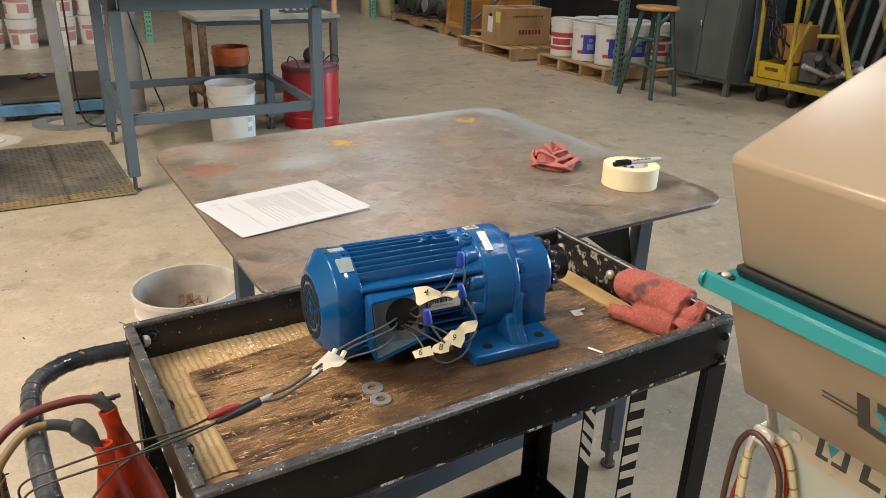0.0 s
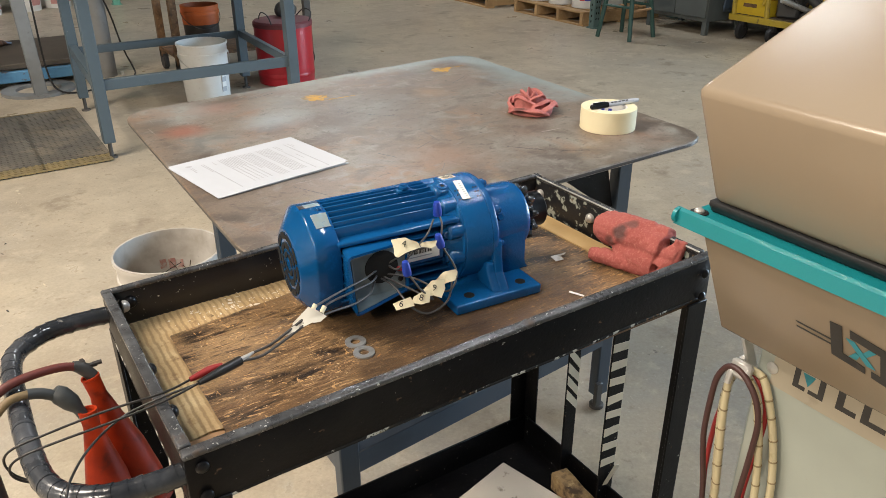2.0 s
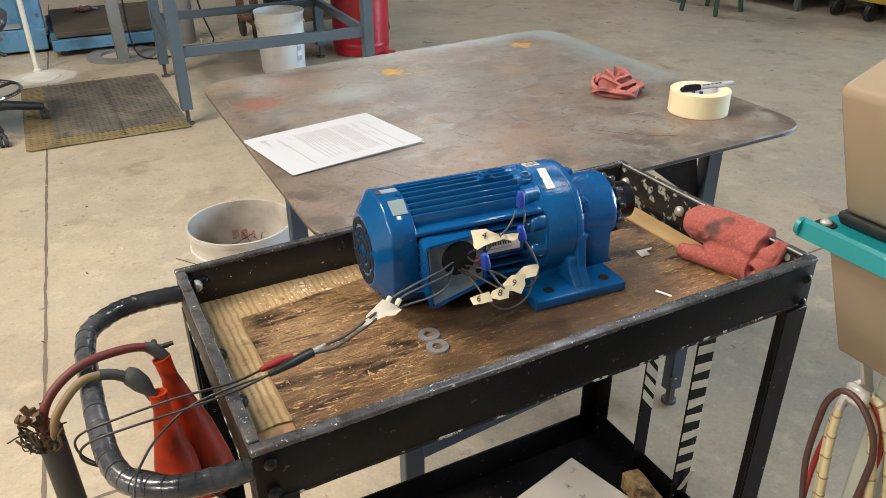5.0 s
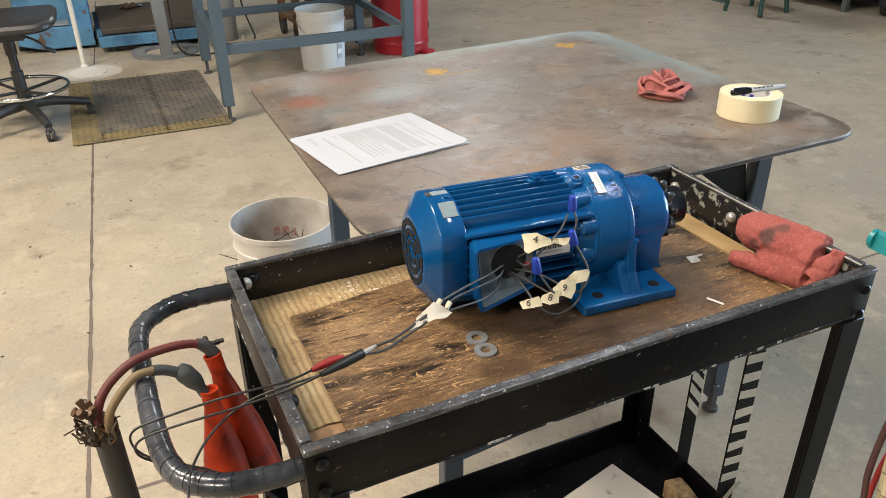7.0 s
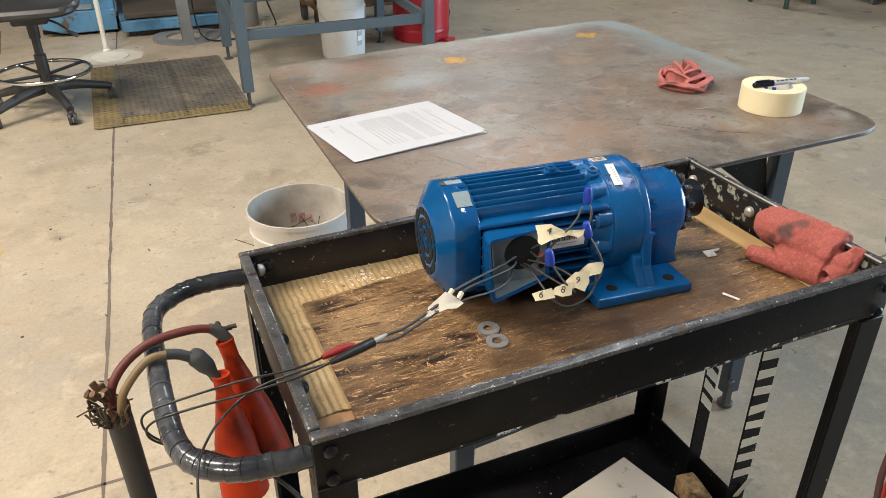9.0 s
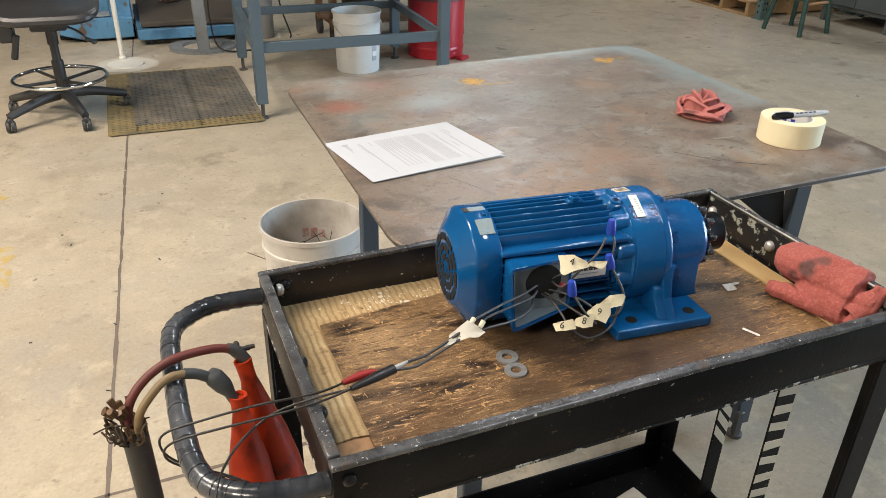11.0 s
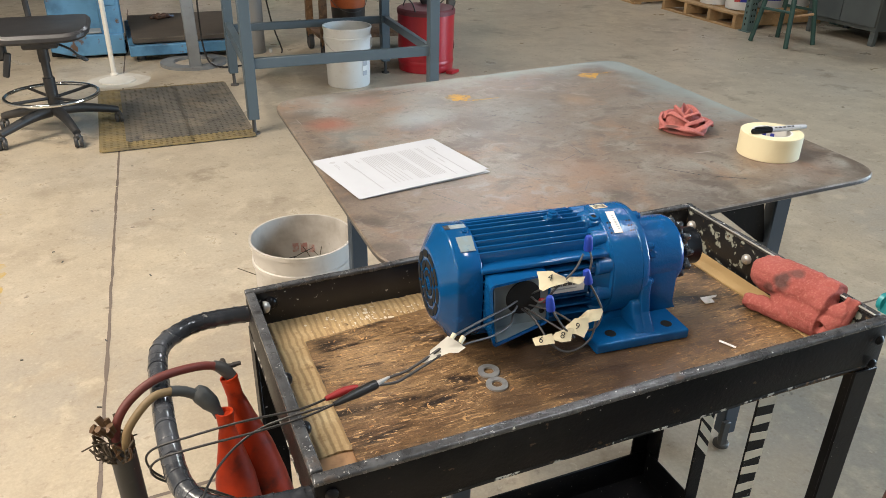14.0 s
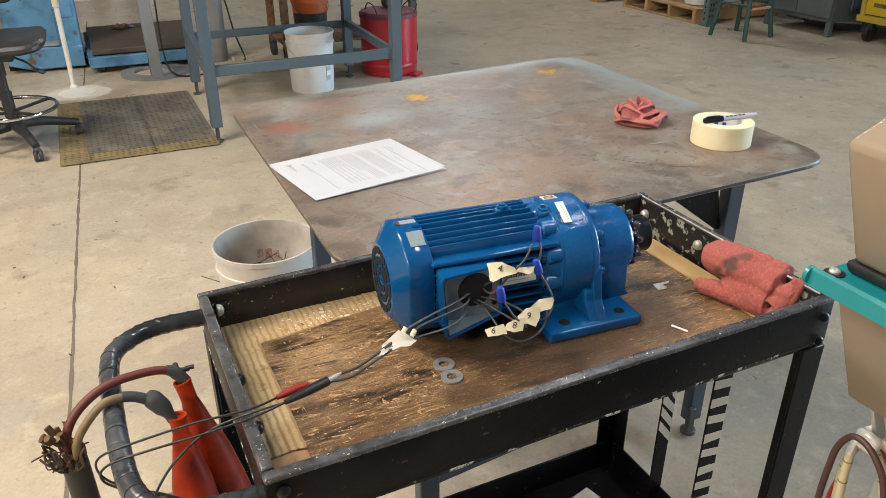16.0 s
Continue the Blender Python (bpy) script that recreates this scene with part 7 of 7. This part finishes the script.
for x, y in ((0.22, 9.38), (0.53, 9.35), (0.92, 9.48), (1.23, 9.58), (-0.10, 9.45)):
    for k in (0, 1):
        white_bucket((x, y, 0.3055 * k), random.uniform(-30, 30), "dusty white plastic pail with a faded red print, in a stack", PALE_BAND, "stacked white pails", h=0.303)


def upright(name, x, y, h, mat, label):
    """A perforated rack post: a channel with rows of slots."""
    u = thing(name, (x, y, 0), 0, label, "rack post", "storage rack posts")
    part("post", join(bx(0.062, 0.006, h, (0, -0.03, h / 2)), bx(0.006, 0.062, h, (-0.034, 0.002, h / 2)), bx(0.006, 0.062, h, (0.034, 0.002, h / 2)), bx(0.10, 0.11, 0.008, (0, 0, 0.004))), mat, u)
    for k in range(int(min(h, 1.2) / 0.05)):
        part("slot", bx(0.002, 0.012, 0.019, (-0.0375, 0.005, 0.06 + 0.05 * k)), M["hole"], u)
        part("slot", bx(0.011, 0.002, 0.019, (-0.014, -0.0335, 0.085 + 0.05 * k), (0, 15, 0)), M["hole"], u)
        part("slot", bx(0.011, 0.002, 0.019, (0.014, -0.0335, 0.085 + 0.05 * k), (0, -15, 0)), M["hole"], u)
    return u


upright("rack_post", 1.80, 9.40, 2.4, M["mint"], "perforated mint green steel rack post")
upright("rack_post", 5.18, 5.36, 2.4, M["rack_green"], "perforated green steel rack post")
upright("rack_post", 5.35, 8.24, 2.4, M["rack_green"], "perforated green steel rack post")
upright("rack_post", 5.53, 11.28, 2.4, M["mint"], "perforated mint green steel rack post")
upright("rack_post", 6.25, 5.36, 2.4, M["rack_green"], "perforated green steel rack post")
upright("rack_post", 6.40, 8.24, 2.4, M["rack_green"], "perforated green steel rack post")
for x0, y0, x1, y1 in ((5.18, 5.40, 5.35, 8.2), (5.35, 8.28, 5.53, 11.24)):
    ln = math.hypot(x1 - x0, y1 - y0)
    solid("rack_beam", bx(0.045, ln - 0.08, 0.11, (0, 0, 0), bev=0.004), M["rack_orange"], ((x0 + x1) / 2, (y0 + y1) / 2, 0.80), -math.degrees(math.atan2(x1 - x0, y1 - y0)), "orange steel beam between two rack posts", "rack beam", "storage rack beams")
for x0, y0, x1, y1 in ((5.22, 5.36, 6.21, 5.36), (5.39, 8.24, 6.36, 8.24)):
    solid("rack_brace", tube([(x0 + 0.01, y0, 0.25), (x1 - 0.01, y1, 0.9)], 0.018, 8, 1), M["rack_green"], label="green diagonal brace of the storage rack", category="rack brace", group="storage rack braces")


def pallet(place, turn, label, w=1.0, d=1.2, beams=3, notched=True):
    """w along x, d along y; deck boards across."""
    p = thing("pallet", place, turn, label, "pallet", "wooden pallets")
    for k in range(7):
        part("deck_board", bx(w, 0.09, 0.018, (0, -d / 2 + 0.05 + (d - 0.1) * k / 6, 0.122), (0, 0, random.uniform(-0.8, 0.8)), bev=0.002), M["pallet_wood"], p)
    for k in range(beams):
        x = -w / 2 + 0.03 + (w - 0.06) * k / (beams - 1)
        notch = [(-d / 2, 0.018), (-d / 2 + 0.13, 0.018), (-d / 2 + 0.17, 0.06), (-0.22, 0.06), (-0.18, 0.018), (0.18, 0.018), (0.22, 0.06), (d / 2 - 0.17, 0.06), (d / 2 - 0.13, 0.018), (d / 2, 0.018), (d / 2, 0.112), (-d / 2, 0.112)] if notched else [(-d / 2, 0.018), (d / 2, 0.018), (d / 2, 0.112), (-d / 2, 0.112)]
        part("stringer", prism(notch, 0.038, (x - 0.019, 0, 0), (90, 0, 90)), M["pallet_wood"], p)
    for y in (-d / 2 + 0.05, 0, d / 2 - 0.05):
        part("bottom_board", bx(w, 0.09, 0.018, (0, y, 0.009), bev=0.002), M["pallet_wood"], p)
    return p


pallet((5.64, 5.99, 0), 89, "pale wooden pallet loaded with plastic pails", 1.08, 1.0, 4, False)
pallet((5.57, 7.42, 0), 87, "weathered wooden pallet carrying a cardboard carton", 1.2, 1.0, 3, False)
pallet((6.10, 10.0, 0), -3, "weathered wooden pallet carrying dark electric motors", 1.0, 1.7)
pallet((6.05, 8.75, 0), -3, "weathered wooden pallet carrying plywood crates", 1.0, 0.8)
for i, x in enumerate((5.33, 5.65, 5.97)):
    for j, y in enumerate((6.34, 6.02, 5.70)):
        white_bucket((x + 0.02 * j, y, 0.1315), 8 * j - 6 * i, "white plastic pail with red and blue printed label on a pallet", RED_BAND if j == 0 or i == 2 else BLUE_BAND, "pails on the pallet")
bxx = thing("carton", (5.43, 7.335, 0.1315), -6, "sealed brown cardboard carton with dark red print", "carton")
part("box", bx(0.64, 0.46, 0.39, (0, 0, 0.195), bev=0.003), M["box_card"], bxx)
part("tape", bx(0.642, 0.055, 0.002, (0, 0, 0.391)), M["box_tape"], bxx, "strip of brown packing tape")
part("flap_joint", bx(0.64, 0.003, 0.0012, (0, 0, 0.3925)), M["brown_wood"], bxx)
for k in range(7):
    w = (0.030, 0.034, 0.024, 0.036, 0.026, 0.032, 0.028)[k]
    part("printed_mark", bx(w, 0.001, 0.048, (-0.075 + 0.042 * k, -0.2307, 0.135)), M["carton_print"], bxx)
for k in range(11):
    part("printed_mark", bx(0.020 + 0.008 * (k % 3), 0.001, 0.020, (-0.17 + 0.037 * k, -0.2307, 0.305)), M["brown_wood"], bxx)
part("sticker", bx(0.001, 0.115, 0.17, (-0.3207, 0.02, 0.205)), M["label_white"], bxx, "white label")
part("sticker", bx(0.0012, 0.10, 0.115, (-0.3210, -0.155, 0.295)), M["label_yellow"], bxx, "yellow-green label")
part("sticker", bx(0.0012, 0.06, 0.03, (-0.3213, 0.02, 0.305)), M["hole"], bxx, "black square label")
for x, y, sx, sy, sz in ((5.80, 8.75, 0.6, 0.46, 0.36), (6.2, 8.42, 0.5, 0.3, 0.45)):
    cr_ = thing("plywood_crate", (x, y, 0.1315), -3, "orange plywood crate with batten edges", "crate", "plywood crates")
    part("panel", bx(sx - 0.03, sy - 0.03, sz - 0.01, (0, 0, sz / 2), bev=0.002), M["crate_wood"], cr_)
    for a in (-1, 1):
        part("batten", bx(0.02, 0.07, sz, (-sx / 2 + 0.004, a * (sy / 2 - 0.035), sz / 2), bev=0.002), M["crate_wood"], cr_)
        part("batten", bx(0.018, sy - 0.142, 0.06, (-sx / 2 + 0.004, 0, sz / 2 + a * (sz / 2 - 0.03)), bev=0.002), M["crate_wood"], cr_)
for k, (y, r) in enumerate(((9.45, 0.13), (9.85, 0.15), (10.25, 0.14), (10.6, 0.13))):
    mo = thing("stored_motor", (5.85, y, 0.1315), 10 * k - 15, "dark greasy electric motor stored on a pallet", "motor", "stored motors")
    part("body", cyl(r, 0.34, (0, 0, r + 0.03), "x", 28, bev=0.012), M["dark_metal"], mo)
    part("end_cap", cyl(r * 0.6, 0.03, (-0.18, 0, r + 0.03), "x", 24), M["light_grey"] if k == 1 else M["dark_metal"], mo)
    part("base", bx(0.3, r * 1.7, 0.04, (0, 0, 0.02), bev=0.004), M["dark_metal"], mo)
    part("junction_box", bx(0.12, 0.1, 0.08, (0, 0, 2 * r + 0.05), bev=0.006), M["dark_metal"], mo)
solid("cream_drum", lathe([(0.28, 0), (0.285, 0.02), (0.28, 0.3), (0.288, 0.31), (0.28, 0.32), (0.28, 0.86), (0.27, 0.88)], 36), M["cream_wall"], (5.85, 11.75, 0), 0, "cream painted steel drum beyond the rack", "drum")

# ---- stool, cabinet, yellow trolley ----
st = thing("stool", (5.10, 4.88, 0), 8, "round pine seat stool with dark green splayed legs", "stool")
part("seat", lathe([(0.165, 0.72), (0.178, 0.728), (0.18, 0.74), (0.172, 0.752), (0.14, 0.754), (0.001, 0.748)], 40, close=False), M["seat_wood"], st, "round varnished pine seat")
part("underside", lathe([(0.001, 0.719), (0.166, 0.7195)], 40, close=False), M["seat_wood"], st)
for sx in (-1, 1):
    for sy in (-1, 1):
        part("leg", tube([(sx * 0.085, sy * 0.085, 0.72), (sx * 0.17, sy * 0.17, 0.002)], 0.018, 14, 1, (0.021, 0.018)), M["green_paint"], st, "dark green tapered leg")
for z, c_ in ((0.46, 0.115), (0.24, 0.143)):
    for s in (-1, 1):
        part("rung", cyl(0.011, 2 * c_, (0, s * c_, z), "x", 12), M["pole_wood"] if z < 0.4 else M["light_grey"], st)
        part("rung", cyl(0.011, 2 * c_, (s * c_, 0, z + 0.03), "y", 12), M["green_paint"], st)
cab = thing("steel_cabinet", (5.95, 4.87, 0), 0, "dark grey steel storage cabinet on short legs", "cabinet")
part("body", bx(0.50, 0.70, 1.75, (0, 0, 0.99), bev=0.005), M["grey_cab"], cab)
for s in (-1, 1):
    part("door", bx(0.018, 0.342, 1.68, (-0.2605, s * 0.1735, 0.99), bev=0.003), M["grey_cab"], cab)
    for t in (-1, 1):
        part("leg", bx(0.045, 0.045, 0.115, (t * 0.222, s * 0.322, 0.0575), bev=0.003), M["grey_cab"], cab)
part("handle", bx(0.02, 0.02, 0.07, (-0.278, 0.015, 0.60), bev=0.004), M["chrome"], cab)
sheet_bm = bx(0.40, 0.006, 0.72, (0, 0, 0.56))
bmesh.ops.subdivide_edges(sheet_bm, edges=[e for e in sheet_bm.edges if e.calc_length() > 0.1], cuts=16, use_grid_fill=True)
for v in sheet_bm.verts:
    v.co.y += 0.035 * noise.noise(Vector((v.co.x * 9, 0, v.co.z * 3))) + 0.012 * noise.noise(v.co * 22)
solid("plastic_sheet", sheet_bm, M["clear_blue"], (6.04, 4.46, 0), 0, "crinkled dark blue plastic sheet hung beside the cabinet", "sheet", sharp=180)

ty = thing("tool_trolley", (0, 0, 0), 0, "yellow steel trolley crowded with cables and metal parts", "trolley")
YP = M["yellow_paint"]
TX0, TX1, TY0, TY1 = 5.86, 6.45, 3.42, 4.40
for x in (TX0, TX1):
    part("base_rail", bx(0.05, TY1 - TY0, 0.05, (x, (TY0 + TY1) / 2, 0.172), bev=0.003), YP, ty)
    part("post", tube([(x, 4.37, 0.19), (x, 4.44, 1.2)], 0.02, 8, 1), YP, ty)
    part("post", tube([(x, 4.05, 0.19), (x + 0.02, 4.12, 1.2)], 0.022, 8, 1), YP, ty)
    part("strut", tube([(x, 3.47, 0.19), (x, 3.90, 1.2)], 0.024, 8, 1), YP, ty)
for y in (TY0, 4.02, TY1):
    part("cross_rail", bx(TX1 - TX0, 0.045, 0.045, ((TX0 + TX1) / 2, y, 0.172), bev=0.003), YP, ty)
part("deck", bx(TX1 - TX0 - 0.03, TY1 - TY0 - 0.03, 0.01, ((TX0 + TX1) / 2, (TY0 + TY1) / 2, 0.2)), M["deck"], ty)
part("strut", tube([(5.86, 3.95, 0.7), (5.86, 4.1, 0.3)], 0.016, 8, 1), YP, ty)
part("cross_rail", tube([(5.86, 3.66, 0.62), (5.86, 3.86, 0.60)], 0.016, 8, 1), YP, ty)
for x, y in ((5.87, 4.28), (5.88, 3.99), (6.42, 4.28), (6.42, 3.6), (5.88, 3.50)):
    part("caster", join(cyl(0.066, 0.04, (x, y, 0.066), "y", 24, bev=0.006), bx(0.05, 0.06, 0.06, (x, y, 0.125), bev=0.004)), M["rubber"], ty)
yb = thing("parts_bin", (6.02, 4.20, 0.206), 0, "yellow plastic parts bin on the trolley deck", "bin")
part("shell", join(bx(0.30, 0.006, 0.13, (0, -0.16, 0.065)), bx(0.30, 0.006, 0.13, (0, 0.16, 0.065)), bx(0.006, 0.326, 0.13, (-0.15, 0, 0.065)), bx(0.006, 0.326, 0.13, (0.15, 0, 0.065)), bx(0.3, 0.32, 0.006, (0, 0, 0.003))), M["bin_yellow"], yb)
part("printed_mark", bx(0.001, 0.13, 0.03, (-0.1535, 0.03, 0.075)), M["brown_wood"], yb)
solid("parts_carton", bx(0.26, 0.22, 0.30, (0, 0, 0.15), (0, 0, 0), bev=0.004), M["crate_wood"], (6.16, 4.24, 0.34), 10, "worn yellow-brown box standing in the parts bin", "box")
solid("metal_casting", join(bx(0.16, 0.18, 0.26, (0, 0, 0.13), bev=0.02), cyl(0.05, 0.05, (-0.09, 0, 0.16), "x", 24)), M["dark_metal"], (6.0, 3.94, 0.206), 15, "dark cast metal part with a bright bore", "casting")
for k in range(9):
    y = 3.5 + 0.055 * k
    solid("scrap_bar", cyl(0.022 + 0.006 * (k % 3), 0.34 + 0.05 * (k % 4), (0, 0, 0.0), "x", 14, rot=(0, 20 + 9 * (k % 3), 40 * (k % 5) - 60)), M["bare_steel"] if k % 3 == 0 else M["dark_metal"], (6.0 + 0.05 * (k % 3), y, 0.29 + 0.03 * (k % 2)), 0, "loose steel bar end on the trolley deck", "bar", "loose steel bars")
for k in range(6):
    pts = [(5.85 + random.uniform(-0.03, 0.1), 4.42 - 0.055 * j + random.uniform(-0.03, 0.03), 0.95 - 0.10 * j - 0.1 * (k % 2) + random.uniform(-0.08, 0.08)) for j in range(6)]
    solid("hung_cable", tube(pts, 0.008, 6, 5), M["wire_black"], label="black cable draped over the yellow trolley", category="cable", group="cables on the trolley", sharp=180)
for k in range(7):
    x, y = 6.25 + 0.05 * (k % 3), 3.62 + 0.12 * k
    solid("long_bar", tube([(x, y, 0.21), (x + 0.05, y - 0.14 + 0.05 * (k % 3), 1.1)], 0.024, 10, 1), (M["dark_metal"], M["light_grey"], M["green_paint"], M["brown_wood"])[k % 4], label="long metal bar leaning in the trolley", category="bar", group="long bars in the trolley")
solid("dark_locker", bx(0.5, 1.0, 1.9, (0, 0, 0.95), bev=0.006), M["grey_cab"], (7.0, 3.2, 0), 0, "dark grey steel locker behind the trolley", "locker")
